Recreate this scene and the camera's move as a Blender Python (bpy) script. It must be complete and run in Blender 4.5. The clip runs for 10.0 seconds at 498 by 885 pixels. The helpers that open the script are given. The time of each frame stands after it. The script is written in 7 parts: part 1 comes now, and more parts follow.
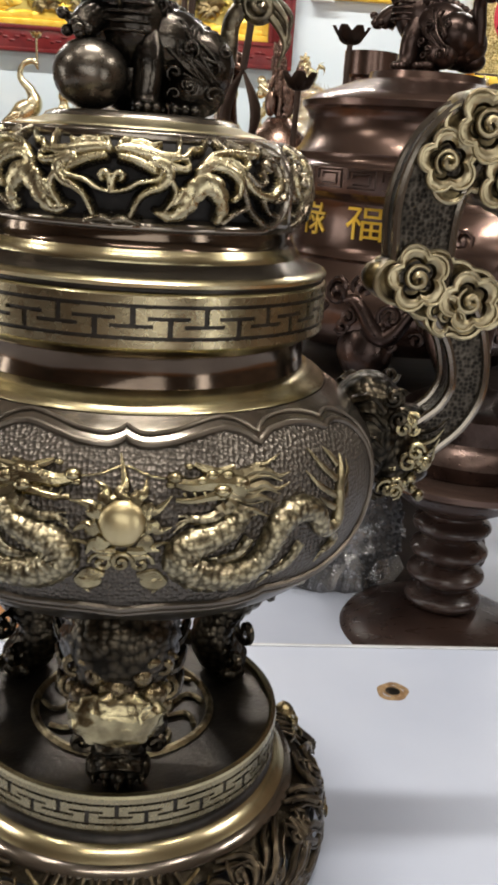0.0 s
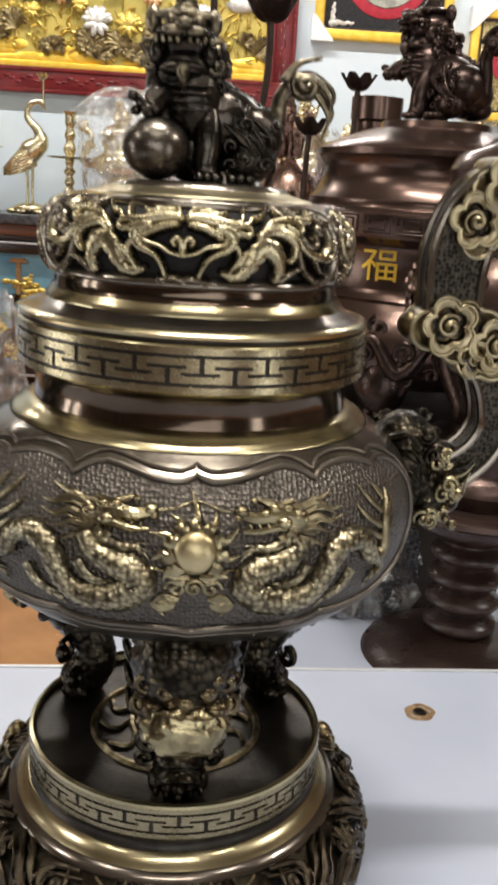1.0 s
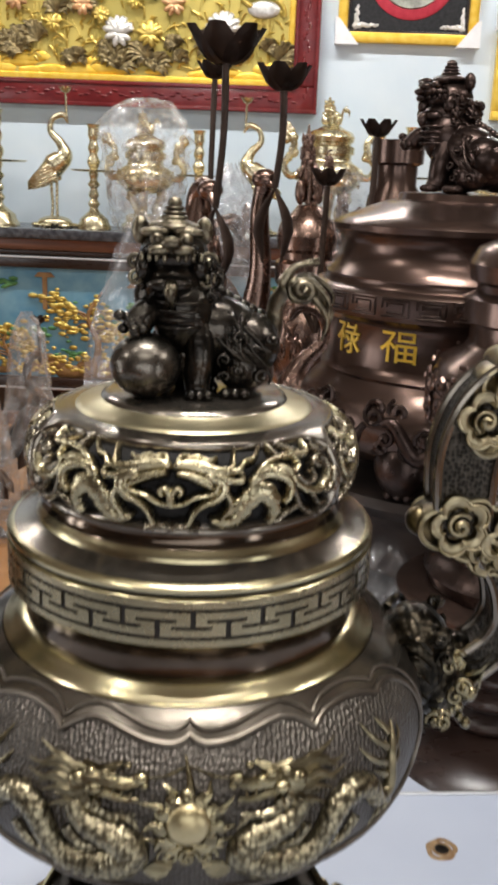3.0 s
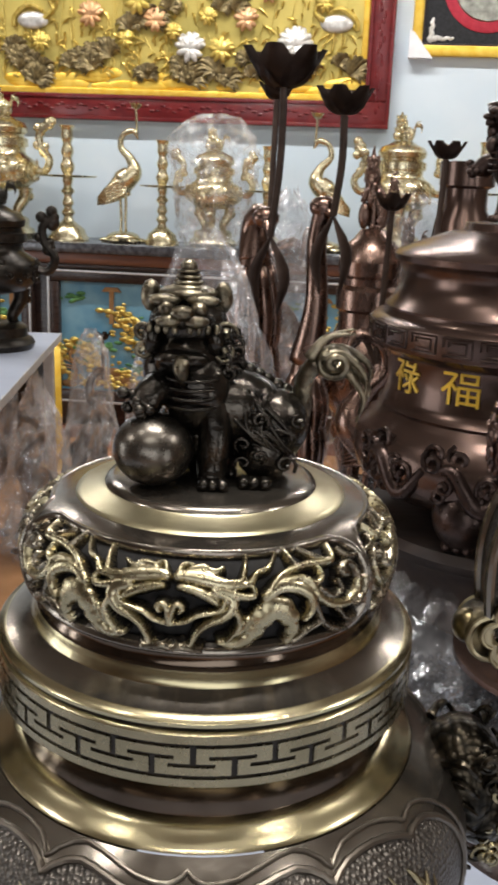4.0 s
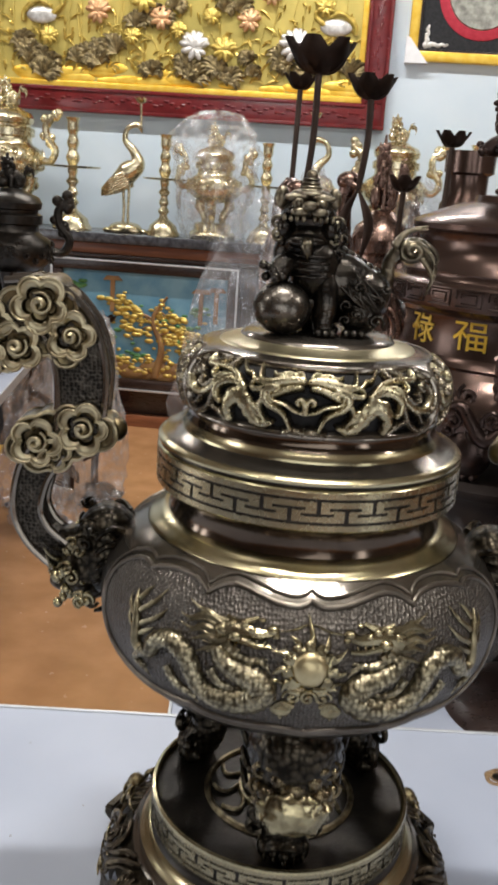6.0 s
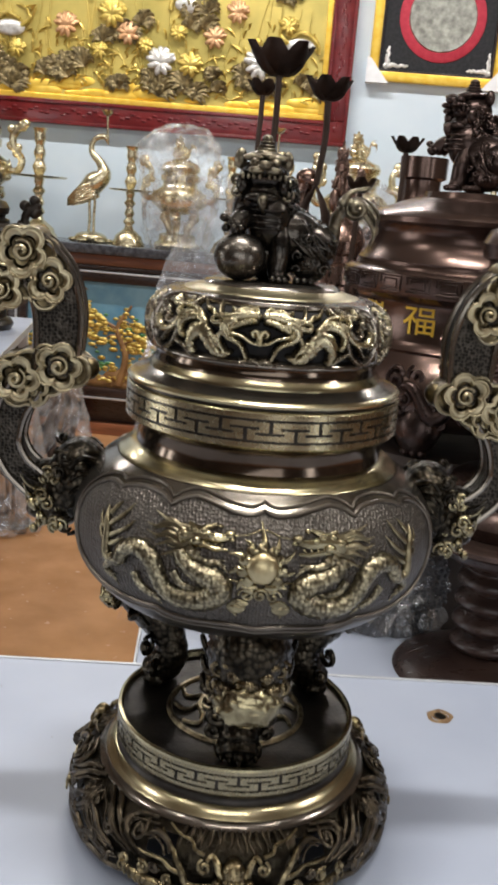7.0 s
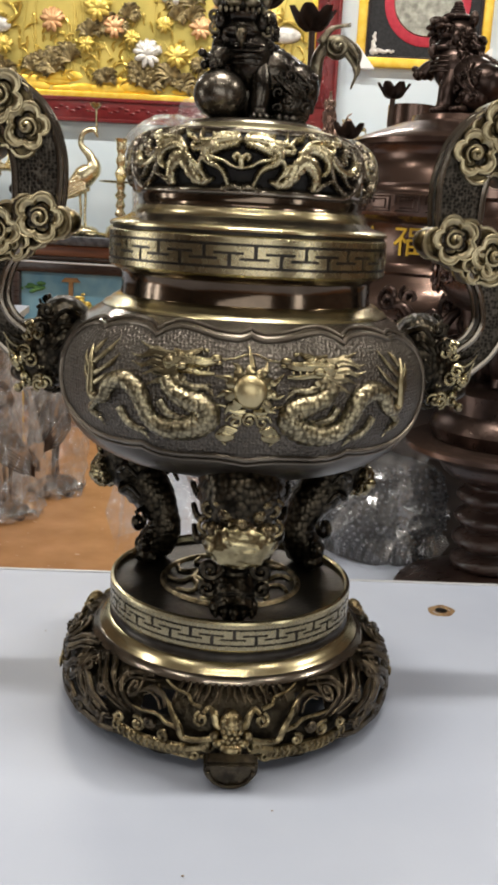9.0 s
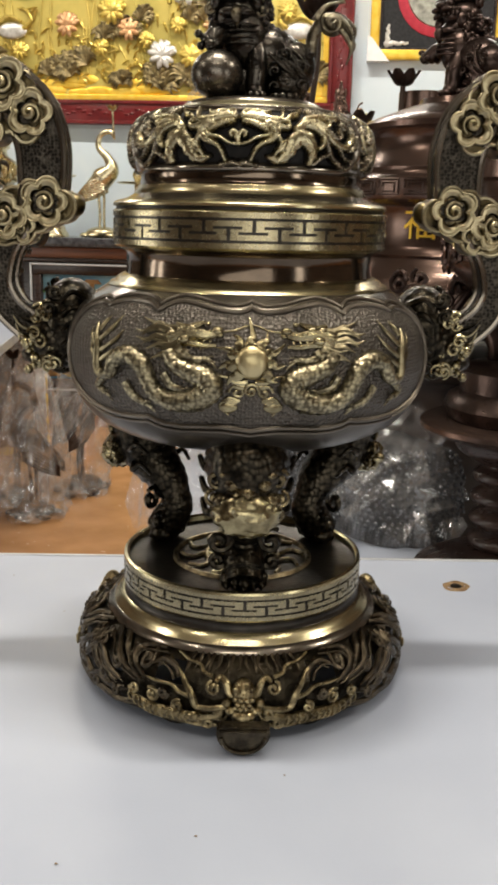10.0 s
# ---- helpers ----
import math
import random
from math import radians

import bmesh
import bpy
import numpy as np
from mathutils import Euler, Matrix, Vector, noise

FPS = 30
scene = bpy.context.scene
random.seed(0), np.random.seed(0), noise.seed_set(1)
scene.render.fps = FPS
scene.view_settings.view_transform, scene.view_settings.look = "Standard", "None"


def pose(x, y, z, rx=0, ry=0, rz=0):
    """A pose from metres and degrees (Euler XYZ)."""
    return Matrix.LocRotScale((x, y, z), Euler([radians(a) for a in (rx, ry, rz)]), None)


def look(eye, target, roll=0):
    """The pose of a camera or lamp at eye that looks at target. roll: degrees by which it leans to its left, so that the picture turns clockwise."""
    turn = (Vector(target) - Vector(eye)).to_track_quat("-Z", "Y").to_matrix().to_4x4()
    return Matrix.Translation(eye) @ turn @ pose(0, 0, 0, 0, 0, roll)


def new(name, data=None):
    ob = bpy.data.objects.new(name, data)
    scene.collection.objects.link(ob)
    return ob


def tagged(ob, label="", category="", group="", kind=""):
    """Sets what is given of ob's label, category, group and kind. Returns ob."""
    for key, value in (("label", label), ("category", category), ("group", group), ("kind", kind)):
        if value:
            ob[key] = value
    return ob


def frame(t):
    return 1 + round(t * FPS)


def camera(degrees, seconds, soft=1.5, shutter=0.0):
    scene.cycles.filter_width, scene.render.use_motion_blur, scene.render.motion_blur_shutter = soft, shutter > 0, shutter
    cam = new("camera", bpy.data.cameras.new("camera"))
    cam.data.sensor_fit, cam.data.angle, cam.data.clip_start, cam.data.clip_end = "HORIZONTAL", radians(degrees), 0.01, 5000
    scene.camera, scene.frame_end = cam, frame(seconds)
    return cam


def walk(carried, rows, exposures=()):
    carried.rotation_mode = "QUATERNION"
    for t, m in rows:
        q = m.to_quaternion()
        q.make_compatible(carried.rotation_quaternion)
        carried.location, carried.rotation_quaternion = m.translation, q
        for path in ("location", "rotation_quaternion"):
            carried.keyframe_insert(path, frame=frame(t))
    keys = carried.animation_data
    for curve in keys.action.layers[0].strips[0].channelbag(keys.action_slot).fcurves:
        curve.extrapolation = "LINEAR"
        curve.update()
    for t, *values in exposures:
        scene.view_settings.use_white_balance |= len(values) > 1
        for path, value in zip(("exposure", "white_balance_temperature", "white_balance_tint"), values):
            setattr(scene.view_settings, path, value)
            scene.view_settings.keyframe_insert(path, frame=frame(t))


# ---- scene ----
cam = camera(30.4, 10.0, soft=3.2, shutter=0.5)
METRES, EYE, SIDE, AHEAD = 0.77, 1.148, 0.064, -0.485
ROWS = [
    (0.0, 0.0, 0.0, 0.0105, 1.18, -17.29, -4.03),
    (0.5, -0.0122, -0.025, 0.0047, 1.1697, -16.7475, -3.1452),
    (1.0, -0.0365, -0.0535, 0.029, 0.9896, -15.425, -3.5547),
    (1.5, -0.0553, -0.0936, 0.053, 0.31, -14.61, -3.16),
    (2.0, -0.0658, -0.1082, 0.0747, -0.36, -15.34, -2.76),
    (2.5, -0.0463, -0.0583, 0.1311, 0.7754, -16.5286, -2.3521),
    (4.0, -0.0015, 0.1082, 0.2011, 7.1117, -15.8855, -2.1567),
    (4.5, -0.0298, 0.0661, 0.1882, 8.6006, -15.8609, -1.9),
    (5.0, -0.0491, 0.0041, 0.176, 7.0737, -16.2125, -2.8211),
    (6.5, -0.0678, -0.1838, 0.1198, 5.65, -14.9, -4.17),
    (7.0, -0.0492, -0.2251, 0.0932, 4.06, -14.26, -4.69),
    (7.5, -0.0482, -0.2486, 0.0669, 3.47, -14.43, -4.44),
    (8.0, -0.0522, -0.2609, 0.0319, 2.91, -14.03, -5.06),
    (8.5, -0.038, -0.2436, -0.0299, 3.5, -14.58, -3.54),
    (9.0, -0.0283, -0.2423, -0.0537, 3.61, -13.55, -3.1),
    (9.5, -0.0265, -0.2474, -0.0746, 4.78, -14.08, -1.99),
    (10.0, -0.0078, -0.2598, -0.073, 4.8838, -13.6004, -1.3337),
]
walk(cam, [(t, pose(SIDE + METRES * x, AHEAD + METRES * y, EYE + METRES * z, 90 + pitch, roll, yaw)) for t, x, y, z, yaw, pitch, roll in ROWS],
     [(0.0, 0.12, 6800, 10), (2.0, 0.06, 6550, 10), (4.0, -0.06, 6400, 10), (5.0, -0.12, 6400, 10), (7.5, -0.12, 6350, 10), (8.5, -0.05, 6600, 9), (10.0, -0.03, 7150, 8)])

# ---- light: ceiling tubes of a shop, an added front fill, and daylight from glass doors ----
world = bpy.data.worlds.new("shop_surroundings")
scene.world = world
world.use_nodes = True
world.node_tree.nodes["Background"].inputs[0].default_value = (0.75, 0.85, 1.0, 1)
world.node_tree.nodes["Background"].inputs[1].default_value = 0.03
scene.view_settings.exposure = 0.0
CEIL = 3.3


def tube_lamp(x, y, length, power, turn=0.0, width=0.07, z=CEIL - 0.09):
    data = bpy.data.lights.new("tube_light", "AREA")
    data.shape, data.size, data.size_y = "RECTANGLE", length, width
    data.energy, data.color = power, (1.0, 0.975, 0.94)
    ob = new("tube_light", data)
    ob.matrix_world = pose(x, y, z, 0, 0, turn)
    return ob


for tx, ty, tl, tp, tt in ((0.10, -0.03, 0.9, 47, 6), (0.1, -1.55, 1.2, 14, 6), (-0.95, -0.50, 0.35, 5, 90), (1.10, -0.55, 0.35, 5, 90), (2.6, -0.05, 0.40, 36, 90), (-2.75, -0.72, 0.22, 22, 90), (-0.5, 3.3, 1.2, 46, 0), (-2.4, 3.3, 1.2, 36, 0), (1.4, 3.3, 1.2, 34, 0)):
    tube_lamp(tx, ty, tl, tp, tt, 0.06)
# first an added fill for the burner's front, then daylight through the shop's glass doors
for sx, sy, sz, w, h, p in ((0.2, -3.95, 1.35, 3.4, 2.3, 58), (-3.95, 0.15, 0.95, 0.30, 1.8, 16), (-3.95, -0.55, 0.95, 0.30, 1.8, 16), (3.0, -2.4, 1.0, 0.45, 1.8, 14)):
    pane = bpy.data.lights.new("front_fill_and_door_daylight", "AREA")
    pane.shape, pane.size, pane.size_y, pane.energy, pane.color = "RECTANGLE", w, h, p, (0.92, 0.96, 1.0)
    new("front_fill_and_door_daylight", pane).matrix_world = look((sx, sy, sz), (0, 0, 1.0))


# ---- helpers ----
def nodes_of(name):
    m = bpy.data.materials.new(name)
    m.use_nodes = True
    return m, m.node_tree.nodes, m.node_tree.links, m.node_tree.nodes["Principled BSDF"]


def material(name, base, second=None, rough=0.5, metal=0.0, scale=20.0, bump=0.0, bump_scale=200.0, rough2=None, detail=4.0, coat=0.0, stretch=(1, 1, 1)):
    """Colour that wanders between two tones, with a fine grain and a rougher patchiness."""
    m, nd, ln, bs = nodes_of(name)
    co = nd.new("ShaderNodeTexCoord")
    mp = nd.new("ShaderNodeMapping")
    mp.inputs["Scale"].default_value = stretch
    ln.new(co.outputs["Object"], mp.inputs[0])
    n1 = nd.new("ShaderNodeTexNoise")
    n1.inputs["Scale"].default_value, n1.inputs["Detail"].default_value = scale, detail
    ln.new(mp.outputs[0], n1.inputs["Vector"])
    rp = nd.new("ShaderNodeValToRGB")
    rp.color_ramp.elements[0].position, rp.color_ramp.elements[1].position = 0.35, 0.68
    rp.color_ramp.elements[0].color, rp.color_ramp.elements[1].color = (*base, 1), (*(second or base), 1)
    ln.new(n1.outputs["Fac"], rp.inputs[0])
    ln.new(rp.outputs[0], bs.inputs["Base Color"])
    mr = nd.new("ShaderNodeMapRange")
    mr.inputs[3].default_value, mr.inputs[4].default_value = rough, rough2 if rough2 is not None else min(1.0, rough * 1.35)
    n2 = nd.new("ShaderNodeTexNoise")
    n2.inputs["Scale"].default_value, n2.inputs["Detail"].default_value = scale * 4.3, 3
    ln.new(mp.outputs[0], n2.inputs["Vector"])
    ln.new(n2.outputs["Fac"], mr.inputs[0])
    ln.new(mr.outputs[0], bs.inputs["Roughness"])
    bs.inputs["Metallic"].default_value = metal
    bs.inputs["Coat Weight"].default_value = coat
    if bump:
        n3 = nd.new("ShaderNodeTexNoise")
        n3.inputs["Scale"].default_value, n3.inputs["Detail"].default_value = bump_scale, 4
        ln.new(mp.outputs[0], n3.inputs["Vector"])
        bp = nd.new("ShaderNodeBump")
        bp.inputs["Strength"].default_value, bp.inputs["Distance"].default_value = bump, 0.002
        ln.new(n3.outputs["Fac"], bp.inputs["Height"])
        ln.new(bp.outputs[0], bs.inputs["Normal"])
    return m


def scale_material(name, dark, light, cell, rough=0.22, depth=0.0016):
    """Cast relief with a scaly grain: light rubbed crowns, dark patina between them."""
    m, nd, ln, bs = nodes_of(name)
    co, vo, rp, bp, n1, mx, mr = (nd.new("ShaderNode" + k) for k in ("TexCoord", "TexVoronoi", "ValToRGB", "Bump", "TexNoise", "MixRGB", "MapRange"))
    vo.inputs["Scale"].default_value, vo.inputs["Randomness"].default_value = cell, 0.65
    n1.inputs["Scale"].default_value, n1.inputs["Detail"].default_value = cell * 0.22, 4
    rp.color_ramp.elements[0].position, rp.color_ramp.elements[1].position = 0.28, 0.72
    rp.color_ramp.elements[0].color, rp.color_ramp.elements[1].color = (*light, 1), (*dark, 1)
    bp.inputs["Strength"].default_value, bp.inputs["Distance"].default_value = 0.8, depth
    bp.invert = True
    mx.blend_type = "MULTIPLY"
    mx.inputs[0].default_value = 0.75
    mr.inputs[1].default_value, mr.inputs[2].default_value, mr.inputs[3].default_value, mr.inputs[4].default_value = 0.3, 0.65, 0.45, 1.15
    ln.new(co.outputs["Object"], vo.inputs["Vector"])
    ln.new(co.outputs["Object"], n1.inputs["Vector"])
    ln.new(vo.outputs["Distance"], rp.inputs[0])
    ln.new(vo.outputs["Distance"], bp.inputs["Height"])
    ln.new(n1.outputs["Fac"], mr.inputs[0])
    ln.new(rp.outputs[0], mx.inputs[1])
    ln.new(mr.outputs[0], mx.inputs[2])
    ln.new(mx.outputs[0], bs.inputs["Base Color"])
    ln.new(bp.outputs[0], bs.inputs["Normal"])
    bs.inputs["Metallic"].default_value, bs.inputs["Roughness"].default_value = 0.95, rough
    return m


def thing(name, at, label, category, turn=0.0, group="", kind=""):
    ob = new(name)
    ob.matrix_world = pose(*at, 0, 0, turn)
    return tagged(ob, label, category, group, kind)


def part(name, bm, mat, parent=None, label="", smooth=True):
    """Link a bmesh as one mesh object under a thing or a part."""
    me = bpy.data.meshes.new(name)
    bm.to_mesh(me)
    bm.free()
    for p in me.polygons:
        p.use_smooth = smooth
    if smooth:
        me.set_sharp_from_angle(angle=radians(42))
    me.materials.append(mat)
    ob = new(name, me)
    ob.parent = parent
    if label:
        ob["label"] = label
    return ob


def lathe(profile, segs=96, bm=None, closed=False, wobble=None):
    """Turn a list of (radius, height) round the z axis."""
    bm = bm or bmesh.new()
    rings = []
    for r, z in profile:
        if r < 1e-5:
            rings.append([bm.verts.new((0, 0, z))])
        else:
            ring = []
            for i in range(segs):
                a = 2 * math.pi * i / segs
                rr = r + (wobble(a, r, z) if wobble else 0)
                ring.append(bm.verts.new((rr * math.cos(a), rr * math.sin(a), z)))
            rings.append(ring)
    pairs = list(zip(rings, rings[1:])) + ([(rings[-1], rings[0])] if closed else [])
    for lo, hi in pairs:
        for i in range(segs):
            j = (i + 1) % segs
            f = [lo[i % len(lo)], lo[j % len(lo)], hi[j % len(hi)], hi[i % len(hi)]]
            f = list(dict.fromkeys(f))
            if len(f) > 2:
                bm.faces.new(f)
    return bm


def box(bm, cx, cy, cz, sx, sy, sz, turn=0.0, bevel=0.0):
    """A box with its centre and full sizes, its edges rounded by bevel."""
    made = bmesh.ops.create_cube(bm, size=1, matrix=pose(cx, cy, cz, 0, 0, turn) @ Matrix.Diagonal((sx, sy, sz, 1)))
    if bevel:
        edges = list({e for v in made["verts"] for e in v.link_edges})
        bmesh.ops.bevel(bm, geom=edges, offset=bevel, segments=2, affect="EDGES", profile=0.5)
    return bm


def boxes(*rows, bevel=0.0):
    bm = bmesh.new()
    for row in rows:
        box(bm, *row, bevel=bevel)
    return bm


def spline(points, n):
    """n places along a smooth curve through the points."""
    p = [np.array(q, float) for q in points]
    p = [2 * p[0] - p[1]] + p + [2 * p[-1] - p[-2]]
    out = []
    m = len(p) - 3
    for k in range(n):
        s = k / (n - 1) * m
        i = min(int(s), m - 1)
        f = s - i
        a, b, c, d = p[i:i + 4]
        out.append(0.5 * (2 * b + (c - a) * f + (2 * a - 5 * b + 4 * c - d) * f * f + (3 * b - a - 3 * c + d) * f ** 3))
    return out


def tube(bm, path, radii, segs=8, flat=1.0, up=None):
    """A rod along places with a radius at each; flat squeezes it along 'up' or the way that it leans."""
    path = [Vector(p) for p in path]
    n = len(path)
    if not hasattr(radii, "__len__"):
        radii = [radii] * n
    side = None
    rings = []
    for i, p in enumerate(path):
        d = (path[min(i + 1, n - 1)] - path[max(i - 1, 0)])
        d = d.normalized() if d.length > 1e-9 else Vector((0, 0, 1))
        if up is not None:
            u = Vector(up(p)) if callable(up) else Vector(up)
            side = d.cross(u)
            side = side.normalized() if side.length > 1e-6 else Vector((1, 0, 0))
        elif side is None:
            side = d.orthogonal().normalized()
        else:
            side = (side - d * side.dot(d))
            side = side.normalized() if side.length > 1e-6 else d.orthogonal().normalized()
        nrm = side.cross(d)
        r = radii[i]
        rings.append([bm.verts.new(p + side * (r * math.cos(2 * math.pi * k / segs)) + nrm * (r * flat * math.sin(2 * math.pi * k / segs))) for k in range(segs)])
    for lo, hi in zip(rings, rings[1:]):
        for k in range(segs):
            bm.faces.new((lo[k], lo[(k + 1) % segs], hi[(k + 1) % segs], hi[k]))
    bm.faces.new(rings[0][::-1])
    bm.faces.new(rings[-1])
    return bm


SPHERES = {}


def ball(bm, at, r, sx=1, sy=1, sz=1, segs=16, m=None):
    """A rounded lump: a sphere stretched along its axes."""
    if segs not in SPHERES:
        rows = max(5, segs * 2 // 3)
        co = [(0, 0, 1)] + [(math.sin(math.pi * j / rows) * math.cos(2 * math.pi * i / segs), math.sin(math.pi * j / rows) * math.sin(2 * math.pi * i / segs), math.cos(math.pi * j / rows)) for j in range(1, rows) for i in range(segs)] + [(0, 0, -1)]
        fs = [(0, 1 + i, 1 + (i + 1) % segs) for i in range(segs)]
        for j in range(rows - 2):
            o = 1 + j * segs
            fs += [(o + i, o + segs + i, o + segs + (i + 1) % segs, o + (i + 1) % segs) for i in range(segs)]
        o, last = 1 + (rows - 2) * segs, len(co) - 1
        fs += [(o + (i + 1) % segs, o + i, last) for i in range(segs)]
        SPHERES[segs] = (co, fs)
    co, fs = SPHERES[segs]
    at = Vector(at)
    new_vert, new_face = bm.verts.new, bm.faces.new
    if m is None:
        vs = [new_vert((at[0] + r * sx * x, at[1] + r * sy * y, at[2] + r * sz * z)) for x, y, z in co]
    else:
        t = m @ Matrix.Translation(at) @ Matrix.Diagonal((r * sx, r * sy, r * sz, 1))
        vs = [new_vert(t @ Vector(c)) for c in co]
    for f in fs:
        new_face([vs[i] for i in f])
    return bm


def polar(r, a, z):
    return Vector((r * math.cos(a), r * math.sin(a), z))


def slab(bm, outline, thick, m):
    """A plate with that outline (x, y), thick along z, set at the pose m."""
    lo = [bm.verts.new(m @ Vector((x, y, -thick / 2))) for x, y in outline]
    hi = [bm.verts.new(m @ Vector((x, y, thick / 2))) for x, y in outline]
    n = len(outline)
    bm.faces.new(lo[::-1])
    bm.faces.new(hi)
    for i in range(n):
        bm.faces.new((lo[i], lo[(i + 1) % n], hi[(i + 1) % n], hi[i]))
    return bm


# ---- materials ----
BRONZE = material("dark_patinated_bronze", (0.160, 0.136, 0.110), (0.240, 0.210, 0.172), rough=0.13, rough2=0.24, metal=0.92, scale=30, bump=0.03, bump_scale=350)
NECK_BROWN = material("dark_red_brown_bronze", (0.078, 0.056, 0.040), (0.130, 0.098, 0.072), rough=0.09, rough2=0.16, metal=0.94, scale=26, bump=0.02, bump_scale=350)
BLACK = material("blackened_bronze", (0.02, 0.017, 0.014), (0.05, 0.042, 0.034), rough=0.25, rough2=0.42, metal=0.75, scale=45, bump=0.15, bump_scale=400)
GOLD = material("polished_antique_brass", (0.39, 0.335, 0.195), (0.52, 0.45, 0.28), rough=0.18, rough2=0.28, metal=1.0, scale=25, bump=0.03, bump_scale=420)
LID_BRASS = material("satin_pale_brass", (0.42, 0.37, 0.23), (0.52, 0.46, 0.30), rough=0.26, rough2=0.38, metal=1.0, scale=30, bump=0.05, bump_scale=420)
BAND_BRASS = material("brushed_antique_brass", (0.25, 0.210, 0.128), (0.35, 0.30, 0.19), rough=0.2, rough2=0.34, metal=1.0, scale=40, bump=0.06, bump_scale=420)
WHITE_TOP = material("white_tabletop_laminate", (0.385, 0.42, 0.505), (0.435, 0.47, 0.55), rough=0.32, scale=6, bump=0.03, bump_scale=500)
WALLPAINT = material("pale_blue_wall_paint", (0.60, 0.70, 0.78), (0.68, 0.76, 0.82), rough=0.7, scale=3, bump=0.1, bump_scale=120)
TILE = material("orange_brown_floor_tile", (0.40, 0.20, 0.085), (0.52, 0.27, 0.12), rough=0.22, scale=7, detail=8)
# grey chosen for the unseen ceiling so that it bounces little light
CEILING_PAINT = material("unseen_grey_ceiling", (0.24, 0.23, 0.21), (0.34, 0.33, 0.30), rough=0.8, scale=3)
# dark brown for unseen walls: less bounce, darker reflections in the metal
SHADEWALL = material("unseen_dark_brown_wall", (0.08, 0.055, 0.04), (0.26, 0.20, 0.15), rough=0.6, scale=2.5, detail=6)

# ---- room ----
TOP = 0.745
SKEW = 6.2
wall_y = 4.45
tagged(part("floor", boxes((0, 0.3, -0.05, 9.0, 9.2, 0.1)), TILE, None, smooth=False), "polished orange-brown tiled shop floor", "floor", kind="structure")
tagged(part("ceiling", boxes((0, 0.3, CEIL + 0.05, 9.0, 9.2, 0.1)), CEILING_PAINT, None, smooth=False), "unseen grey ceiling, kept dark to cut bounce", "ceiling", kind="structure")
tagged(part("wall_north", boxes((0, wall_y + 0.1, CEIL / 2, 8.2, 0.2, CEIL)), WALLPAINT, None, smooth=False), "pale blue painted wall hung with pictures", "wall", kind="structure")
# three unseen walls added to close the room and hold the light down
tagged(part("wall_south", boxes((0, -4.1, CEIL / 2, 8.2, 0.2, CEIL)), SHADEWALL, None, smooth=False), "unseen brown wall, kept dark to cut bounce", "wall", kind="structure")
tagged(part("wall_east", boxes((4.1, 0.0, CEIL / 2, 0.2, 8.0, CEIL)), SHADEWALL, None, smooth=False), "unseen brown wall, kept dark to cut bounce", "wall", kind="structure")
tagged(part("wall_west", boxes((-4.1, 0.0, CEIL / 2, 0.2, 8.0, CEIL)), SHADEWALL, None, smooth=False), "unseen brown wall, kept dark to cut bounce", "wall", kind="structure")


# ---- the bronze incense burner ----
burner = thing("incense_burner", (0, 0, TOP), "dark bronze incense burner with brass dragons, lion lid and cloud handles", "incense burner", SKEW)
Z0 = -TOP
BOWL = [(0.050, 0.9335), (0.080, 0.9375), (0.098, 0.9430), (0.111, 0.9500), (0.121, 0.9600), (0.1285, 0.9740), (0.1322, 0.990), (0.1328, 1.004), (0.1300, 1.018), (0.1235, 1.0295), (0.114, 1.0385), (0.103, 1.0455)]


BOWL_FINE = spline(BOWL, 60)
BOWL_Z, BOWL_R = [q[1] for q in BOWL_FINE], [q[0] for q in BOWL_FINE]


def bowl_r(z):
    return float(np.interp(z, BOWL_Z, BOWL_R))


def prof(rows):
    return [(r, z + Z0) for r, z in rows]


# bronze darkened to carry the shade on the lower bowl; the shoulder keeps BRONZE
BOWL_M = material("shaded_bowl_bronze", (0.066, 0.056, 0.046), (0.110, 0.095, 0.078), rough=0.26, rough2=0.36, metal=0.92, scale=30, bump=0.05, bump_scale=350)
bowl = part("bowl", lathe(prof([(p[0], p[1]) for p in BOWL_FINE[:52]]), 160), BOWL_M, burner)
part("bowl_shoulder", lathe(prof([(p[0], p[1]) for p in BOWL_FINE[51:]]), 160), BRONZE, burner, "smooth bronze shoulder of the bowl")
part("shoulder_ring", lathe(prof([(0.1025, 1.0460), (0.1008, 1.0480), (0.098, 1.0490), (0.0955, 1.0515), (0.0920, 1.0535), (0.0900, 1.0540)]), 128), GOLD, burner, "polished brass ring on the shoulder")
part("neck", lathe(prof([(0.0900, 1.0538), (0.0893, 1.058), (0.0893, 1.068), (0.0905, 1.0698), (0.0955, 1.0723)]), 128), NECK_BROWN, burner)
part("rim_groove", lathe(prof([(0.0968, 1.0980), (0.0962, 1.0984), (0.0962, 1.0996), (0.0968, 1.1000)]), 128), BLACK, burner)
part("rim_flange", lathe(prof([(0.0966, 1.0998), (0.0982, 1.1004), (0.0984, 1.1020), (0.0970, 1.1034), (0.0945, 1.1042)]), 128), GOLD, burner)
part("rim_slope", lathe(prof([(0.0945, 1.1042), (0.0890, 1.1056), (0.0835, 1.1088)]), 128), BRONZE, burner)
lid = part("lid", lathe(prof([(0.0808, 1.1145), (0.0792, 1.1165), (0.0788, 1.1200), (0.0790, 1.1218)]), 128), NECK_BROWN, burner)
part("lid_foot_ring", lathe(prof([(0.0836, 1.1088), (0.0832, 1.1110), (0.0815, 1.1130), (0.0807, 1.1146)]), 128), GOLD, lid)
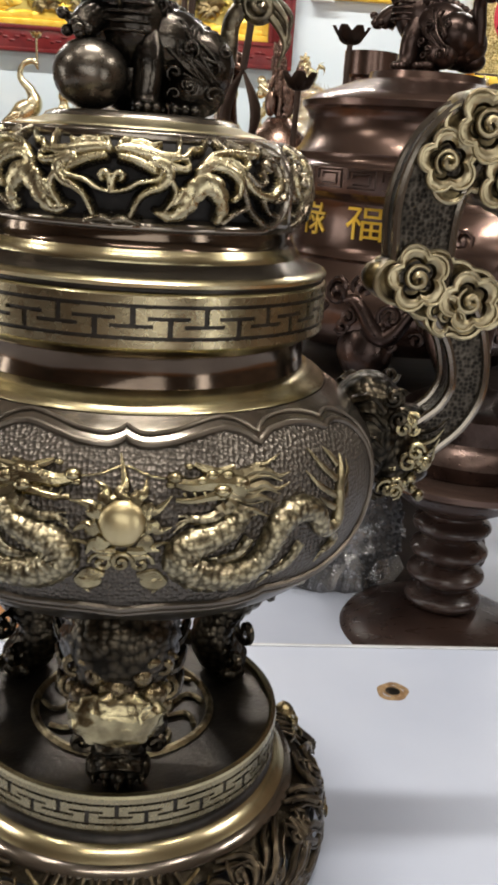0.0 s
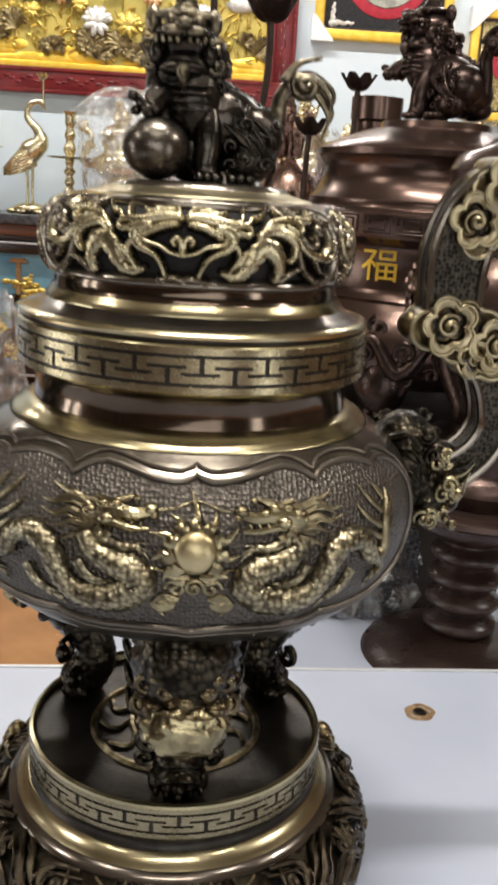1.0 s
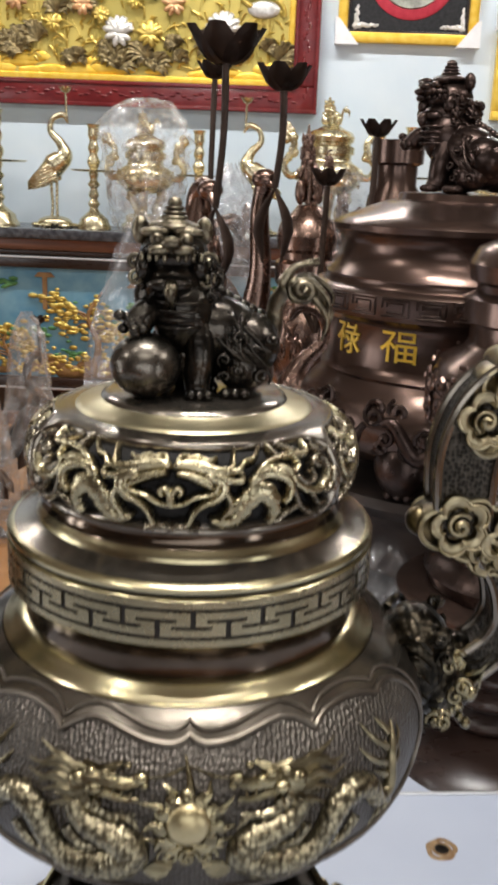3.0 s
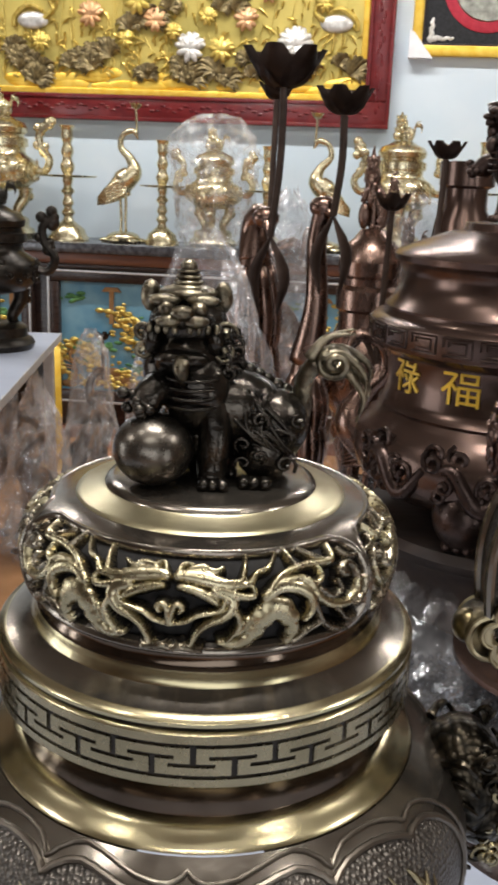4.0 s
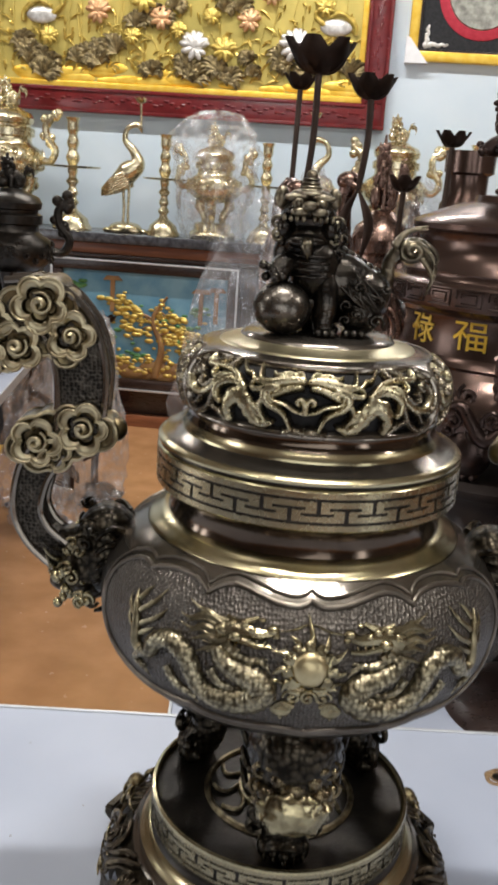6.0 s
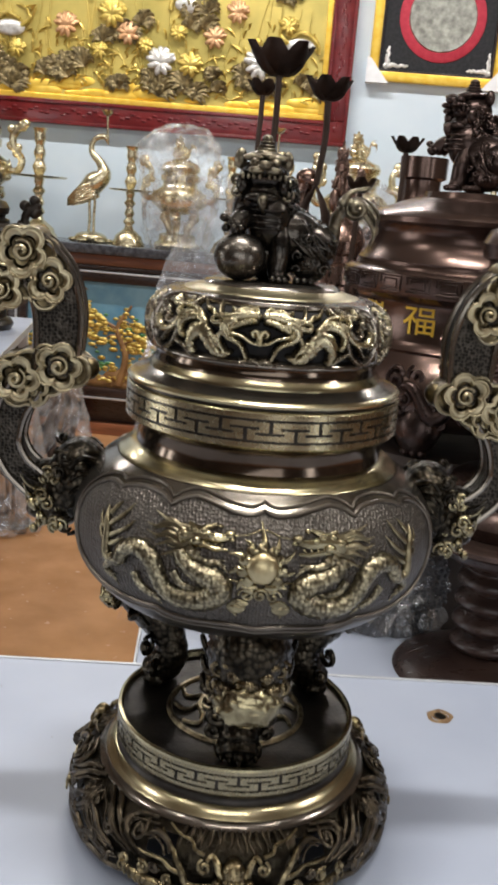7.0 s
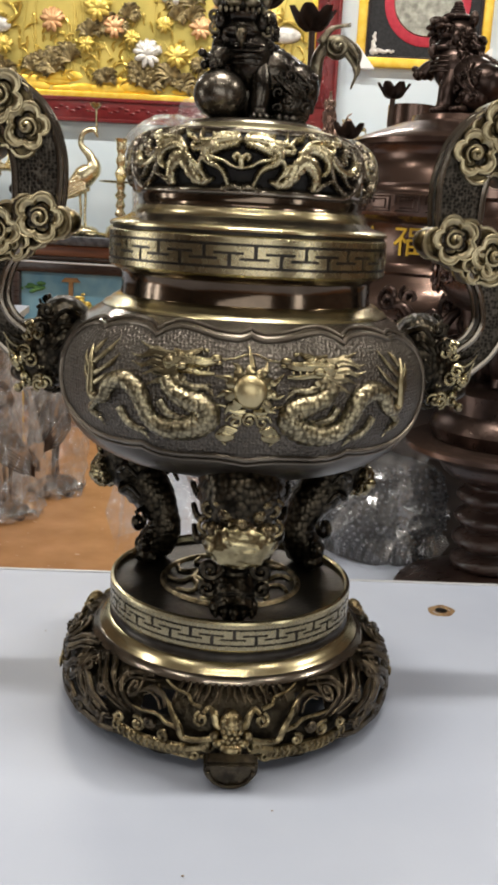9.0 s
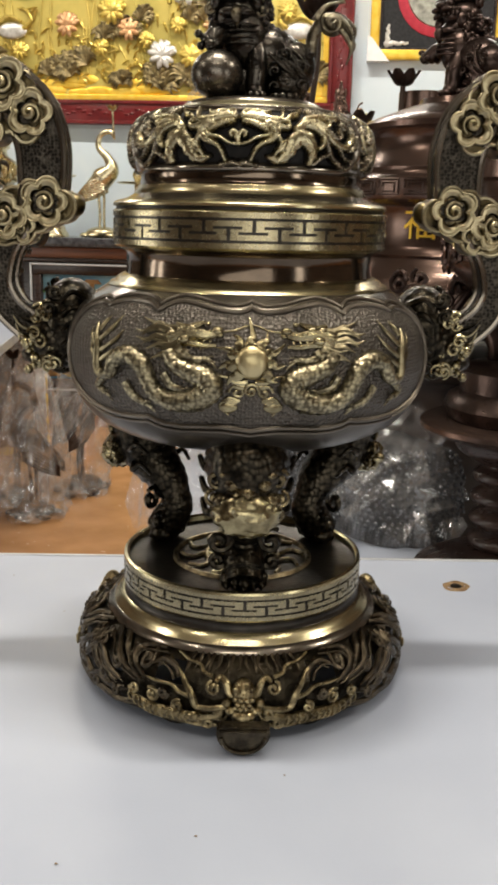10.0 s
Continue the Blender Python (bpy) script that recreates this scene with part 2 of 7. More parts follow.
LIDP = [(0.0788, 1.1216), (0.0822, 1.1230), (0.0852, 1.1268), (0.0870, 1.1325), (0.0879, 1.1400), (0.0873, 1.1470), (0.0851, 1.1532), (0.0811, 1.1583), (0.0745, 1.1623), (0.0675, 1.1642), (0.0600, 1.1652)]
part("lid_ring", lathe(prof([(0.0628, 1.1640), (0.0618, 1.1654), (0.0590, 1.1662), (0.0500, 1.1684), (0.0488, 1.1692)]), 128), LID_BRASS, lid, "broad satin brass ring under the lion")
part("lion_plinth", lathe(prof([(0.0490, 1.1690), (0.0478, 1.1708), (0.0440, 1.1722), (0.0, 1.1728)]), 96), BRONZE, lid)
# the round stand
part("stand_plate", lathe(prof([(0.0, 0.8335), (0.085, 0.8335), (0.0885, 0.8345)]), 128), BLACK, burner)
part("stand_neck", lathe(prof([(0.0922, 0.8180), (0.0910, 0.8165), (0.0912, 0.8120), (0.0930, 0.8100)]), 128), BLACK, burner)
part("stand_ring", lathe(prof([(0.0928, 0.8102), (0.0960, 0.8090), (0.0985, 0.8055), (0.1005, 0.8035)]), 128), GOLD, burner)
part("stand_shoulder", lathe(prof([(0.1004, 0.8036), (0.1040, 0.8020), (0.1060, 0.7990)]), 128), BRONZE, burner)

HATCH_M, hn, hl, hb = nodes_of("hatched_dark_bronze")
hb.inputs["Base Color"].default_value = (0.075, 0.062, 0.052, 1)
hb.inputs["Metallic"].default_value, hb.inputs["Roughness"].default_value = 0.85, 0.42
hco = hn.new("ShaderNodeTexCoord")
hvo = hn.new("ShaderNodeTexVoronoi")
hvo.inputs["Scale"].default_value, hvo.inputs["Randomness"].default_value = 430, 0.55
hl.new(hco.outputs["Object"], hvo.inputs["Vector"])
hbp = hn.new("ShaderNodeBump")
hbp.inputs["Strength"].default_value, hbp.inputs["Distance"].default_value = 0.9, 0.0015
hl.new(hvo.outputs["Distance"], hbp.inputs["Height"])
hl.new(hbp.outputs[0], hb.inputs["Normal"])
hno = hn.new("ShaderNodeTexNoise")
hno.inputs["Scale"].default_value = 40
hrp = hn.new("ShaderNodeValToRGB")
hrp.color_ramp.elements[0].color, hrp.color_ramp.elements[1].color = (0.06, 0.052, 0.044, 1), (0.13, 0.113, 0.095, 1)
hl.new(hco.outputs["Object"], hno.inputs["Vector"])
hl.new(hno.outputs["Fac"], hrp.inputs[0])
hl.new(hrp.outputs[0], hb.inputs["Base Color"])
RELIEF = material("rubbed_brass_relief", (0.17, 0.138, 0.080), (0.45, 0.385, 0.225), rough=0.18, rough2=0.3, metal=1.0, scale=90, bump=0.2, bump_scale=300)
DRAGON_M = scale_material("scaled_brass_dragon", (0.10, 0.082, 0.052), (0.42, 0.365, 0.235), 330, 0.30, 0.0007)
SCALED_DARK = scale_material("scaled_dark_bronze", (0.012, 0.010, 0.007), (0.062, 0.050, 0.034), 210, 0.3, 0.0010)
RELIEF_MID = material("half_rubbed_bronze_relief", (0.10, 0.080, 0.050), (0.42, 0.35, 0.21), rough=0.24, rough2=0.4, metal=0.95, scale=130, bump=0.5, bump_scale=300)
RELIEF_DARK = material("dark_bronze_relief", (0.035, 0.028, 0.020), (0.10, 0.080, 0.052), rough=0.28, rough2=0.44, metal=0.95, scale=130, bump=0.5, bump_scale=300)


def fret(columns, units, lines):
    """Which cells of a band are cut: a T hanging from the upper line and a T standing on the lower one, by turns."""
    per = columns // units
    cut = [[False] * columns for _ in range(lines)]
    for c in range(columns):
        k = c % per
        top, low = lines - 3, 2
        cut[top][c] = cut[low][c] = True
        stem_a, stem_b = per // 4, per * 3 // 4
        reach = per * 0.30
        bar_a, bar_b = low + 2 + (top - low) // 5, top - 2 - (top - low) // 5
        da = min(abs(k - stem_a), per - abs(k - stem_a))
        db = min(abs(k - stem_b), per - abs(k - stem_b))
        for j in range(low, top):
            if k - stem_a in (0, 1) and j >= bar_a or k - stem_b in (0, 1) and j <= bar_b:
                cut[j][c] = True
        if da <= reach:
            cut[bar_a][c] = True
        if db <= reach:
            cut[bar_b][c] = True
    return cut


def fret_band(name, radius, z_lo, z_hi, units, parent, per=26, lines=13, depth=0.0009):
    columns = units * per
    cut = fret(columns, units, lines)
    gold, dark = bmesh.new(), bmesh.new()
    cache = {}

    def vert(bm, tag, r, c, j):
        key = (tag, c % columns, j)
        if key not in cache:
            cache[key] = bm.verts.new(polar(r, 2 * math.pi * c / columns, z_lo + (z_hi - z_lo) * j / lines + Z0))
        return cache[key]

    for j in range(lines):
        for c in range(columns):
            if cut[j][c]:
                dark.faces.new([vert(dark, "d", radius - depth, *q) for q in ((c, j), (c + 1, j), (c + 1, j + 1), (c, j + 1))])
            else:
                gold.faces.new([vert(gold, "g", radius, *q) for q in ((c, j), (c + 1, j), (c + 1, j + 1), (c, j + 1))])
                for dc, dj, e in ((1, 0, ((c + 1, j), (c + 1, j + 1))), (-1, 0, ((c, j + 1), (c, j))), (0, 1, ((c + 1, j + 1), (c, j + 1))), (0, -1, ((c, j), (c + 1, j)))):
                    jj = j + dj
                    if 0 <= jj < lines and cut[jj][(c + dc) % columns]:
                        gold.faces.new((vert(gold, "g", radius, *e[1]), vert(gold, "g", radius, *e[0]), vert(gold, "w", radius - depth, *e[0]), vert(gold, "w", radius - depth, *e[1])))
    band = part(name, gold, BAND_BRASS, parent, "brass band with a fret pattern")
    part("fret_groove", dark, BLACK, band)
    return band


band = fret_band("key_band", 0.0986, 1.0743, 1.0968, 19, burner)
part("band_edge", lathe(prof([(0.0950, 1.0720), (0.0976, 1.0730), (0.0986, 1.0744)]), 128), GOLD, band)
part("band_edge", lathe(prof([(0.0986, 1.0967), (0.0978, 1.0978), (0.0966, 1.0981)]), 128), GOLD, band)
stand_band = fret_band("stand_key_band", 0.0930, 0.8188, 0.8376, 19, burner)
part("band_edge", lathe(prof([(0.0930, 0.8375), (0.0926, 0.8394), (0.0905, 0.8402), (0.0888, 0.8388), (0.0885, 0.8340)]), 128), GOLD, stand_band)
part("band_edge", lathe(prof([(0.0905, 0.8176), (0.0924, 0.8178), (0.0930, 0.8190)]), 128), GOLD, stand_band)


def on(fn, deg, z, h=0.0):
    """A place on a turned surface: degrees round from the front, height, and how far it stands proud."""
    return polar(fn(z) + h, radians(deg - 90), z + Z0)


def stroke(bm, fn, pts, r0, r1=None, n=24, h=0.0, segs=7, flat=0.8, mid=None, mirror=False):
    """A raised line on a turned surface, tapering from r0 over mid to r1."""
    r1 = r0 if r1 is None else r1
    sg = -1 if mirror else 1
    path = [on(fn, sg * q[0], q[1], h) for q in spline(pts, n)]
    rad = [np.interp(i / (n - 1), [0, 0.5, 1], [r0, (r0 + r1) / 2 if mid is None else mid, r1]) for i in range(n)]
    return tube(bm, path, rad, segs, flat, up=lambda p: (p[0], p[1], 0.0))


def curl(bm, fn, deg, z, size, turns=1.4, r=0.0011, h=0.0006, spin=1, start=0.0, unit=430.0, n=26, mirror=False):
    """A spiral on a turned surface; unit: degrees for one metre of arc."""
    pts = []
    for i in range(n):
        f = i / (n - 1)
        a = start + spin * f * turns * 2 * math.pi
        q = size * (1 - 0.92 * f)
        pts.append((deg + q * math.cos(a) * unit, z + q * math.sin(a)))
    return stroke(bm, fn, pts, r * 0.75, r * 1.25, n=n, h=h, mirror=mirror)


def knob(bm, fn, deg, z, r, h=0.0, sx=1, sy=1, sz=1, segs=10, mirror=False):
    p = on(fn, -deg if mirror else deg, z, h)
    a = math.atan2(p[1], p[0])
    return ball(bm, (0, 0, 0), r, sx, sy, sz, segs, Matrix.Translation(p) @ Matrix.Rotation(a, 4, "Z"))


# the scalloped panel on the bowl: heights of its border by degrees from the middle
TOP_D = (0, 1.2, 3.5, 6, 10, 15, 19, 22.5, 25.5, 28, 29.4, 31, 34, 38, 42, 46, 49.5, 51.5, 53.5, 56.5, 59.5, 62.5, 65, 66.8, 68)
TOP_Z = (1.0392, 1.0378, 1.0366, 1.0366, 1.0374, 1.0394, 1.0408, 1.0414, 1.0404, 1.0382, 1.0354, 1.0374, 1.0394, 1.0402, 1.0402, 1.0393, 1.0376, 1.0358, 1.0368, 1.0372, 1.0361, 1.0333, 1.0285, 1.0215, 1.0100)
LOW_D = (0, 3, 8, 14, 20, 25, 28.5, 30.5, 33, 38, 44, 50, 55, 60, 64, 66.5, 68)
LOW_Z = (0.9628, 0.9640, 0.9652, 0.9648, 0.9638, 0.9642, 0.9660, 0.9682, 0.9672, 0.9664, 0.9664, 0.9674, 0.9698, 0.9738, 0.9790, 0.9850, 0.9930)
PANEL = 68.0


def panel_top(deg):
    return float(np.interp(abs(deg), TOP_D, TOP_Z))


def panel_low(deg):
    return float(np.interp(abs(deg), LOW_D, LOW_Z))


MOULD_M = material("satin_bronze_moulding", (0.115, 0.096, 0.076), (0.180, 0.154, 0.124), rough=0.32, rough2=0.44, metal=0.92, scale=40, bump=0.05, bump_scale=350)


def hatch_panel(turn):
    bm = bmesh.new()
    cols, lines = 136, 22
    grid = []
    for c in range(cols + 1):
        d = -PANEL + 2 * PANEL * c / cols
        lo, hi = panel_low(d), panel_top(d)
        grid.append([bm.verts.new(on(bowl_r, d + turn, lo + (hi - lo) * j / lines, 0.0004)) for j in range(lines + 1)])
    for c in range(cols):
        for j in range(lines):
            bm.faces.new((grid[c][j], grid[c + 1][j], grid[c + 1][j + 1], grid[c][j + 1]))
    panel = part("hatched_panel", bm, HATCH_M, bowl, "dark hatched panel between dragons")
    edge = bmesh.new()
    span = np.linspace(-PANEL, PANEL, 171)
    for gap, r in ((0.0, 0.0017), (0.0038, 0.0011)):
        k = 1 + gap * 8
        up_ = [(d * k, panel_top(d) + gap) for d in span]
        low_ = [(d * k, panel_low(d) - gap) for d in span[::-1]]
        loop = up_ + [(PANEL * k + gap * 60, (TOP_Z[-1] + LOW_Z[-1]) / 2)] + low_ + [(-PANEL * k - gap * 60, (TOP_Z[-1] + LOW_Z[-1]) / 2), up_[0]]
        tube(edge, [on(bowl_r, d + turn, z, 0.0009) for d, z in loop], r, 8)
    part("panel_moulding", edge, MOULD_M, bowl)
    return panel


hatch_panel(0)
hatch_panel(180)


def scaly(bm, fn, pts, radii, n=90, h=0.0022, mirror=False, ring=3.0):
    """A scaled body: a round rod ringed by rows of overlapping scales, with a ridge of small fins."""
    sg = -1 if mirror else 1
    path = [on(fn, sg * q[0], q[1], h) for q in spline(pts, n)]
    base = [float(np.interp(i / (n - 1), np.linspace(0, 1, len(radii)), radii)) for i in range(n)]
    segs = 16
    start = len(bm.verts)
    tube(bm, path, base, segs, 1.0, up=lambda p: (p[0], p[1], 0.0))
    bm.verts.ensure_lookup_table()
    for i in range(n):
        c = path[i]
        for k in range(segs):
            v = bm.verts[start + i * segs + k]
            f = ((i / ring) + (0.5 if k % 4 < 2 else 0.0)) % 1.0
            v.co = Vector(c) + (v.co - Vector(c)) * (0.90 + 0.17 * f)
    return bm


MANE_M = material("half_rubbed_mane_brass", (0.13, 0.108, 0.066), (0.36, 0.305, 0.185), rough=0.26, rough2=0.38, metal=1.0, scale=90, bump=0.2, bump_scale=300)


def dragon(mirror):
    """One of the two dragons on the bowl: a looped, scaled body, claws, head, streaming mane and finned tail."""
    body = bmesh.new()
    F = bowl_r
    loop = [(22.8, 1.0125), (20.4, 1.0052), (16.2, 1.0008), (12.4, 0.9978), (10.8, 0.9912), (14.5, 0.9838), (21.1, 0.9812), (26.0, 0.9850), (28.3, 0.9933), (30.5, 1.0026), (34.9, 1.0078), (39.6, 1.0044), (42.0, 0.9955), (45.0, 0.9925)]
    scaly(body, F, loop, [0.0044, 0.0052, 0.0064, 0.0078, 0.0086, 0.0080, 0.0067, 0.0058, 0.0060, 0.0064, 0.0064, 0.0056, 0.0046, 0.0036], n=120, mirror=mirror)
    for q in spline(loop, 60)[4:54:2]:
        knob(body, F, q[0] + 0.5, q[1] + 0.0044, 0.0013, 0.0036, mirror=mirror, segs=6)
    # legs with claws
    for q in ([(36.9, 0.9900), (34.3, 0.9814), (30.6, 0.9773)], [(45.6, 0.9910), (48.6, 0.9845), (46.0, 0.9803)], [(24.0, 0.9985), (21.8, 0.9912), (17.9, 0.9888)], [(20.5, 1.0130), (15.5, 1.0085), (12.0, 1.0090)]):
        stroke(body, F, q, 0.0030, 0.0020, 16, 0.0014, mirror=mirror, mid=0.0027)
        e = q[-1]
        for w in (-1, 0, 1):
            stroke(body, F, [e, (e[0] - 1.2 + 0.6 * w, e[1] + 0.0022 * w - 0.0006), (e[0] - 2.4 + 0.4 * w, e[1] + 0.0034 * w - 0.0018)], 0.0012, 0.0004, 7, 0.0016, mirror=mirror)
    part("dragon_relief", body, DRAGON_M, bowl, "raised brass dragon with scales")
    # head: long muzzle with a ball nose, brow crest, jaw, eye
    head = bmesh.new()
    stroke(head, F, [(9.6, 1.0244), (12.5, 1.0230), (16.0, 1.0235), (19.7, 1.0228), (23.0, 1.0200)], 0.0026, 0.0050, 24, 0.0020, mirror=mirror, mid=0.0040)
    stroke(head, F, [(9.5, 1.0172), (12.9, 1.0170), (16.4, 1.0183), (20.0, 1.0188)], 0.0012, 0.0032, 16, 0.0016, mirror=mirror, mid=0.0020)
    stroke(head, F, [(21.5, 1.0285), (17.8, 1.0272), (15.4, 1.0288), (13.4, 1.0306)], 0.0020, 0.0012, 16, 0.0026, mirror=mirror, mid=0.0026)
    for d, z, r, h in ((9.4, 1.0262, 0.0032, 0.0030), (8.6, 1.0235, 0.0020, 0.0028), (16.6, 1.0268, 0.0028, 0.0038), (14.4, 1.0252, 0.0022, 0.0040), (19.6, 1.0262, 0.0030, 0.0034), (18.4, 1.0205, 0.0036, 0.0030), (12.4, 1.0300, 0.0018, 0.0030), (22.0, 1.0225, 0.0044, 0.0024)):
        knob(head, F, d, z, r, h, 1, 1.2, 0.85, 10, mirror)
    for i in range(4):
        stroke(head, F, [(11.0 + 1.9 * i, 1.0206), (11.3 + 1.9 * i, 1.0190)], 0.0008, 0.0005, 4, 0.0030, mirror=mirror)
    part("dragon_face", head, RELIEF, bowl, "brass dragon head with a ball nose")
    # mane streaming back, each lock with a fine second line
    for pts in ([(20.5, 1.0258), (24.0, 1.0262), (26.8, 1.0280), (29.0, 1.0286), (33.0, 1.0312)], [(21.3, 1.0233), (25.0, 1.0262), (28.2, 1.0258), (31.0, 1.0232), (34.2, 1.0238)], [(20.5, 1.0212), (24.2, 1.0202), (27.0, 1.0210), (30.0, 1.0182), (33.8, 1.0198)], [(20.0, 1.0186), (23.0, 1.0160), (26.0, 1.0162), (29.6, 1.0128)], [(19.2, 1.0162), (21.6, 1.0118), (24.5, 1.0108), (28.0, 1.0068)], [(17.5, 1.0150), (18.8, 1.0105), (21.0, 1.0080)]):
        lock = stroke(bmesh.new(), F, pts, 0.0026, 0.0003, 24, 0.0018, mid=0.0022, mirror=mirror)
        part("mane_lock", stroke(lock, F, [(d + 0.6, z - 0.0020) for d, z in pts[:-1]], 0.0011, 0.0003, 16, 0.0026, mirror=mirror), MANE_M, bowl)
    # tail: a scaled stem with leaf-like fins
    tail = bmesh.new()
    scaly(tail, F, [(45.0, 0.9925), (47.6, 0.9955), (48.0, 1.0090), (49.4, 1.0175), (50.9, 1.0250)], [0.0036, 0.0034, 0.0028, 0.0020, 0.0006], n=50, h=0.0016, mirror=mirror)
    for pts in ([(46.6, 1.0020), (43.8, 1.0060), (41.6, 1.0098)], [(46.8, 1.0078), (41.8, 1.0150), (38.6, 1.0228)], [(47.6, 1.0150), (43.6, 1.0232), (41.3, 1.0312)], [(49.0, 1.0210), (47.6, 1.0260), (46.2, 1.0300)], [(48.8, 1.0020), (51.2, 1.0070), (51.8, 1.0140)], [(49.8, 1.0110), (52.2, 1.0160), (52.8, 1.0220)]):
        stroke(tail, F, pts, 0.0018, 0.0003, 14, 0.0014, mid=0.0015, flat=0.6, mirror=mirror)
    tagged(part("tail_fin", tail, MANE_M, bowl, "brass tail with leaf-like fins"), kind="stuff")


SUN_M = material("satin_brass", (0.40, 0.32, 0.17), (0.54, 0.45, 0.26), rough=0.32, rough2=0.42, metal=1.0, scale=60, bump=0.06)
MASK_M = material("chased_brown_mask", (0.045, 0.033, 0.021), (0.23, 0.18, 0.10), rough=0.2, rough2=0.36, metal=0.97, scale=110, bump=0.3, bump_scale=260)
SKIRT_DARK = material("brown_leaf_scrolls", (0.050, 0.039, 0.027), (0.125, 0.098, 0.064), rough=0.28, rough2=0.44, metal=0.96, scale=130, bump=0.3, bump_scale=300)
SKIRT_MASK = material("rubbed_dragon_mask", (0.10, 0.076, 0.042), (0.44, 0.35, 0.19), rough=0.22, rough2=0.36, metal=1.0, scale=120, bump=0.25, bump_scale=300)


def sun_disc():
    bm = bmesh.new()
    knob(bm, bowl_r, 0, 1.0080, 0.0106, 0.0016, 0.62, 1, 1, 28)
    part("sun", bm, SUN_M, bowl, "domed brass sun")
    bm = bmesh.new()
    for i in range(11):
        a = math.pi / 2 + 2 * math.pi * i / 11
        if -2.1 < math.atan2(math.sin(a), math.cos(a)) < -1.0:
            continue
        reach = 0.0265 if i == 0 else 0.0235 if i in (2, 9) else 0.0205
        pts = [(430 * q * math.cos(a + w), 1.008 + q * math.sin(a + w)) for q, w in ((0.0095, 0.0), (0.0125, 0.06), (0.0155, -0.05), (reach, 0.07))]
        part("flame", stroke(bmesh.new(), bowl_r, pts, 0.0044, 0.0003, 14, 0.0022, flat=0.7, mid=0.0030), RELIEF, bowl)
    for m in (False, True):
        stroke(bm, bowl_r, [(1, 0.9955), (4, 0.9955), (6.5, 0.9985), (9, 0.9990)], 0.0022, 0.0006, 12, 0.001, mirror=m)
        curl(bm, bowl_r, 3.6, 0.9890, 0.0052, 1.3, 0.0012, mirror=m)
        knob(bm, bowl_r, 2.2, 0.9930, 0.0042, 0.0, 0.5, 1.5, 0.7, 12, m)
        for i in range(6):
            stroke(bm, bowl_r, [(3 + 0.5 * i, 0.9835 - 0.0008 * i), (6.2 + 0.3 * i, 0.9855 - 0.0014 * i), (8.5 - 0.5 * i, 0.9800 - 0.0012 * i)], 0.0015, 0.0007, 10, 0.001, mirror=m)
        knob(bm, bowl_r, 6.2, 0.9800, 0.0052, 0.0, 0.5, 1.2, 0.9, 12, m)
    curl(bm, bowl_r, 0, 0.9905, 0.0048, 1.5, 0.0013, 0.0026)
    stroke(bm, bowl_r, [(-10, 1.0250), (-5, 1.0262), (0, 1.0295), (5, 1.0262), (10, 1.0250)], 0.0007, 0.0007, 20, 0.0006)
    tagged(part("cloud_relief", bm, RELIEF, bowl, "small brass clouds below the sun"), kind="stuff")


for mirrored in (False, True):
    dragon(mirrored)
sun_disc()

# ---- the pierced lid ----
LID_FINE = [np.array(q) for q in spline(LIDP, 60)]
LID_ARC = np.concatenate([[0.0], np.cumsum([np.linalg.norm(b - a) for a, b in zip(LID_FINE, LID_FINE[1:])])])
# near-black tone for the unlit inside of the lid
DOME_SHADE = material("dome_inside_shade", (0.006, 0.005, 0.005), (0.014, 0.012, 0.010), rough=0.75, scale=60)
SCROLL_M = material("worn_grey_bronze_scrolls", (0.13, 0.110, 0.080), (0.32, 0.275, 0.20), rough=0.2, rough2=0.34, metal=1.0, scale=110, bump=0.08, bump_scale=400)
BEAST_M = material("rubbed_pale_brass_beasts", (0.30, 0.255, 0.150), (0.50, 0.44, 0.29), rough=0.22, rough2=0.34, metal=1.0, scale=90, bump=0.08, bump_scale=400)
# added sheet behind the openings, its black colour standing for the shade inside
part("dome_shade_sheet", lathe(prof([(p[0] - 0.0065, p[1]) for p in LID_FINE[::3]]), 96), DOME_SHADE, lid)


def lid_place(deg, arc, h):
    """A place on the lid's dome: degrees from the front, metres up its curve, and how far it stands proud."""
    i = min(max(int(np.searchsorted(LID_ARC, arc)) - 1, 0), 58)
    f = (arc - LID_ARC[i]) / (LID_ARC[i + 1] - LID_ARC[i])
    p = LID_FINE[i] * (1 - f) + LID_FINE[i + 1] * f
    t = LID_FINE[i + 1] - LID_FINE[i]
    t = t / np.linalg.norm(t)
    return polar(p[0] + t[1] * h, radians(deg - 90), p[1] - t[0] * h + Z0)


# the openwork of one third: smooth strokes by degrees and mm up the curve; tone 1 is rubbed brass, 2 ribbed brass
LID_TURN = -7.0
MM_DEG, ARC0, ARC1 = 1.52, 0.0030, 0.0535
STROKES = []


def carve(tone, widths, *pts):
    STROKES.append((pts, widths, tone))


# head, brow, jaw and mane of a beast
carve(1, (1.6, 2.6, 3.0, 2.4, 1.4), (1.5, 40.0), (4.5, 40.6), (8.6, 39.8), (12.6, 38.0), (16.0, 36.5))
carve(1, (1.0, 1.5, 1.7, 1.6, 1.2), (2.2, 35.8), (4.8, 35.2), (8.0, 33.6), (10.8, 31.4), (12.0, 29.8))
carve(1, (1.2, 1.3, 1.0, 0.6), (5.0, 43.6), (8.5, 44.6), (11.3, 42.6), (14.0, 44.2))
carve(1, (1.0, 0.9, 0.5), (1.7, 42.2), (2.6, 45.2), (5.2, 45.6))
carve(1, (1.2, 1.1, 0.9, 0.6), (12.6, 38.6), (18.2, 38.2), (19.6, 42.9), (20.8, 49.5))
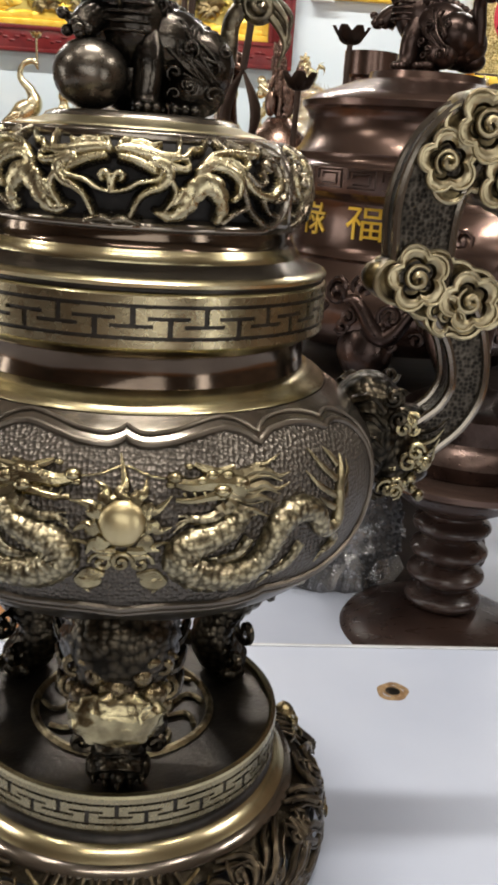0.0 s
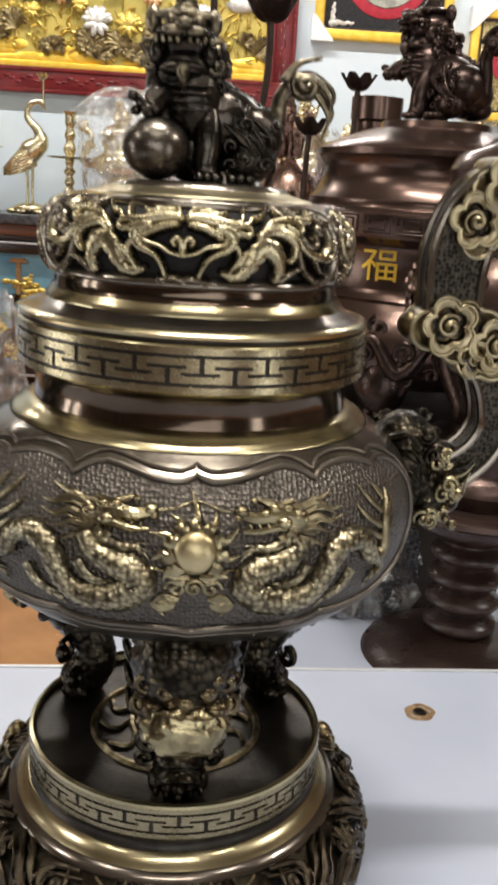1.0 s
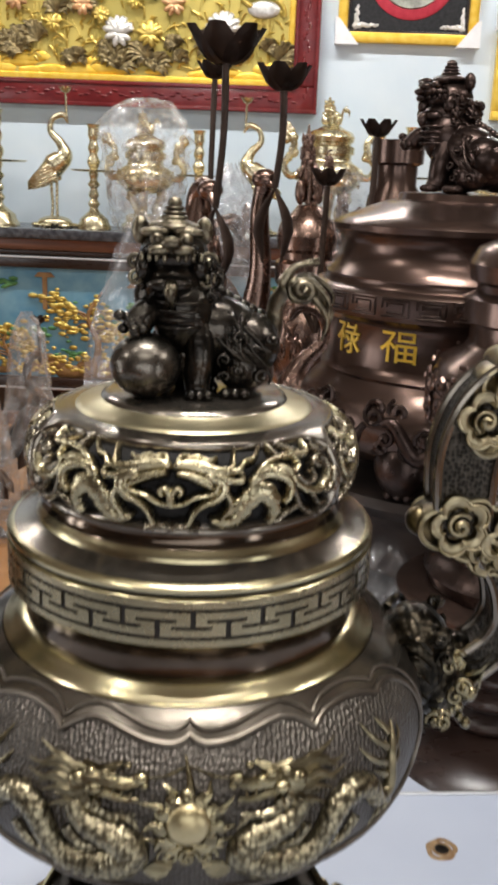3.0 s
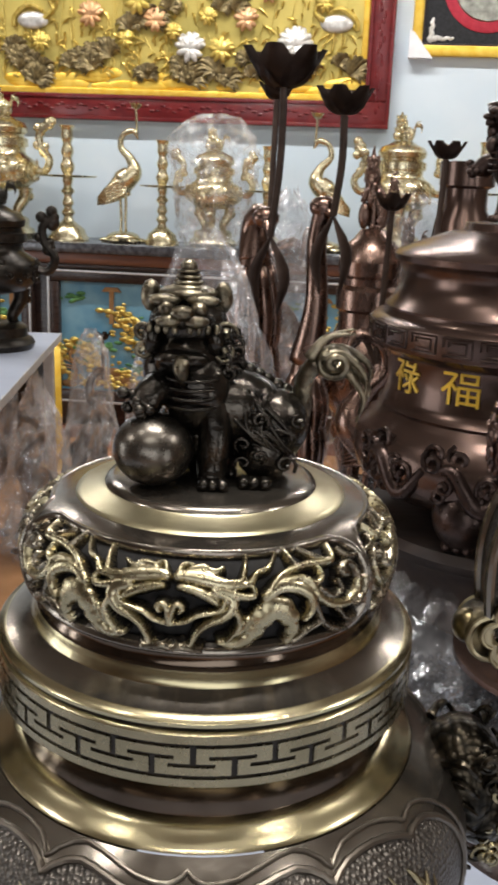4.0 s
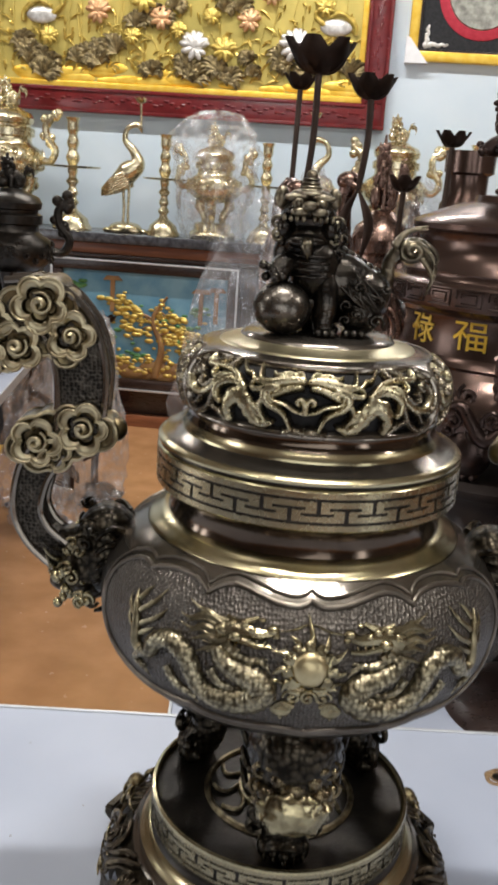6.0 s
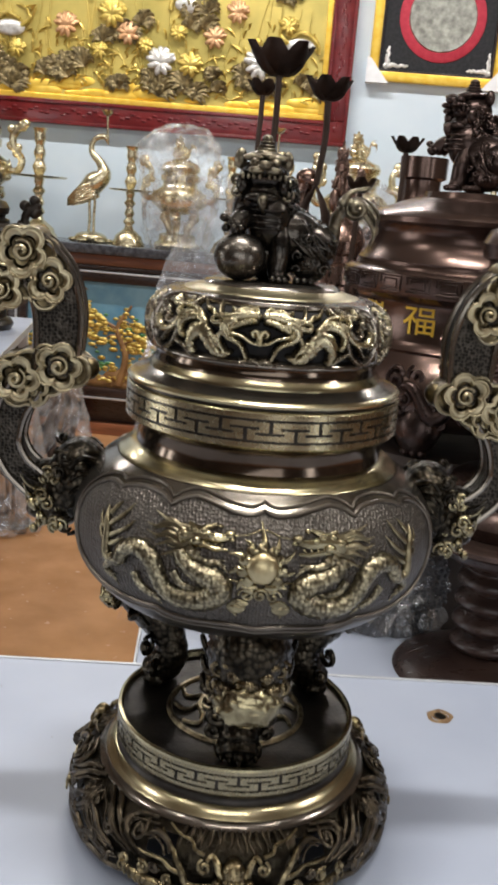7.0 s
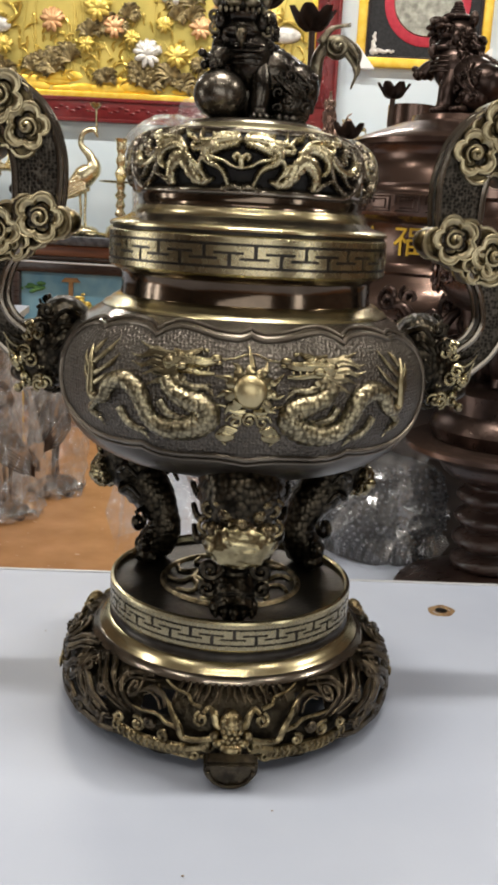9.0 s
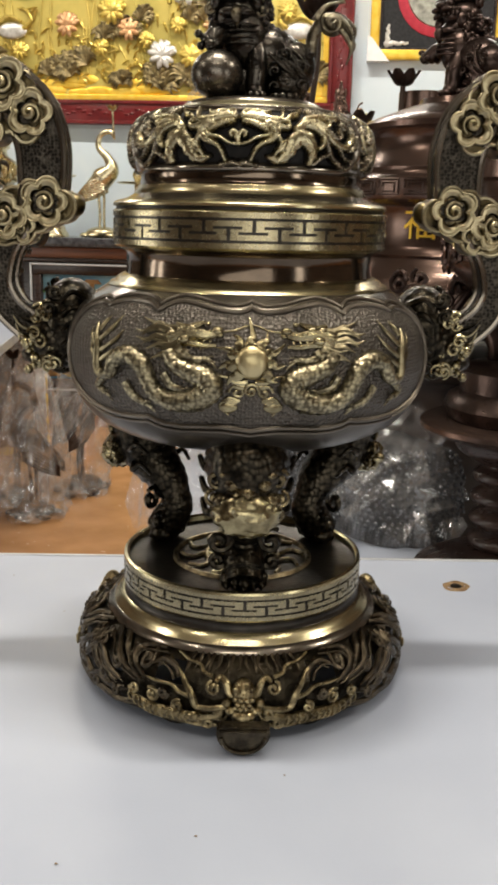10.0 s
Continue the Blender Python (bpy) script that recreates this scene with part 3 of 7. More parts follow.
carve(1, (1.3, 1.3, 1.0, 0.9, 0.6), (15.7, 36.5), (20.6, 37.2), (23.0, 41.4), (26.4, 43.2), (30.0, 49.5))
carve(1, (1.5, 1.4, 1.2, 0.9, 0.6), (13.0, 35.0), (18.5, 32.2), (21.5, 32.1), (21.6, 35.5), (20.0, 37.2))
# neck, whiskers and the small flower between the beasts
carve(1, (1.5, 2.0, 1.9, 1.7, 1.4, 1.2, 0.9), (11.5, 34.6), (15.7, 31.3), (16.0, 27.6), (13.8, 23.6), (10.5, 21.4), (7.6, 17.8), (5.5, 10.5))
carve(1, (0.9, 0.9, 0.9, 0.8, 0.7), (14.2, 30.8), (12.7, 26.6), (7.5, 24.6), (4.1, 21.6), (0.0, 20.2))
carve(1, (1.2, 1.2, 1.1, 1.0, 0.8), (0.0, 21.5), (0.7, 26.8), (2.0, 28.6), (3.3, 27.3), (2.6, 25.4))
carve(1, (1.2, 1.1, 0.8), (15.5, 29.0), (18.0, 21.5), (14.5, 12.0))
carve(0, (1.2, 1.4, 0.9), (0.0, 7.5), (3.0, 8.5), (8.0, 6.8))
# ribbed body
carve(2, (1.5, 2.4, 3.2, 4.2, 4.6, 4.0, 2.8, 1.4), (12.7, 12.5), (17.6, 10.8), (21.5, 15.6), (23.8, 22.5), (27.4, 26.6), (30.7, 23.3), (32.7, 16.0), (31.5, 9.0))
carve(1, (1.3, 1.2, 0.8), (20.0, 22.5), (18.6, 18.0), (16.6, 16.2))
# plumes
carve(1, (1.6, 2.8, 2.5, 1.9, 1.4, 0.9), (25.0, 31.6), (29.7, 35.3), (34.8, 33.3), (38.2, 28.1), (37.8, 22.2), (36.0, 19.4))
carve(1, (0.9, 1.3, 1.3, 1.4, 1.3, 0.9), (26.0, 34.0), (30.2, 39.6), (37.5, 42.4), (43.9, 42.0), (47.6, 42.2), (48.8, 49.0))
carve(1, (1.2, 1.4, 1.2, 1.0, 0.8), (30.6, 36.9), (35.8, 37.0), (39.6, 33.9), (42.0, 35.8), (41.6, 39.6))
carve(0, (1.2, 1.1, 0.8), (33.2, 51.0), (34.2, 45.0), (35.5, 42.0))
# scrolls at the end
carve(1, (1.3, 1.5, 1.7, 1.8, 1.6, 1.3), (38.6, 33.2), (40.2, 28.6), (44.3, 23.7), (50.2, 21.6), (54.1, 24.8), (55.4, 30.5))
carve(0, (1.3, 1.2, 1.4, 2.2, 1.8), (55.4, 30.5), (54.4, 36.4), (51.7, 38.4), (49.8, 36.2), (51.0, 34.6))
carve(0, (1.0, 1.2, 1.1, 0.8), (41.0, 31.2), (44.9, 27.0), (48.1, 28.3), (47.2, 32.6))
carve(0, (1.1, 1.2, 1.3, 1.6, 1.0), (38.8, 28.0), (40.2, 21.5), (42.9, 14.9), (48.0, 9.8), (53.0, 7.0))
carve(0, (1.0, 1.2, 0.9), (58.5, 29.0), (57.5, 22.0), (53.5, 19.5))
carve(0, (1.0, 1.1, 0.8), (47.5, 19.5), (50.5, 14.5), (55.0, 13.0))
carve(0, (0.9, 1.0, 0.8), (51.5, 45.5), (53.5, 41.0), (57.5, 40.0))
carve(0, (0.9, 1.1, 0.9), (33.5, 9.0), (37.0, 13.5), (41.5, 16.5))
carve(0, (0.9, 1.0, 0.8), (38.0, 50.0), (41.0, 46.5), (44.5, 43.0))


def openwork():
    cols, lines = 330, 96
    deg = np.linspace(-60, 60, cols + 1)
    arc = np.linspace(ARC0, ARC1, lines + 1) * 1000
    gx, gy = np.meshgrid(deg * MM_DEG, arc, indexing="ij")
    tall = (ARC1 - ARC0) * 1000
    best = np.full(gx.shape, -9.0)
    wide = np.ones(gx.shape)
    sort = np.zeros(gx.shape, int)
    for pts, widths, tone in STROKES:
        line = spline(pts, 60)
        for sg in (1, -1):
            for i, q in enumerate(line):
                f = i / 59
                r = 1.16 * float(np.interp(f, np.linspace(0, 1, len(widths)), widths))
                if tone == 2:
                    r *= 0.56 + 0.50 * ((f * 9) % 1.0)
                d = r - np.hypot(gx - sg * q[0] * MM_DEG, gy - q[1])
                new_best = d > best
                best = np.where(new_best, d, best)
                wide = np.where(new_best, r, wide)
                sort = np.where(new_best, min(tone, 1), sort)
    crest = np.clip(best / wide, 0, 1)
    height = np.where(best > 0, 1.2 * (1 - (1 - crest) ** 2.4) - 0.5, best * 4.5 - 0.5)
    # the plain shell round the opening, with a raised lip
    hx, hy, corner = 58.6 * MM_DEG, tall / 2 - 2.6, 15.0
    ex = np.maximum(np.abs(gx) - hx + corner, 0)
    ey = np.maximum(np.abs(gy - (ARC0 + ARC1) * 500) - hy + corner, 0)
    inside = corner - np.hypot(ex, ey)
    inside = np.where((ex == 0) & (ey == 0), np.minimum(hx - np.abs(gx), hy - np.abs(gy - (ARC0 + ARC1) * 500)), inside)
    shell = np.where(inside < 0, 0.7 * np.exp(-((inside + 1.3) / 0.8) ** 2), -4.0 * inside)
    sort = np.where(shell >= height, 2, sort)
    height = np.maximum(height, shell)
    best_parts = [bmesh.new() for _ in range(4)]
    made = {}

    def vert(k, c, j):
        if (k, c, j) not in made:
            made[k, c, j] = best_parts[k].verts.new(lid_place(deg[c], arc[j] / 1000, max(height[c, j], -5.0) / 1000))
        return made[k, c, j]

    for c in range(cols):
        for j in range(lines):
            four = ((c, j), (c + 1, j), (c + 1, j + 1), (c, j + 1))
            top = max(height[q] for q in four)
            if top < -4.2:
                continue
            # cells lying wholly below -1.3 mm go to the black part
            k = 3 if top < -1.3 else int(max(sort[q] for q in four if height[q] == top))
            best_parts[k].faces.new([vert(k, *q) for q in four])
    return best_parts


for name_, bm_, mat_, label_ in zip(("pierced_scrollwork", "beast_relief", "dome_shell", "opening_edge"), openwork(), (SCROLL_M, BEAST_M, BRONZE, BLACK), ("pierced grey-bronze scrollwork", "two brass beasts facing each other", "", "black lower edges of the openings")):
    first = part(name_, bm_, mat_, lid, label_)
    first.data.set_sharp_from_angle(angle=radians(75))
    first.rotation_euler = (0, 0, radians(LID_TURN))
    if name_ == "pierced_scrollwork":
        tagged(first, kind="stuff")
    for turned in (120, 240):
        again = new(name_, first.data)
        again.parent = lid
        again.rotation_euler = (0, 0, radians(LID_TURN + turned))
        if name_ == "pierced_scrollwork":
            tagged(again, kind="stuff")
        if label_:
            again["label"] = label_
part("dome_rim", lathe([tuple(lid_place(90, a, 0))[::2] for a in np.linspace(0, ARC0, 6)], 160), BRONZE, lid)
part("dome_cap", lathe([tuple(lid_place(90, a, 0))[::2] for a in np.linspace(ARC1, LID_ARC[-1], 14)], 160), BRONZE, lid)

# ---- the skirt of the stand ----
SKP = [(0.105, 0.7992), (0.114, 0.796), (0.1222, 0.789), (0.1255, 0.779), (0.1258, 0.768), (0.1250, 0.757), (0.1215, 0.7465)]
SZ, SR = [q[1] for q in SKP][::-1], [q[0] for q in SKP][::-1]


def skirt_r(z):
    return float(np.interp(z, SZ, SR))


FEET = (0, 120, 240)


def skirt_low(d):
    return 0.7482 + 0.0045 * abs(math.sin(radians(d * 7.5)))


sk = bmesh.new()
grid = []
for c in range(144):
    d = 2.5 * c
    grid.append([sk.verts.new(on(skirt_r, d, z, -0.0035)) for z in np.linspace(skirt_low(d), 0.799, 12)])
for c in range(144):
    for j in range(11):
        k = (grid[c][j], grid[(c + 1) % 144][j], grid[(c + 1) % 144][j + 1], grid[c][j + 1])
        hole = abs(((2.5 * c + 60) % 120) - 60)
        if 22 < hole < 31 and 7 <= j <= 9 or 46 < hole < 52 and 6 <= j <= 7:
            continue
        sk.faces.new(k)
bmesh.ops.solidify(sk, geom=sk.faces[:], thickness=0.0022)
skirt = part("stand_skirt", sk, RELIEF_DARK, burner, "dark openwork skirt with dragon masks")


def skirt_third(turn):
    bm, bg = bmesh.new(), bmesh.new()
    U = 460.0

    def st(b, pts, r0, r1=None, h=0.0, **k):
        for sg in (1, -1):
            stroke(b, skirt_r, [(turn + sg * q[0], q[1]) for q in pts], r0, r1, h=h, **k)

    def cu(b, d, z, size, turns, r, spin, start, h=0.0005):
        for m in (1, -1):
            pts = []
            for i in range(20):
                f = i / 19
                a = start + spin * f * turns * 2 * math.pi
                q = size * (1 - 0.9 * f)
                pts.append((turn + m * (d + q * math.cos(a) * U), z + q * math.sin(a)))
            stroke(b, skirt_r, pts, r * 0.8, r * 1.25, n=20, h=h)

    def lump(b, d, z, r, h, sx=1, sy=1, sz=1, segs=12):
        for sg in ((1, -1) if d else (1,)):
            p = on(skirt_r, turn + sg * d, z, h)
            ball(b, (0, 0, 0), r, sx, sy, sz, segs, Matrix.Translation(p) @ Matrix.Rotation(math.atan2(p[1], p[0]), 4, "Z"))

    # mask: scaled forehead, brow, eyes, muzzle with teeth, cheeks
    lump(bg, 0, 0.7820, 0.0095, 0.003, 0.9, 0.85, 1.25, 16)
    lump(bg, 0, 0.7690, 0.0085, 0.006, 1.0, 1.0, 0.75, 14)
    lump(bg, 0, 0.7615, 0.0070, 0.007, 1.0, 1.0, 0.9, 14)
    for j in range(6):
        for i in range(3 + j % 2):
            p = on(skirt_r, turn + (i - (2 + j % 2) / 2) * 1.55, 0.7905 - 0.0030 * j, 0.0104 + 0.0006 * min(j, 3) - 0.0012 * abs(i - (2 + j % 2) / 2))
            ball(bg, (0, 0, 0), 0.0019, 0.7, 1, 1, 8, Matrix.Translation(p) @ Matrix.Rotation(math.atan2(p[1], p[0]), 4, "Z"))
    for i in range(4):
        st(bg, [(0.0, 0.7645 - 0.0030 * i), (1.4, 0.7638 - 0.0030 * i), (2.6, 0.7650 - 0.0028 * i)], 0.0012, 0.0008, 0.0128, n=7)
    lump(bg, 4.8, 0.7765, 0.0036, 0.0050)
    lump(bg, 3.4, 0.7715, 0.0042, 0.0060, 0.9, 1.1, 0.8)
    st(bg, [(2.6, 0.7800), (4.4, 0.7825), (5.2, 0.7885), (7.2, 0.7916), (8.6, 0.7890)], 0.0022, 0.0014, 0.0035, n=18, mid=0.0026)
    cu(bg, 9.2, 0.7848, 0.0050, 1.3, 0.0015, -1, 1.2, 0.0028)
    # long whiskers that wave up to the rim, and the brass body along the lower edge
    st(bg, [(4.6, 0.7728), (10.1, 0.7701), (14.4, 0.7708), (15.9, 0.7785), (18.4, 0.7862), (20.5, 0.7915), (26.0, 0.7972)], 0.0022, 0.0010, 0.0026, n=36, mid=0.0026)
    st(bg, [(9.7, 0.7908), (13.0, 0.7925), (14.6, 0.7958), (19.0, 0.7968), (24.3, 0.7989)], 0.0017, 0.0009, 0.0018, n=20)
    st(bg, [(16.6, 0.7768), (20.0, 0.7786), (23.2, 0.7826), (28.4, 0.7826), (32.3, 0.7834)], 0.0019, 0.0008, 0.0016, n=22)
    st(bg, [(6.5, 0.7660), (14.0, 0.7620), (21.6, 0.7618), (28.8, 0.7622), (34.4, 0.7645), (38.6, 0.7695)], 0.0034, 0.0020, 0.0012, n=32, mid=0.0042)
    st(bg, [(8.0, 0.7575), (14.0, 0.7560), (22.0, 0.7572), (30.0, 0.7568), (36.0, 0.7600)], 0.0018, 0.0009, 0.0010, n=22)
    for i in range(13):
        d = 13.0 + 2.0 * i
        zc = float(np.interp(d, [14, 28.8, 34.4, 38.6], [0.7620, 0.7622, 0.7645, 0.7695]))
        st(bg, [(d, zc + 0.0036), (d + 0.9, zc + 0.0004), (d + 0.2, zc - 0.0034)], 0.0008, 0.0008, 0.0046, n=6)
    for d, z, size, spin, w in ((7.2, 0.7672, 0.0058, 1, 2.4), (10.8, 0.7590, 0.0042, -1, 0.4), (29.4, 0.7728, 0.0055, 1, 1.0), (20.5, 0.7690, 0.0044, -1, 2.0), (36.5, 0.7735, 0.0042, -1, 0.0)):
        cu(bg, d, z, size, 1.4, 0.0015, spin, w, 0.0026)
    for i in range(8):
        d = 1.0 + 2.4 * i
        st(bm, [(d, 0.7992), (d + 0.8 * math.sin(2.1 * i), 0.7965), (d + 0.9, 0.7938 - 0.0010 * (i % 3))], 0.0014, 0.0006, 0.0006, n=8)
    # leaf scrolls between the masks
    for q in ([(29.5, 0.7988), (38.0, 0.7976), (39.6, 0.7935), (36.8, 0.7880), (32.6, 0.7822)], [(56.1, 0.7992), (50.0, 0.7962), (46.3, 0.7905), (40.9, 0.7845), (34.0, 0.7808)], [(51.4, 0.7992), (46.8, 0.7975), (43.4, 0.7930), (40.0, 0.7890)], [(60.0, 0.7966), (61.0, 0.7885), (58.3, 0.7831), (53.5, 0.7753), (46.0, 0.7712)], [(20.8, 0.7880), (22.5, 0.7925), (27.0, 0.7950), (31.0, 0.7925)], [(60.0, 0.7640), (54.0, 0.7690), (47.0, 0.7660), (41.0, 0.7700)], [(60.0, 0.7570), (52.0, 0.7590), (44.0, 0.7580), (37.0, 0.7625)], [(43.0, 0.7740), (50.0, 0.7800), (54.0, 0.7870), (60.0, 0.7905)]):
        st(bm, q, 0.0017, 0.0011, 0.0012, n=26, mid=0.0030)
        st(bm, [(d + 1.5, z - 0.0015) for d, z in q], 0.0010, 0.0006, 0.0026, n=22)
        st(bm, [(d - 1.6, z - 0.0012) for d, z in q], 0.0009, 0.0006, 0.0018, n=22)
    for d, z, size, spin, w in ((33.9, 0.7935, 0.0055, 1, 2.0), (45.0, 0.7860, 0.0052, -1, 0.5), (52.0, 0.7720, 0.0060, 1, 1.5), (56.5, 0.7925, 0.0050, -1, 2.8), (45.5, 0.7640, 0.0050, 1, 0.0), (57.0, 0.7620, 0.0046, -1, 1.0), (25.5, 0.7760, 0.0040, 1, 3.0)):
        cu(bm, d, z, size, 1.4, 0.0017, spin, w, 0.0022)
    tagged(part("skirt_scrollwork", bm, SKIRT_DARK, skirt, "dark leaf scrolls"), kind="stuff")
    part("dragon_mask", bg, SKIRT_MASK, skirt, "brass dragon mask with whiskers")
    # foot under the mask
    ft = bmesh.new()
    a = radians(turn - 90)
    m = Matrix.Rotation(a, 4, "Z") @ pose(0.1405, 0, 0.0160, 0, 104, 0)
    out = [(0.0165 * math.cos(q) - 0.001, 0.0180 * math.sin(q)) for q in np.linspace(-math.pi / 2, math.pi / 2, 15)] + [(-0.007, 0.0175), (-0.007, -0.0175)]
    slab(ft, out, 0.011, m)
    bmesh.ops.bevel(ft, geom=ft.edges[:], offset=0.002, segments=2, affect="EDGES")
    tube(ft, [m @ Vector((x * 0.8, y * 0.8, 0.0065)) for x, y in out[:15]], 0.0012, 6)
    part("foot", ft, RELIEF_DARK, burner)


for turned in FEET:
    skirt_third(turned)


# ---- legs: scaled columns with lion masks ----
def spot(bm, m, at, r, sx=1, sy=1, sz=1, segs=12):
    return ball(bm, at, r, sx, sy, sz, segs, m)


def swirl(bm, m, at, size, turns=1.4, r=0.001, spin=1, start=0.0, axis="x", n=22):
    """A small spiral lying in a plane across the given axis, its middle standing out."""
    pts = []
    for i in range(n):
        f = i / (n - 1)
        a = start + spin * f * turns * 2 * math.pi
        q = size * (1 - 0.92 * f)
        lift = 0.25 * size * f
        o = {"x": (lift, q * math.cos(a), q * math.sin(a)), "y": (q * math.cos(a), -lift, q * math.sin(a)), "z": (q * math.cos(a), q * math.sin(a), lift)}[axis]
        pts.append(m @ Vector((at[0] + o[0], at[1] + o[1], at[2] + o[2])))
    return tube(bm, pts, [r * (0.7 + 0.7 * i / n) for i in range(n)], 6)


def leg(turn):
    m = Matrix.Rotation(radians(turn - 90), 4, "Z") @ Matrix.Translation((0, 0, Z0))
    dark, brass, limbs = bmesh.new(), bmesh.new(), []
    column = spline([(0.086, 0, 0.945), (0.094, 0, 0.930), (0.088, 0, 0.905), (0.070, 0, 0.885), (0.062, 0, 0.866), (0.070, 0, 0.850), (0.078, 0, 0.842)], 60)
    start = len(dark.verts)
    rad = [float(np.interp(i / 59, [0, 0.15, 0.35, 0.6, 0.8, 1], [0.027, 0.029, 0.021, 0.0125, 0.015, 0.013])) for i in range(60)]
    tube(dark, [m @ Vector(p) for p in column], rad, 28, 1.0)
    dark.verts.ensure_lookup_table()
    for i in range(60):
        c = m @ Vector(column[i])
        for k in range(28):
            v = dark.verts[start + i * 28 + k]
            f = (i / 3.0 + (0.5 if k % 4 < 2 else 0)) % 1.0
            v.co = c + (v.co - c) * (0.95 + 0.10 * f)
    # curled paw with toes
    for s in (-2, -1, 0, 1, 2):
        toe = spot(bmesh.new(), m, (0.076 - 0.003 * abs(s), 0.0062 * s, 0.8415), 0.0068, 1.3, 0.75, 1.0)
        limbs.append(("toe", spot(toe, m, (0.0830 - 0.003 * abs(s), 0.0062 * s, 0.8390), 0.0028, 1.5, 0.7, 1.0, 8)))
    for s in (-1, 1):
        for at, size in (((0.074, 0.018 * s, 0.872), 0.010), ((0.066, 0.019 * s, 0.855), 0.008)):
            limbs.append(("fur_curl", swirl(bmesh.new(), m, at, size, 1.3, 0.0027, s, 1.0, "x")))
        for i in range(3):
            z = 0.932 - 0.016 * i
            pts = spline([(0.098 - 0.003 * i, 0.016 * s, z), (0.092 - 0.003 * i, 0.027 * s, z - 0.003), (0.082 - 0.003 * i, (0.032 - 0.001 * i) * s, z + 0.003), (0.072 - 0.002 * i, (0.030 - 0.001 * i) * s, z - 0.004)], 14)
            limbs.append(("fur_lock", tube(bmesh.new(), [m @ Vector(p) for p in pts], [0.0034 - 0.002 * k / 13 for k in range(14)], 7)))
    lg = part("leg", dark, SCALED_DARK, burner, "dark scaled leg with a lion mask")
    for name, bm in limbs:
        part(name, bm, SCALED_DARK, lg)
    # mask: brow, eyes, nose, cheeks, upper lip, teeth, chin beard
    m = m @ Matrix.Translation((0, 0, 0.008))
    for at, r, sc in (((0.108, 0, 0.926), 0.016, (0.8, 1.3, 0.7)), ((0.114, 0, 0.9095), 0.0085, (1.0, 1.2, 1.0)), ((0.120, 0, 0.9040), 0.0058, (1.0, 1.5, 0.8))):
        spot(brass, m, at, r, *sc)
    for s in (-1, 1):
        spot(brass, m, (0.1165, 0.0105 * s, 0.9170), 0.0052)
        spot(brass, m, (0.1150, 0.0110 * s, 0.9235), 0.0055, 0.8, 1.5, 0.6)
        spot(brass, m, (0.1130, 0.0150 * s, 0.9050), 0.0070, 0.9, 1.1, 0.9)
        spot(brass, m, (0.1160, 0.0095 * s, 0.8990), 0.0075, 0.9, 1.2, 0.65)
        swirl(brass, m, (0.1090, 0.0205 * s, 0.9190), 0.0072, 1.4, 0.0018, s, 0.5)
        swirl(brass, m, (0.1070, 0.0220 * s, 0.9050), 0.0062, 1.4, 0.0017, -s, 1.5)
        swirl(brass, m, (0.1050, 0.0205 * s, 0.8940), 0.0055, 1.4, 0.0016, s, 2.5)
    spread = bmesh.new()
    ball(spread, (0, 0, 0), 0.0195, 0.62, 1.15, 0.90, 40, m @ Matrix.Translation((0.1170, 0, 0.8945)))
    mid = m @ Vector((0.1170, 0, 0.8945))
    for v in spread.verts:
        o = v.co - mid
        k = 1 + 0.16 * noise.noise(v.co * 150) + 0.12 * noise.noise(v.co * 340)
        k *= 1 - 0.22 * max(0.0, -o.z / 0.014)
        v.co = mid + o * k
    tagged(part("lion_mask", brass, MASK_M, lg, "half-rubbed bronze lion mask"), kind="stuff")
    part("muzzle", spread, RELIEF, lg, "rubbed brass muzzle of the lion mask")


for turned in FEET:
    leg(turned)
# pierced roundel in the plate
rd = lathe(prof([(0.050, 0.8338), (0.0515, 0.8362), (0.0535, 0.8362), (0.055, 0.8338)]), 72)
for i in range(12):
    a = 2 * math.pi * i / 12
    for r0, r1, w in ((0.014, 0.026, 0.35), (0.030, 0.048, 0.22)):
        pts = [polar(r0 + (r1 - r0) * f, a + w * math.sin(3.1 * f), 0.8352 + Z0) for f in np.linspace(0, 1, 9)]
        tube(rd, pts, 0.0016, 6)
lathe(prof([(0.026, 0.8338), (0.027, 0.8360), (0.0295, 0.8360), (0.0305, 0.8338)]), 60, rd)
part("plate_roundel", rd, RELIEF_MID, burner, "pierced round grille in the stand plate")


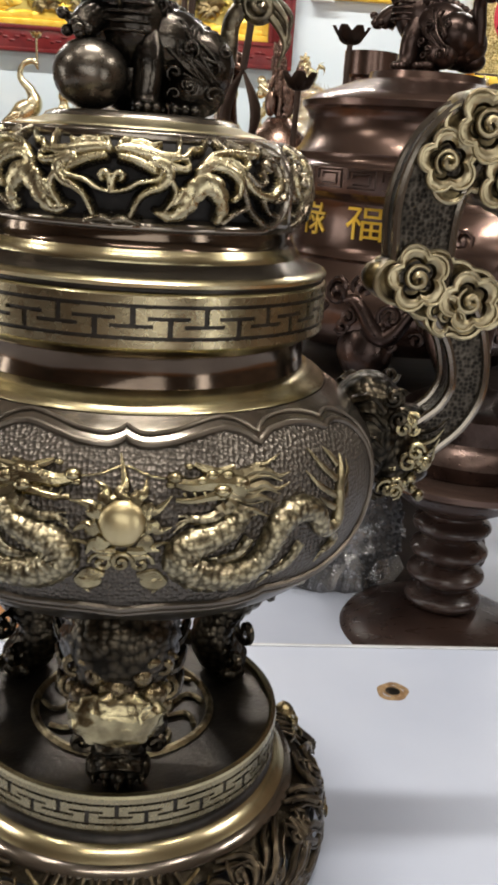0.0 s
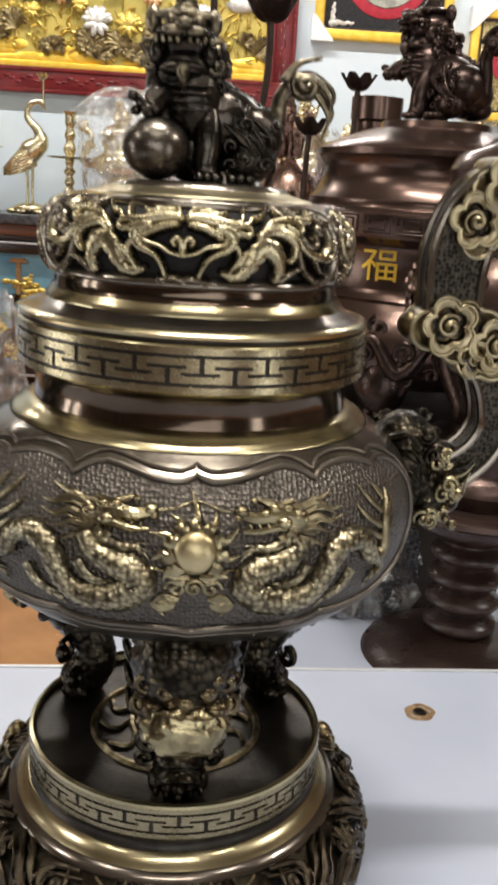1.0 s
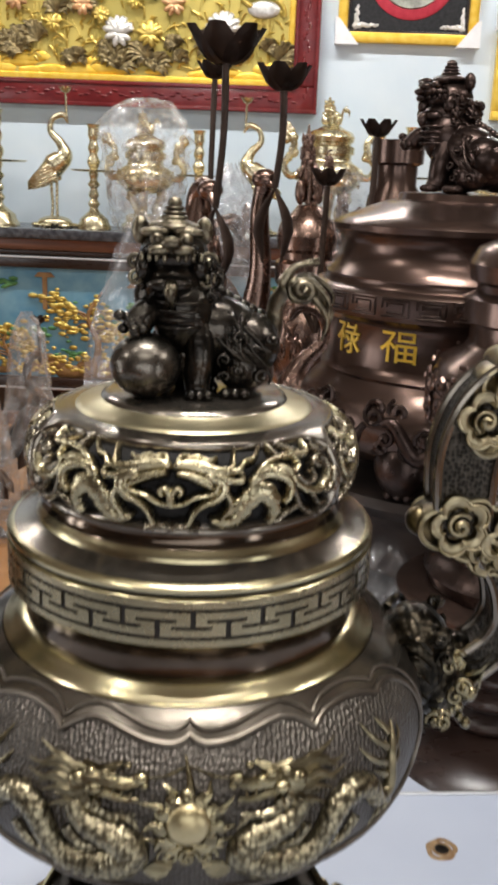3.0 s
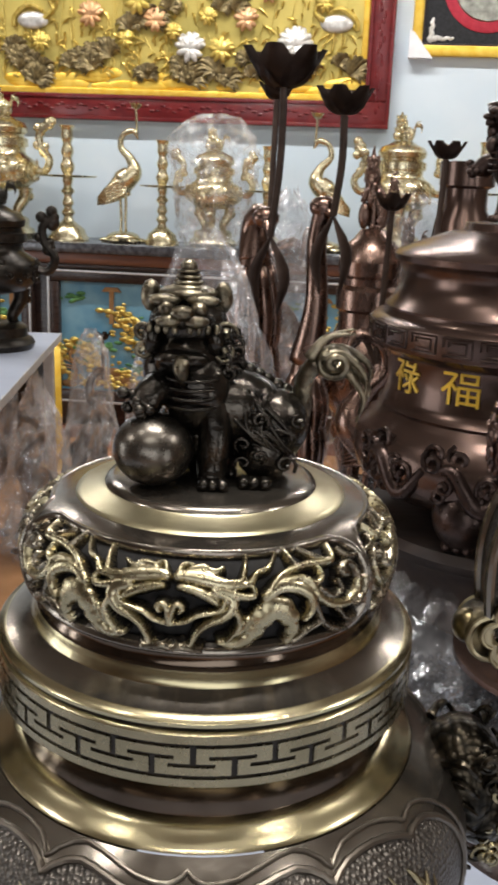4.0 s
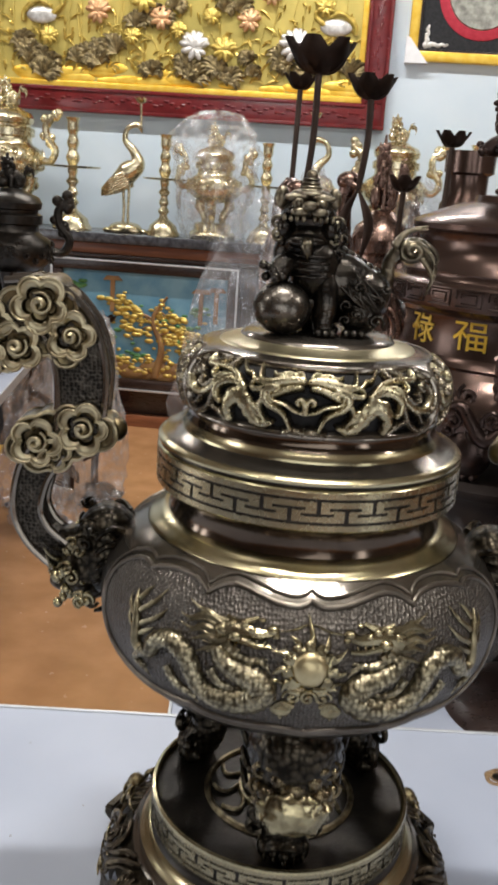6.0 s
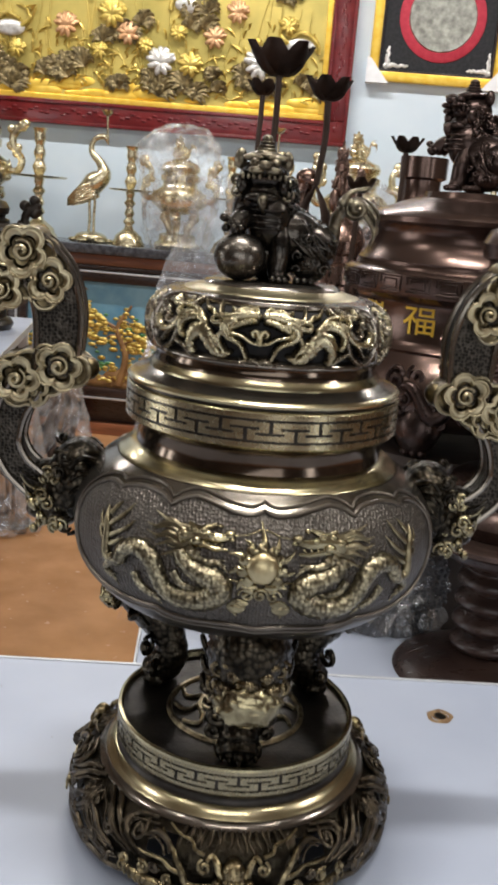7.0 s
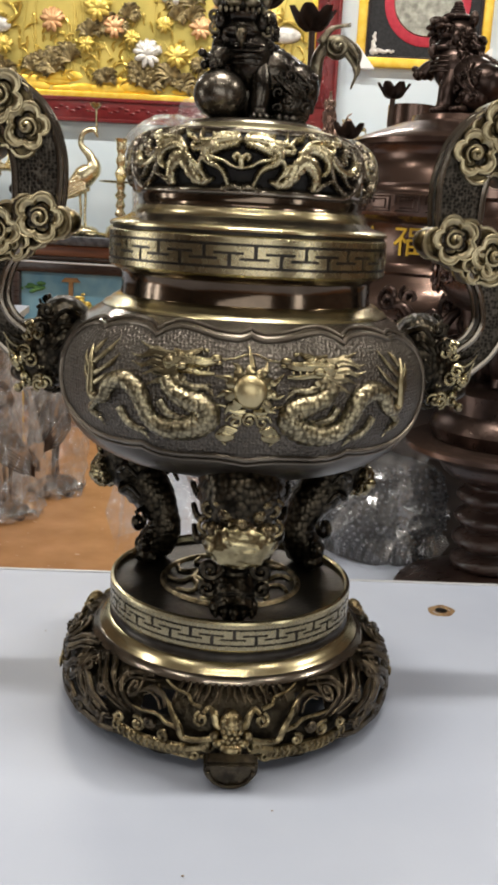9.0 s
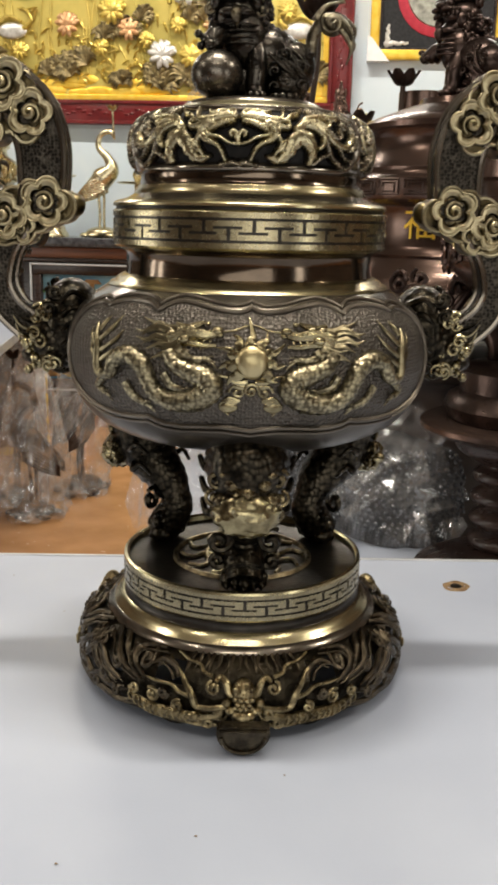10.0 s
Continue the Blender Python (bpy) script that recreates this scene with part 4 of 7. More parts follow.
# ---- the lion on the lid ----
def lion(scale, mats, with_ball=True):
    """A seated guardian lion with a ball under its paw; one mesh, x to its flank, facing -y."""
    m = Matrix.Diagonal((scale, scale, scale, 1))
    bm = bmesh.new()
    marks = []

    def end(slot):
        marks.append((len(bm.faces), slot))

    rng = random.Random(5)
    # haunch, trunk, chest, legs
    for at, r, sc in (((0.020, 0.006, 0.021), 0.0195, (1.0, 0.85, 0.95)), ((0.008, 0.000, 0.034), 0.0190, (1.15, 0.8, 0.95)), ((-0.007, -0.006, 0.042), 0.0160, (0.95, 0.85, 1.3)), ((0.022, -0.007, 0.014), 0.0130, (0.95, 0.7, 1.0)), ((-0.012, -0.004, 0.058), 0.0150, (1, 0.9, 1)), ((0.024, 0.012, 0.010), 0.0100, (1.2, 1, 0.9)), ((-0.006, 0.004, 0.020), 0.0160, (1.2, 0.8, 1.25)), ((0.026, 0.000, 0.026), 0.0160, (0.9, 0.95, 1.1)), ((-0.012, 0.000, 0.050), 0.0175, (1.1, 0.8, 1.1))):
        spot(bm, m, at, r, *sc, segs=20)
    for x, y in ((0.001, -0.014), (0.004, 0.004)):
        pts = spline([(x - 0.002, y + 0.006, 0.040), (x, y, 0.024), (x - 0.001, y - 0.001, 0.010), (x - 0.001, y - 0.004, 0.003)], 14)
        tube(bm, [m @ Vector(p) for p in pts], [scale * q for q in np.linspace(0.0080, 0.0058, 14)], 10)
        for s in (-1, 0, 1):
            spot(bm, m, (x + 0.004 * s, y - 0.008, 0.0028), 0.0034, 0.8, 1.3, 0.9, 8)
    for s in (-1, 0, 1):
        spot(bm, m, (0.018 + 0.0045 * s, -0.017, 0.0028), 0.0036, 0.8, 1.4, 0.9, 8)
    # foreleg over the ball
    pts = spline([(-0.016, -0.006, 0.046), (-0.024, -0.012, 0.044), (-0.029, -0.016, 0.036)], 10)
    tube(bm, [m @ Vector(p) for p in pts], scale * 0.0072, 10)
    for i in range(10):
        spot(bm, m, (-0.030 + rng.uniform(-0.007, 0.006), -0.018 + rng.uniform(-0.004, 0.004), 0.0385 + rng.uniform(-0.004, 0.005)), 0.0030, segs=8)
    end(0)
    if with_ball:
        spot(bm, m, (-0.0245, -0.016, 0.0168), 0.0168, segs=32)
    end(1)
    # mane curls, ribs of the chest, spine
    for i in range(90):
        a = rng.uniform(-0.6, 3.6)
        z = rng.uniform(0.036, 0.070)
        r = 0.0165 + 0.002 * rng.random()
        swirl(bm, m, (-0.010 + r * math.cos(a), -0.001 + r * 0.9 * math.sin(a), z), 0.0042, 1.3, 0.0013 * scale, 1, rng.uniform(0, 6), rng.choice("xyz"), 12)
    for i in range(16):
        f = i / 15
        spot(bm, m, (0.004 + 0.030 * f, 0.004 + 0.004 * f, 0.0545 - 0.018 * f + 0.002 * (i % 2)), 0.0036, 1, 0.8, 1, 8)
        spot(bm, m, (0.001 + 0.030 * f, -0.006, 0.0500 - 0.016 * f + 0.002 * (i % 2)), 0.0028, 1, 0.8, 1, 8)
    for i in range(4):
        pts = [(-0.009 + 0.012 * math.cos(a), -0.008 - 0.014 * math.sin(a), 0.050 - 0.0042 * i) for a in np.linspace(0.2, 2.9, 14)]
        tube(bm, [m @ Vector(p) for p in pts], scale * 0.0010, 6)
    for k in range(7):
        swirl(bm, m, (0.008 + 0.030 * rng.random(), -0.0125 - 0.004 * rng.random(), 0.010 + 0.032 * rng.random()), rng.uniform(0.003, 0.0055), 1.2, 0.0011 * scale, rng.choice((-1, 1)), rng.uniform(0, 6), "y", 12)
    for k in range(16):
        a = rng.uniform(-0.2, 0.7)
        pts = spline([(0.030 * rng.random() - 0.002, -0.010, 0.030 + 0.016 * rng.random()), (0.014 + 0.020 * rng.random(), -0.016, 0.026), (0.026 + 0.010 * rng.random(), -0.014, 0.016 + 0.012 * a)], 9)
        tube(bm, [m @ Vector(p) for p in pts], [scale * q for q in np.linspace(0.0018, 0.0004, 9)], 6)
    end(0)
    # head: skull, open mouth, brows, nose, jaw, ears, crown
    for at, r, sc in (((-0.012, -0.002, 0.0735), 0.0150, (1.1, 0.9, 0.85)), ((-0.0135, -0.0145, 0.0765), 0.0092, (1.45, 0.7, 0.5)), ((-0.0135, -0.014, 0.0585), 0.0092, (1.25, 0.75, 0.55))):
        spot(bm, m, at, r, *sc)
    for s in (-1, 1):
        spot(bm, m, (-0.013 + 0.0130 * s, -0.010, 0.0670), 0.0060, 0.7, 0.9, 1.3)
    end(0)
    for s in (-1, 1):
        spot(bm, m, (-0.013 + 0.0065 * s, -0.0175, 0.0815), 0.0036, segs=10)
        spot(bm, m, (-0.013 + 0.0078 * s, -0.0155, 0.0850), 0.0046, 1.5, 0.7, 0.6, 10)
        spot(bm, m, (-0.013 + 0.0055 * s, -0.0205, 0.0765), 0.0042, 1.3, 0.7, 0.7, 10)
        swirl(bm, m, (-0.013 + 0.0165 * s, -0.008, 0.0700), 0.0050, 1.4, 0.0013 * scale, s, 0, "y")
        swirl(bm, m, (-0.013 + 0.0160 * s, -0.010, 0.0610), 0.0045, 1.4, 0.0012 * scale, -s, 1, "y")
        spot(bm, m, (-0.013 + 0.0150 * s, 0.001, 0.0845), 0.0058, 0.75, 0.6, 1.3, 10)
        for k in range(4):
            spot(bm, m, (-0.013 + (0.003 + 0.0035 * k) * s, -0.0195 + 0.0012 * k, 0.0725), 0.0015, 0.9, 0.9, 1.6, 6)
    spot(bm, m, (-0.013, -0.0205, 0.0800), 0.0044, 1.2, 0.9, 0.8, 10)
    tube(bm, [m @ Vector(p) for p in spline([(-0.013, -0.019, 0.060), (-0.013, -0.0215, 0.055), (-0.012, -0.020, 0.047)], 8)], [scale * q for q in (0.003, 0.0032, 0.0034, 0.0034, 0.003, 0.0024, 0.0016, 0.0006)], 8)
    end(2)
    for z, r in ((0.0870, 0.0122), (0.0892, 0.0078), (0.0916, 0.0064), (0.0940, 0.0056), (0.0964, 0.0048)):
        spot(bm, m, (-0.012, -0.003, z), r, 1.0, 0.9, 0.30, 16)
    spot(bm, m, (-0.012, -0.003, 0.0988), 0.0036, 1, 1, 0.9, 10)
    # tail: a rising stem and a scroll with streaming tufts
    pts = spline([(0.036, 0.008, 0.020), (0.0375, 0.006, 0.034), (0.0380, 0.004, 0.048), (0.0430, 0.002, 0.057)], 14)
    tube(bm, [m @ Vector(p) for p in pts], [scale * 0.0042] * 14, 8)
    swirl(bm, m, (0.0500, -0.001, 0.0560), 0.0075, 1.8, 0.0019 * scale, 1, 2.0, "y")
    spot(bm, m, (0.0500, 0.002, 0.0560), 0.0085, 1, 0.5, 1, 14)
    for i in range(7):
        y = 0.002 * (i % 3)
        pts = spline([(0.0440, y, 0.0600), (0.0540, y, 0.0670 - 0.0022 * i), (0.0630 + 0.0012 * (i % 3), y, 0.0610 - 0.0034 * i), (0.0665 - 0.0010 * i, y, 0.0500 - 0.0036 * i)] if i > 1 else [(0.0390, y, 0.0580), (0.0460, y, 0.0680), (0.0580, y, 0.0705 + 0.002 * i)], 14)
        tube(bm, [m @ Vector(p) for p in pts], [scale * q for q in np.linspace(0.0030, 0.0005, 14)], 7)
    end(2)
    me = bpy.data.meshes.new("guardian_lion")
    bm.to_mesh(me)
    bm.free()
    for q in mats:
        me.materials.append(q)
    at = 0
    for stop, slot in marks:
        for i in range(at, stop):
            me.polygons[i].material_index = slot
            me.polygons[i].use_smooth = True
        at = stop
    return me


BALL_M = material("worn_bronze_ball", (0.085, 0.074, 0.060), (0.145, 0.126, 0.104), rough=0.22, rough2=0.34, metal=0.95, scale=60, bump=0.05, bump_scale=300)
LION_M = material("glossy_black_bronze", (0.022, 0.019, 0.016), (0.070, 0.060, 0.048), rough=0.14, rough2=0.26, metal=0.9, scale=90, bump=0.3, bump_scale=260)
LION_BROW = material("rubbed_lion_brow", (0.075, 0.062, 0.044), (0.29, 0.25, 0.17), rough=0.22, rough2=0.38, metal=0.97, scale=130, bump=0.4, bump_scale=300)
fin = new("lion_finial", lion(1.0, (LION_M, BALL_M, LION_BROW)))
fin.parent = lid
fin.scale = (1.06, 1.08, 0.96)
fin.location = (0.001, -0.002, 1.1722 + Z0)
fin["label"] = "dark bronze guardian lion with a ball"

# ---- cloud handles ----
PEBBLE = scale_material("pebbled_dark_bronze", (0.070, 0.060, 0.047), (0.018, 0.015, 0.012), 420, 0.36, 0.0009)
CLOUD_DARK = material("half_rubbed_cloud_bronze", (0.022, 0.017, 0.011), (0.20, 0.155, 0.080), rough=0.24, rough2=0.4, metal=1.0, scale=75, bump=0.2, bump_scale=260)
CLOUD = material("rubbed_brass_clouds", (0.30, 0.250, 0.150), (0.48, 0.41, 0.26), rough=0.28, rough2=0.40, metal=1.0, scale=70, bump=0.12, bump_scale=300)


def cloud_plate(m, centre, circles, half, names, parent, lip=0.0016, dish=0.0022, spiral=0.0, spin=1, start=0.0, label=""):
    """A plate with a scalloped outline, the union of circles seen from its centre: dark sides, a brass lip, a dished face, and a raised spiral."""
    cx, cz = centre
    ring = []
    for a in np.linspace(0, 2 * math.pi, 97)[:-1]:
        ux, uz = math.cos(a), math.sin(a)
        far = 0.002
        for x, z, r in circles:
            b = (x - cx) * ux + (z - cz) * uz
            q = r * r - ((x - cx) ** 2 + (z - cz) ** 2 - b * b)
            if q > 0:
                far = max(far, b + math.sqrt(q))
        ring.append((ux * far, uz * far))
    n = len(ring)
    sides = bmesh.new()

    def loop(bm, share, y):
        return [bm.verts.new(m @ Vector((cx + u * share, y, cz + w * share))) for u, w in ring]

    def join(bm, rows):
        for lo, hi in zip(rows, rows[1:]):
            for k in range(n):
                bm.faces.new((lo[k], lo[(k + 1) % n], hi[(k + 1) % n], hi[k]))

    join(sides, [loop(sides, 0.97, -half), loop(sides, 1.0, -half + 0.002), loop(sides, 1.0, half - 0.002), loop(sides, 0.97, half)])
    plate = part(names[0], sides, CLOUD_DARK, parent, label)
    for s in (-1, 1):
        face, rim = bmesh.new(), bmesh.new()
        shape = ((0.97, 0.35), (0.90, 0.05), (0.76, 0.0), (0.62, 0.40)) if spiral else ((0.97, 0.0), (0.86, 0.15), (0.70, 0.60), (0.50, 0.95), (0.25, 1.0), (0.04, 1.0))
        rows = [loop(face, f, s * (half - dish * d)) for f, d in shape]
        join(face, rows)
        if spiral:
            deep = bmesh.new()
            rows = [loop(deep, f, s * (half - dish * d)) for f, d in ((0.62, 0.40), (0.52, 1.2), (0.25, 1.3), (0.04, 1.3))]
            join(deep, rows)
            deep.faces.new(rows[-1])
            bmesh.ops.recalc_face_normals(deep, faces=deep.faces[:])
            part("cloud_recess", deep, CLOUD_DARK, plate)
        else:
            face.faces.new(rows[-1])
        bmesh.ops.recalc_face_normals(face, faces=face.faces[:])
        part(names[1], face, CLOUD if spiral else CLOUD_DARK, plate)
        edge = [m @ Vector((cx + u * 0.955, s * half, cz + w * 0.955)) for u, w in ring]
        part(names[2], tube(rim, edge + edge[:1], lip, 7), CLOUD, plate)
        if spiral:
            pts = []
            for i in range(30):
                f = i / 29
                a = start + spin * f * 1.55 * 2 * math.pi
                q = spiral * (1 - 0.94 * f)
                pts.append(m @ Vector((cx + q * math.cos(a), s * (half - dish * 0.7 + 0.0042 * f), cz + q * math.sin(a))))
            part("cloud_spiral", tube(bmesh.new(), pts, [spiral * (0.17 + 0.20 * i / 29) for i in range(30)], 9), CLOUD, plate)
    return plate


def floret(m, x, z, size, half, parent, turn, spin, lobes=5):
    """A cloud head: lobes round a spiral."""
    size *= 1.16
    ring = [(x + 0.62 * size * math.cos(turn + 2 * math.pi * k / lobes), z + 0.62 * size * math.sin(turn + 2 * math.pi * k / lobes), size * (0.46 + 0.05 * math.sin(2.3 * k))) for k in range(lobes)]
    return cloud_plate(m, (x, z), ring, half, ("cloud_head", "cloud_face", "cloud_lip"), parent, 0.0009, 0.0040, size * 0.44, spin, turn)


def handle(side):
    m = Matrix.Diagonal((side, 1, 1, 1)) @ Matrix.Translation((0, 0, Z0))
    # the curved bar, pebbled, with smooth raised edges
    def bar(points, widths, half):
        bm, rim = bmesh.new(), bmesh.new()
        c = spline(points, 40)
        rows = []
        for i in range(40):
            d = c[min(i + 1, 39)] - c[max(i - 1, 0)]
            d = d / np.linalg.norm(d)
            nrm = np.array((d[1], -d[0]))
            w = float(np.interp(i / 39, np.linspace(0, 1, len(widths)), widths)) / 2
            rows.append((c[i] + nrm * w, c[i] - nrm * w))
        rings = [[bm.verts.new(m @ Vector((p[0], y, p[1]))) for p, y in ((a, -half), (b, -half), (b, half), (a, half))] for a, b in rows]
        for lo, hi in zip(rings, rings[1:]):
            for k in range(4):
                bm.faces.new((lo[k], lo[(k + 1) % 4], hi[(k + 1) % 4], hi[k]))
        bm.faces.new(rings[0])
        bm.faces.new(rings[-1])
        bmesh.ops.recalc_face_normals(bm, faces=bm.faces[:])
        for e in (0, 1):
            for y in (-half, half):
                tube(rim, [m @ Vector((r[e][0], y, r[e][1])) for r in rows], 0.0026, 8)
        return bm, rim

    lower, lower_rim = bar([(0.148, 1.0040), (0.164, 1.0160), (0.1760, 1.0280), (0.1822, 1.0450), (0.1785, 1.0680), (0.168, 1.0880)], [0.020, 0.019, 0.018, 0.018, 0.020, 0.022], 0.0105)
    upper, upper_rim = bar([(0.150, 1.0950), (0.1478, 1.1180), (0.1485, 1.1420), (0.1560, 1.1640), (0.1720, 1.1790), (0.196, 1.1800)], [0.027, 0.030, 0.032, 0.032, 0.030, 0.026], 0.0105)
    hd = part("handle", lower, PEBBLE, burner, "curved cloud handle of dark bronze")
    part("handle_edge", lower_rim, BRONZE, hd)
    part("upper_bar", upper, PEBBLE, hd)
    part("handle_edge", upper_rim, BRONZE, hd)
    back = ("cloud", "cloud_backing", "cloud_edge")
    low = cloud_plate(m, (0.158, 1.094), [(0.146, 1.102, 0.0150), (0.135, 1.099, 0.0115), (0.156, 1.107, 0.0100), (0.168, 1.101, 0.0110), (0.179, 1.096, 0.0120), (0.187, 1.086, 0.0100), (0.176, 1.080, 0.0100), (0.164, 1.082, 0.0110), (0.152, 1.090, 0.0100)], 0.0115, back, burner, label="cloud of rounded lobes with brass spirals")
    floret(m, 0.1462, 1.1015, 0.0142, 0.0150, burner, 0.6, 1)
    floret(m, 0.1760, 1.0908, 0.0138, 0.0150, burner, 1.9, 1)
    floret(m, 0.1640, 1.0830, 0.0090, 0.0132, burner, 1.2, -1, 4)
    knob_ = bmesh.new()
    ball(knob_, (0.1265, 0, 1.1000), 0.0085, 0.9, 1.0, 1.0, 18, m)
    part("cloud_tip", knob_, CLOUD_DARK, low)
    high = cloud_plate(m, (0.180, 1.166), [(0.172, 1.183, 0.0140), (0.160, 1.180, 0.0100), (0.154, 1.162, 0.0120), (0.157, 1.150, 0.0100), (0.171, 1.158, 0.0110), (0.186, 1.152, 0.0120), (0.196, 1.146, 0.0110), (0.208, 1.146, 0.0110), (0.190, 1.180, 0.0100), (0.204, 1.168, 0.0110), (0.214, 1.158, 0.0110)], 0.0115, back, burner, label="upper cloud of rounded lobes with brass spirals")
    floret(m, 0.1735, 1.1800, 0.0150, 0.0155, burner, 1.0, 1)
    floret(m, 0.1545, 1.1612, 0.0130, 0.0150, burner, 4.3, -1)
    floret(m, 0.1885, 1.1525, 0.0135, 0.0152, burner, 2.4, 1)
    floret(m, 0.2085, 1.1460, 0.0120, 0.0148, burner, 0.4, 1)
    floret(m, 0.2050, 1.1670, 0.0120, 0.0140, burner, 2.0, -1)
    # dragon head that bites the bar
    m = m @ Matrix.Translation((0, 0, 0.016))
    dk, br = bmesh.new(), bmesh.new()
    rng = random.Random(9)
    for at, r, sc in (((0.130, 0, 1.000), 0.026, (0.9, 1.0, 1.25)), ((0.143, 0, 0.990), 0.022, (0.9, 1.0, 1.25)), ((0.152, 0, 1.006), 0.012, (1.2, 1.0, 0.7)), ((0.156, 0, 0.975), 0.011, (1.2, 1.0, 0.7))):
        spot(dk, m, at, r, *sc, segs=18)
    for i in range(46):
        a, b = rng.uniform(-2.7, -0.3) if i % 2 else rng.uniform(0.3, 2.7), rng.uniform(-0.9, 1.0)
        p = (0.128 + 0.016 * math.cos(b * 1.2) + 0.010 * rng.random(), 0.025 * math.sin(a), 0.998 + 0.032 * b)
        swirl(dk if p[0] < 0.139 or b > 0.4 else br, m, p, rng.uniform(0.004, 0.0065), 1.3, 0.0017, 1 if i % 3 else -1, rng.uniform(0, 6), "y" if abs(p[1]) > 0.013 else "x", 14)
    for i in range(20):
        b = rng.uniform(-1, 0.3)
        for s in (-1, 1):
            spot(br, m, (0.150 + 0.012 * rng.random(), s * rng.uniform(0.004, 0.019), 0.984 + 0.020 * b), rng.uniform(0.0025, 0.0042), segs=8)
    for s in (-1, 1):
        for i in range(4):
            pts = spline([(0.156, 0.010 * s, 1.000 - 0.007 * i), (0.165, 0.016 * s, 1.004 - 0.006 * i), (0.172 - 0.002 * i, 0.019 * s, 1.012 - 0.006 * i)], 10)
            tube(br if i else dk, [m @ Vector(p) for p in pts], [0.0022 - 0.0018 * k / 9 for k in range(10)], 6)
        for i in range(6):
            pts = spline([(0.118, 0.020 * s, 1.020 - 0.011 * i), (0.126, 0.028 * s, 1.024 - 0.011 * i), (0.134, 0.027 * s, 1.016 - 0.010 * i)], 10)
            tube(dk, [m @ Vector(p) for p in pts], [0.0032 - 0.002 * k / 9 for k in range(10)], 6)
    head = tagged(part("dragon_head", dk, SCALED_DARK, burner, "dark dragon head joining handle and bowl"), kind="stuff")
    tagged(part("dragon_jaw", br, RELIEF, head, "brass curls of the jaw"), kind="stuff")


handle(1)
handle(-1)


# ---- the white tables ----
EDGE = material("pale_grey_metal_edge", (0.55, 0.56, 0.57), (0.65, 0.66, 0.67), rough=0.35, metal=0.6, scale=30)
RUST = material("brown_hole_rim", (0.16, 0.09, 0.04), (0.30, 0.20, 0.10), rough=0.6, scale=160, bump=0.5)


def white_table(name, x0, x1, y0, y1, top, turn, label, lips=True):
    tb = thing(name, (0, 0, 0), label, "table", turn, "white display tables")
    part("tabletop", boxes(((x0 + x1) / 2, (y0 + y1) / 2, top - 0.0115, x1 - x0 - 0.004, y1 - y0 - 0.004, 0.023), bevel=0.0015), WHITE_TOP, tb, smooth=False)
    w, h = 0.004, 0.026
    for bx in (((x0 + x1) / 2, y1, top - h / 2 + 0.001, x1 - x0 + w, w, h), ((x0 + x1) / 2, y0, top - h / 2 + 0.001, x1 - x0 + w, w, h), (x0, (y0 + y1) / 2, top - h / 2 + 0.001, w, y1 - y0 - w, h), (x1, (y0 + y1) / 2, top - h / 2 + 0.001, w, y1 - y0 - w, h)):
        part("edge_strip", boxes(bx, bevel=0.001), EDGE, tb, smooth=False)
    for lx in (x0 + 0.04, x1 - 0.04):
        for ly in (y0 + 0.04, y1 - 0.04):
            part("leg", boxes((lx, ly, (top - 0.023) / 2, 0.035, 0.035, top - 0.023), bevel=0.003), EDGE, tb, smooth=False)
    return tb


front_table = white_table("display_table", -1.1, 0.9, -0.9, 0.228, TOP, SKEW, "white laminate table under the bronze incense burner")
hole = lathe([(0.0075, TOP - 0.004), (0.009, TOP + 0.0006), (0.0115, TOP + 0.0012), (0.0135, TOP + 0.0002)], 28, wobble=lambda a, r, z: 0.0010 * math.sin(2 * a) + 0.0006 * math.sin(5 * a + 1))
lathe([(0.0, TOP + 0.0004), (0.0085, TOP + 0.0005)], 24, hole)
hole_part = part("cable_hole", hole, RUST, front_table, "ragged brown drilled hole")
hole_part.location = Matrix.Rotation(radians(-SKEW), 3, "Z") @ Vector((0.198, 0.178, 0))
part("hole_void", lathe([(0.0, TOP + 0.0009), (0.0052, TOP + 0.0010), (0.006, TOP + 0.0006)], 20), BLACK, hole_part)
white_table("display_table", -0.105, 1.25, 0.262, 1.45, 0.65, SKEW, "lower white laminate table crowded with copper ware")


# ---- the far wall: altar cabinet, carved pictures, brass ware ----
WOOD = material("red_brown_varnished_wood", (0.13, 0.045, 0.02), (0.27, 0.10, 0.045), rough=0.28, scale=4, stretch=(1, 6, 9), bump=0.05, detail=8)
DARKWOOD = material("dark_stained_wood", (0.020, 0.011, 0.009), (0.044, 0.025, 0.019), rough=0.24, scale=5, stretch=(1, 6, 9), bump=0.06, detail=8)
STONETOP = material("black_polished_top", (0.03, 0.03, 0.033), (0.09, 0.09, 0.10), rough=0.16, scale=40)
REDFRAME = material("dark_red_lacquer", (0.11, 0.008, 0.010), (0.17, 0.016, 0.016), rough=0.22, scale=14, bump=0.08, bump_scale=60)
GILT = material("bright_gilding", (0.85, 0.52, 0.05), (0.95, 0.66, 0.12), rough=0.32, metal=0.55, scale=22, bump=0.1)
OLIVE = material("olive_gold_board", (0.48, 0.39, 0.105), (0.70, 0.55, 0.15), rough=0.36, metal=0.45, scale=5, bump=0.15, bump_scale=60)
LEAFBROWN = material("dark_bronze_leaves", (0.10, 0.075, 0.035), (0.34, 0.26, 0.12), rough=0.36, metal=0.6, scale=40, bump=0.4, bump_scale=120)
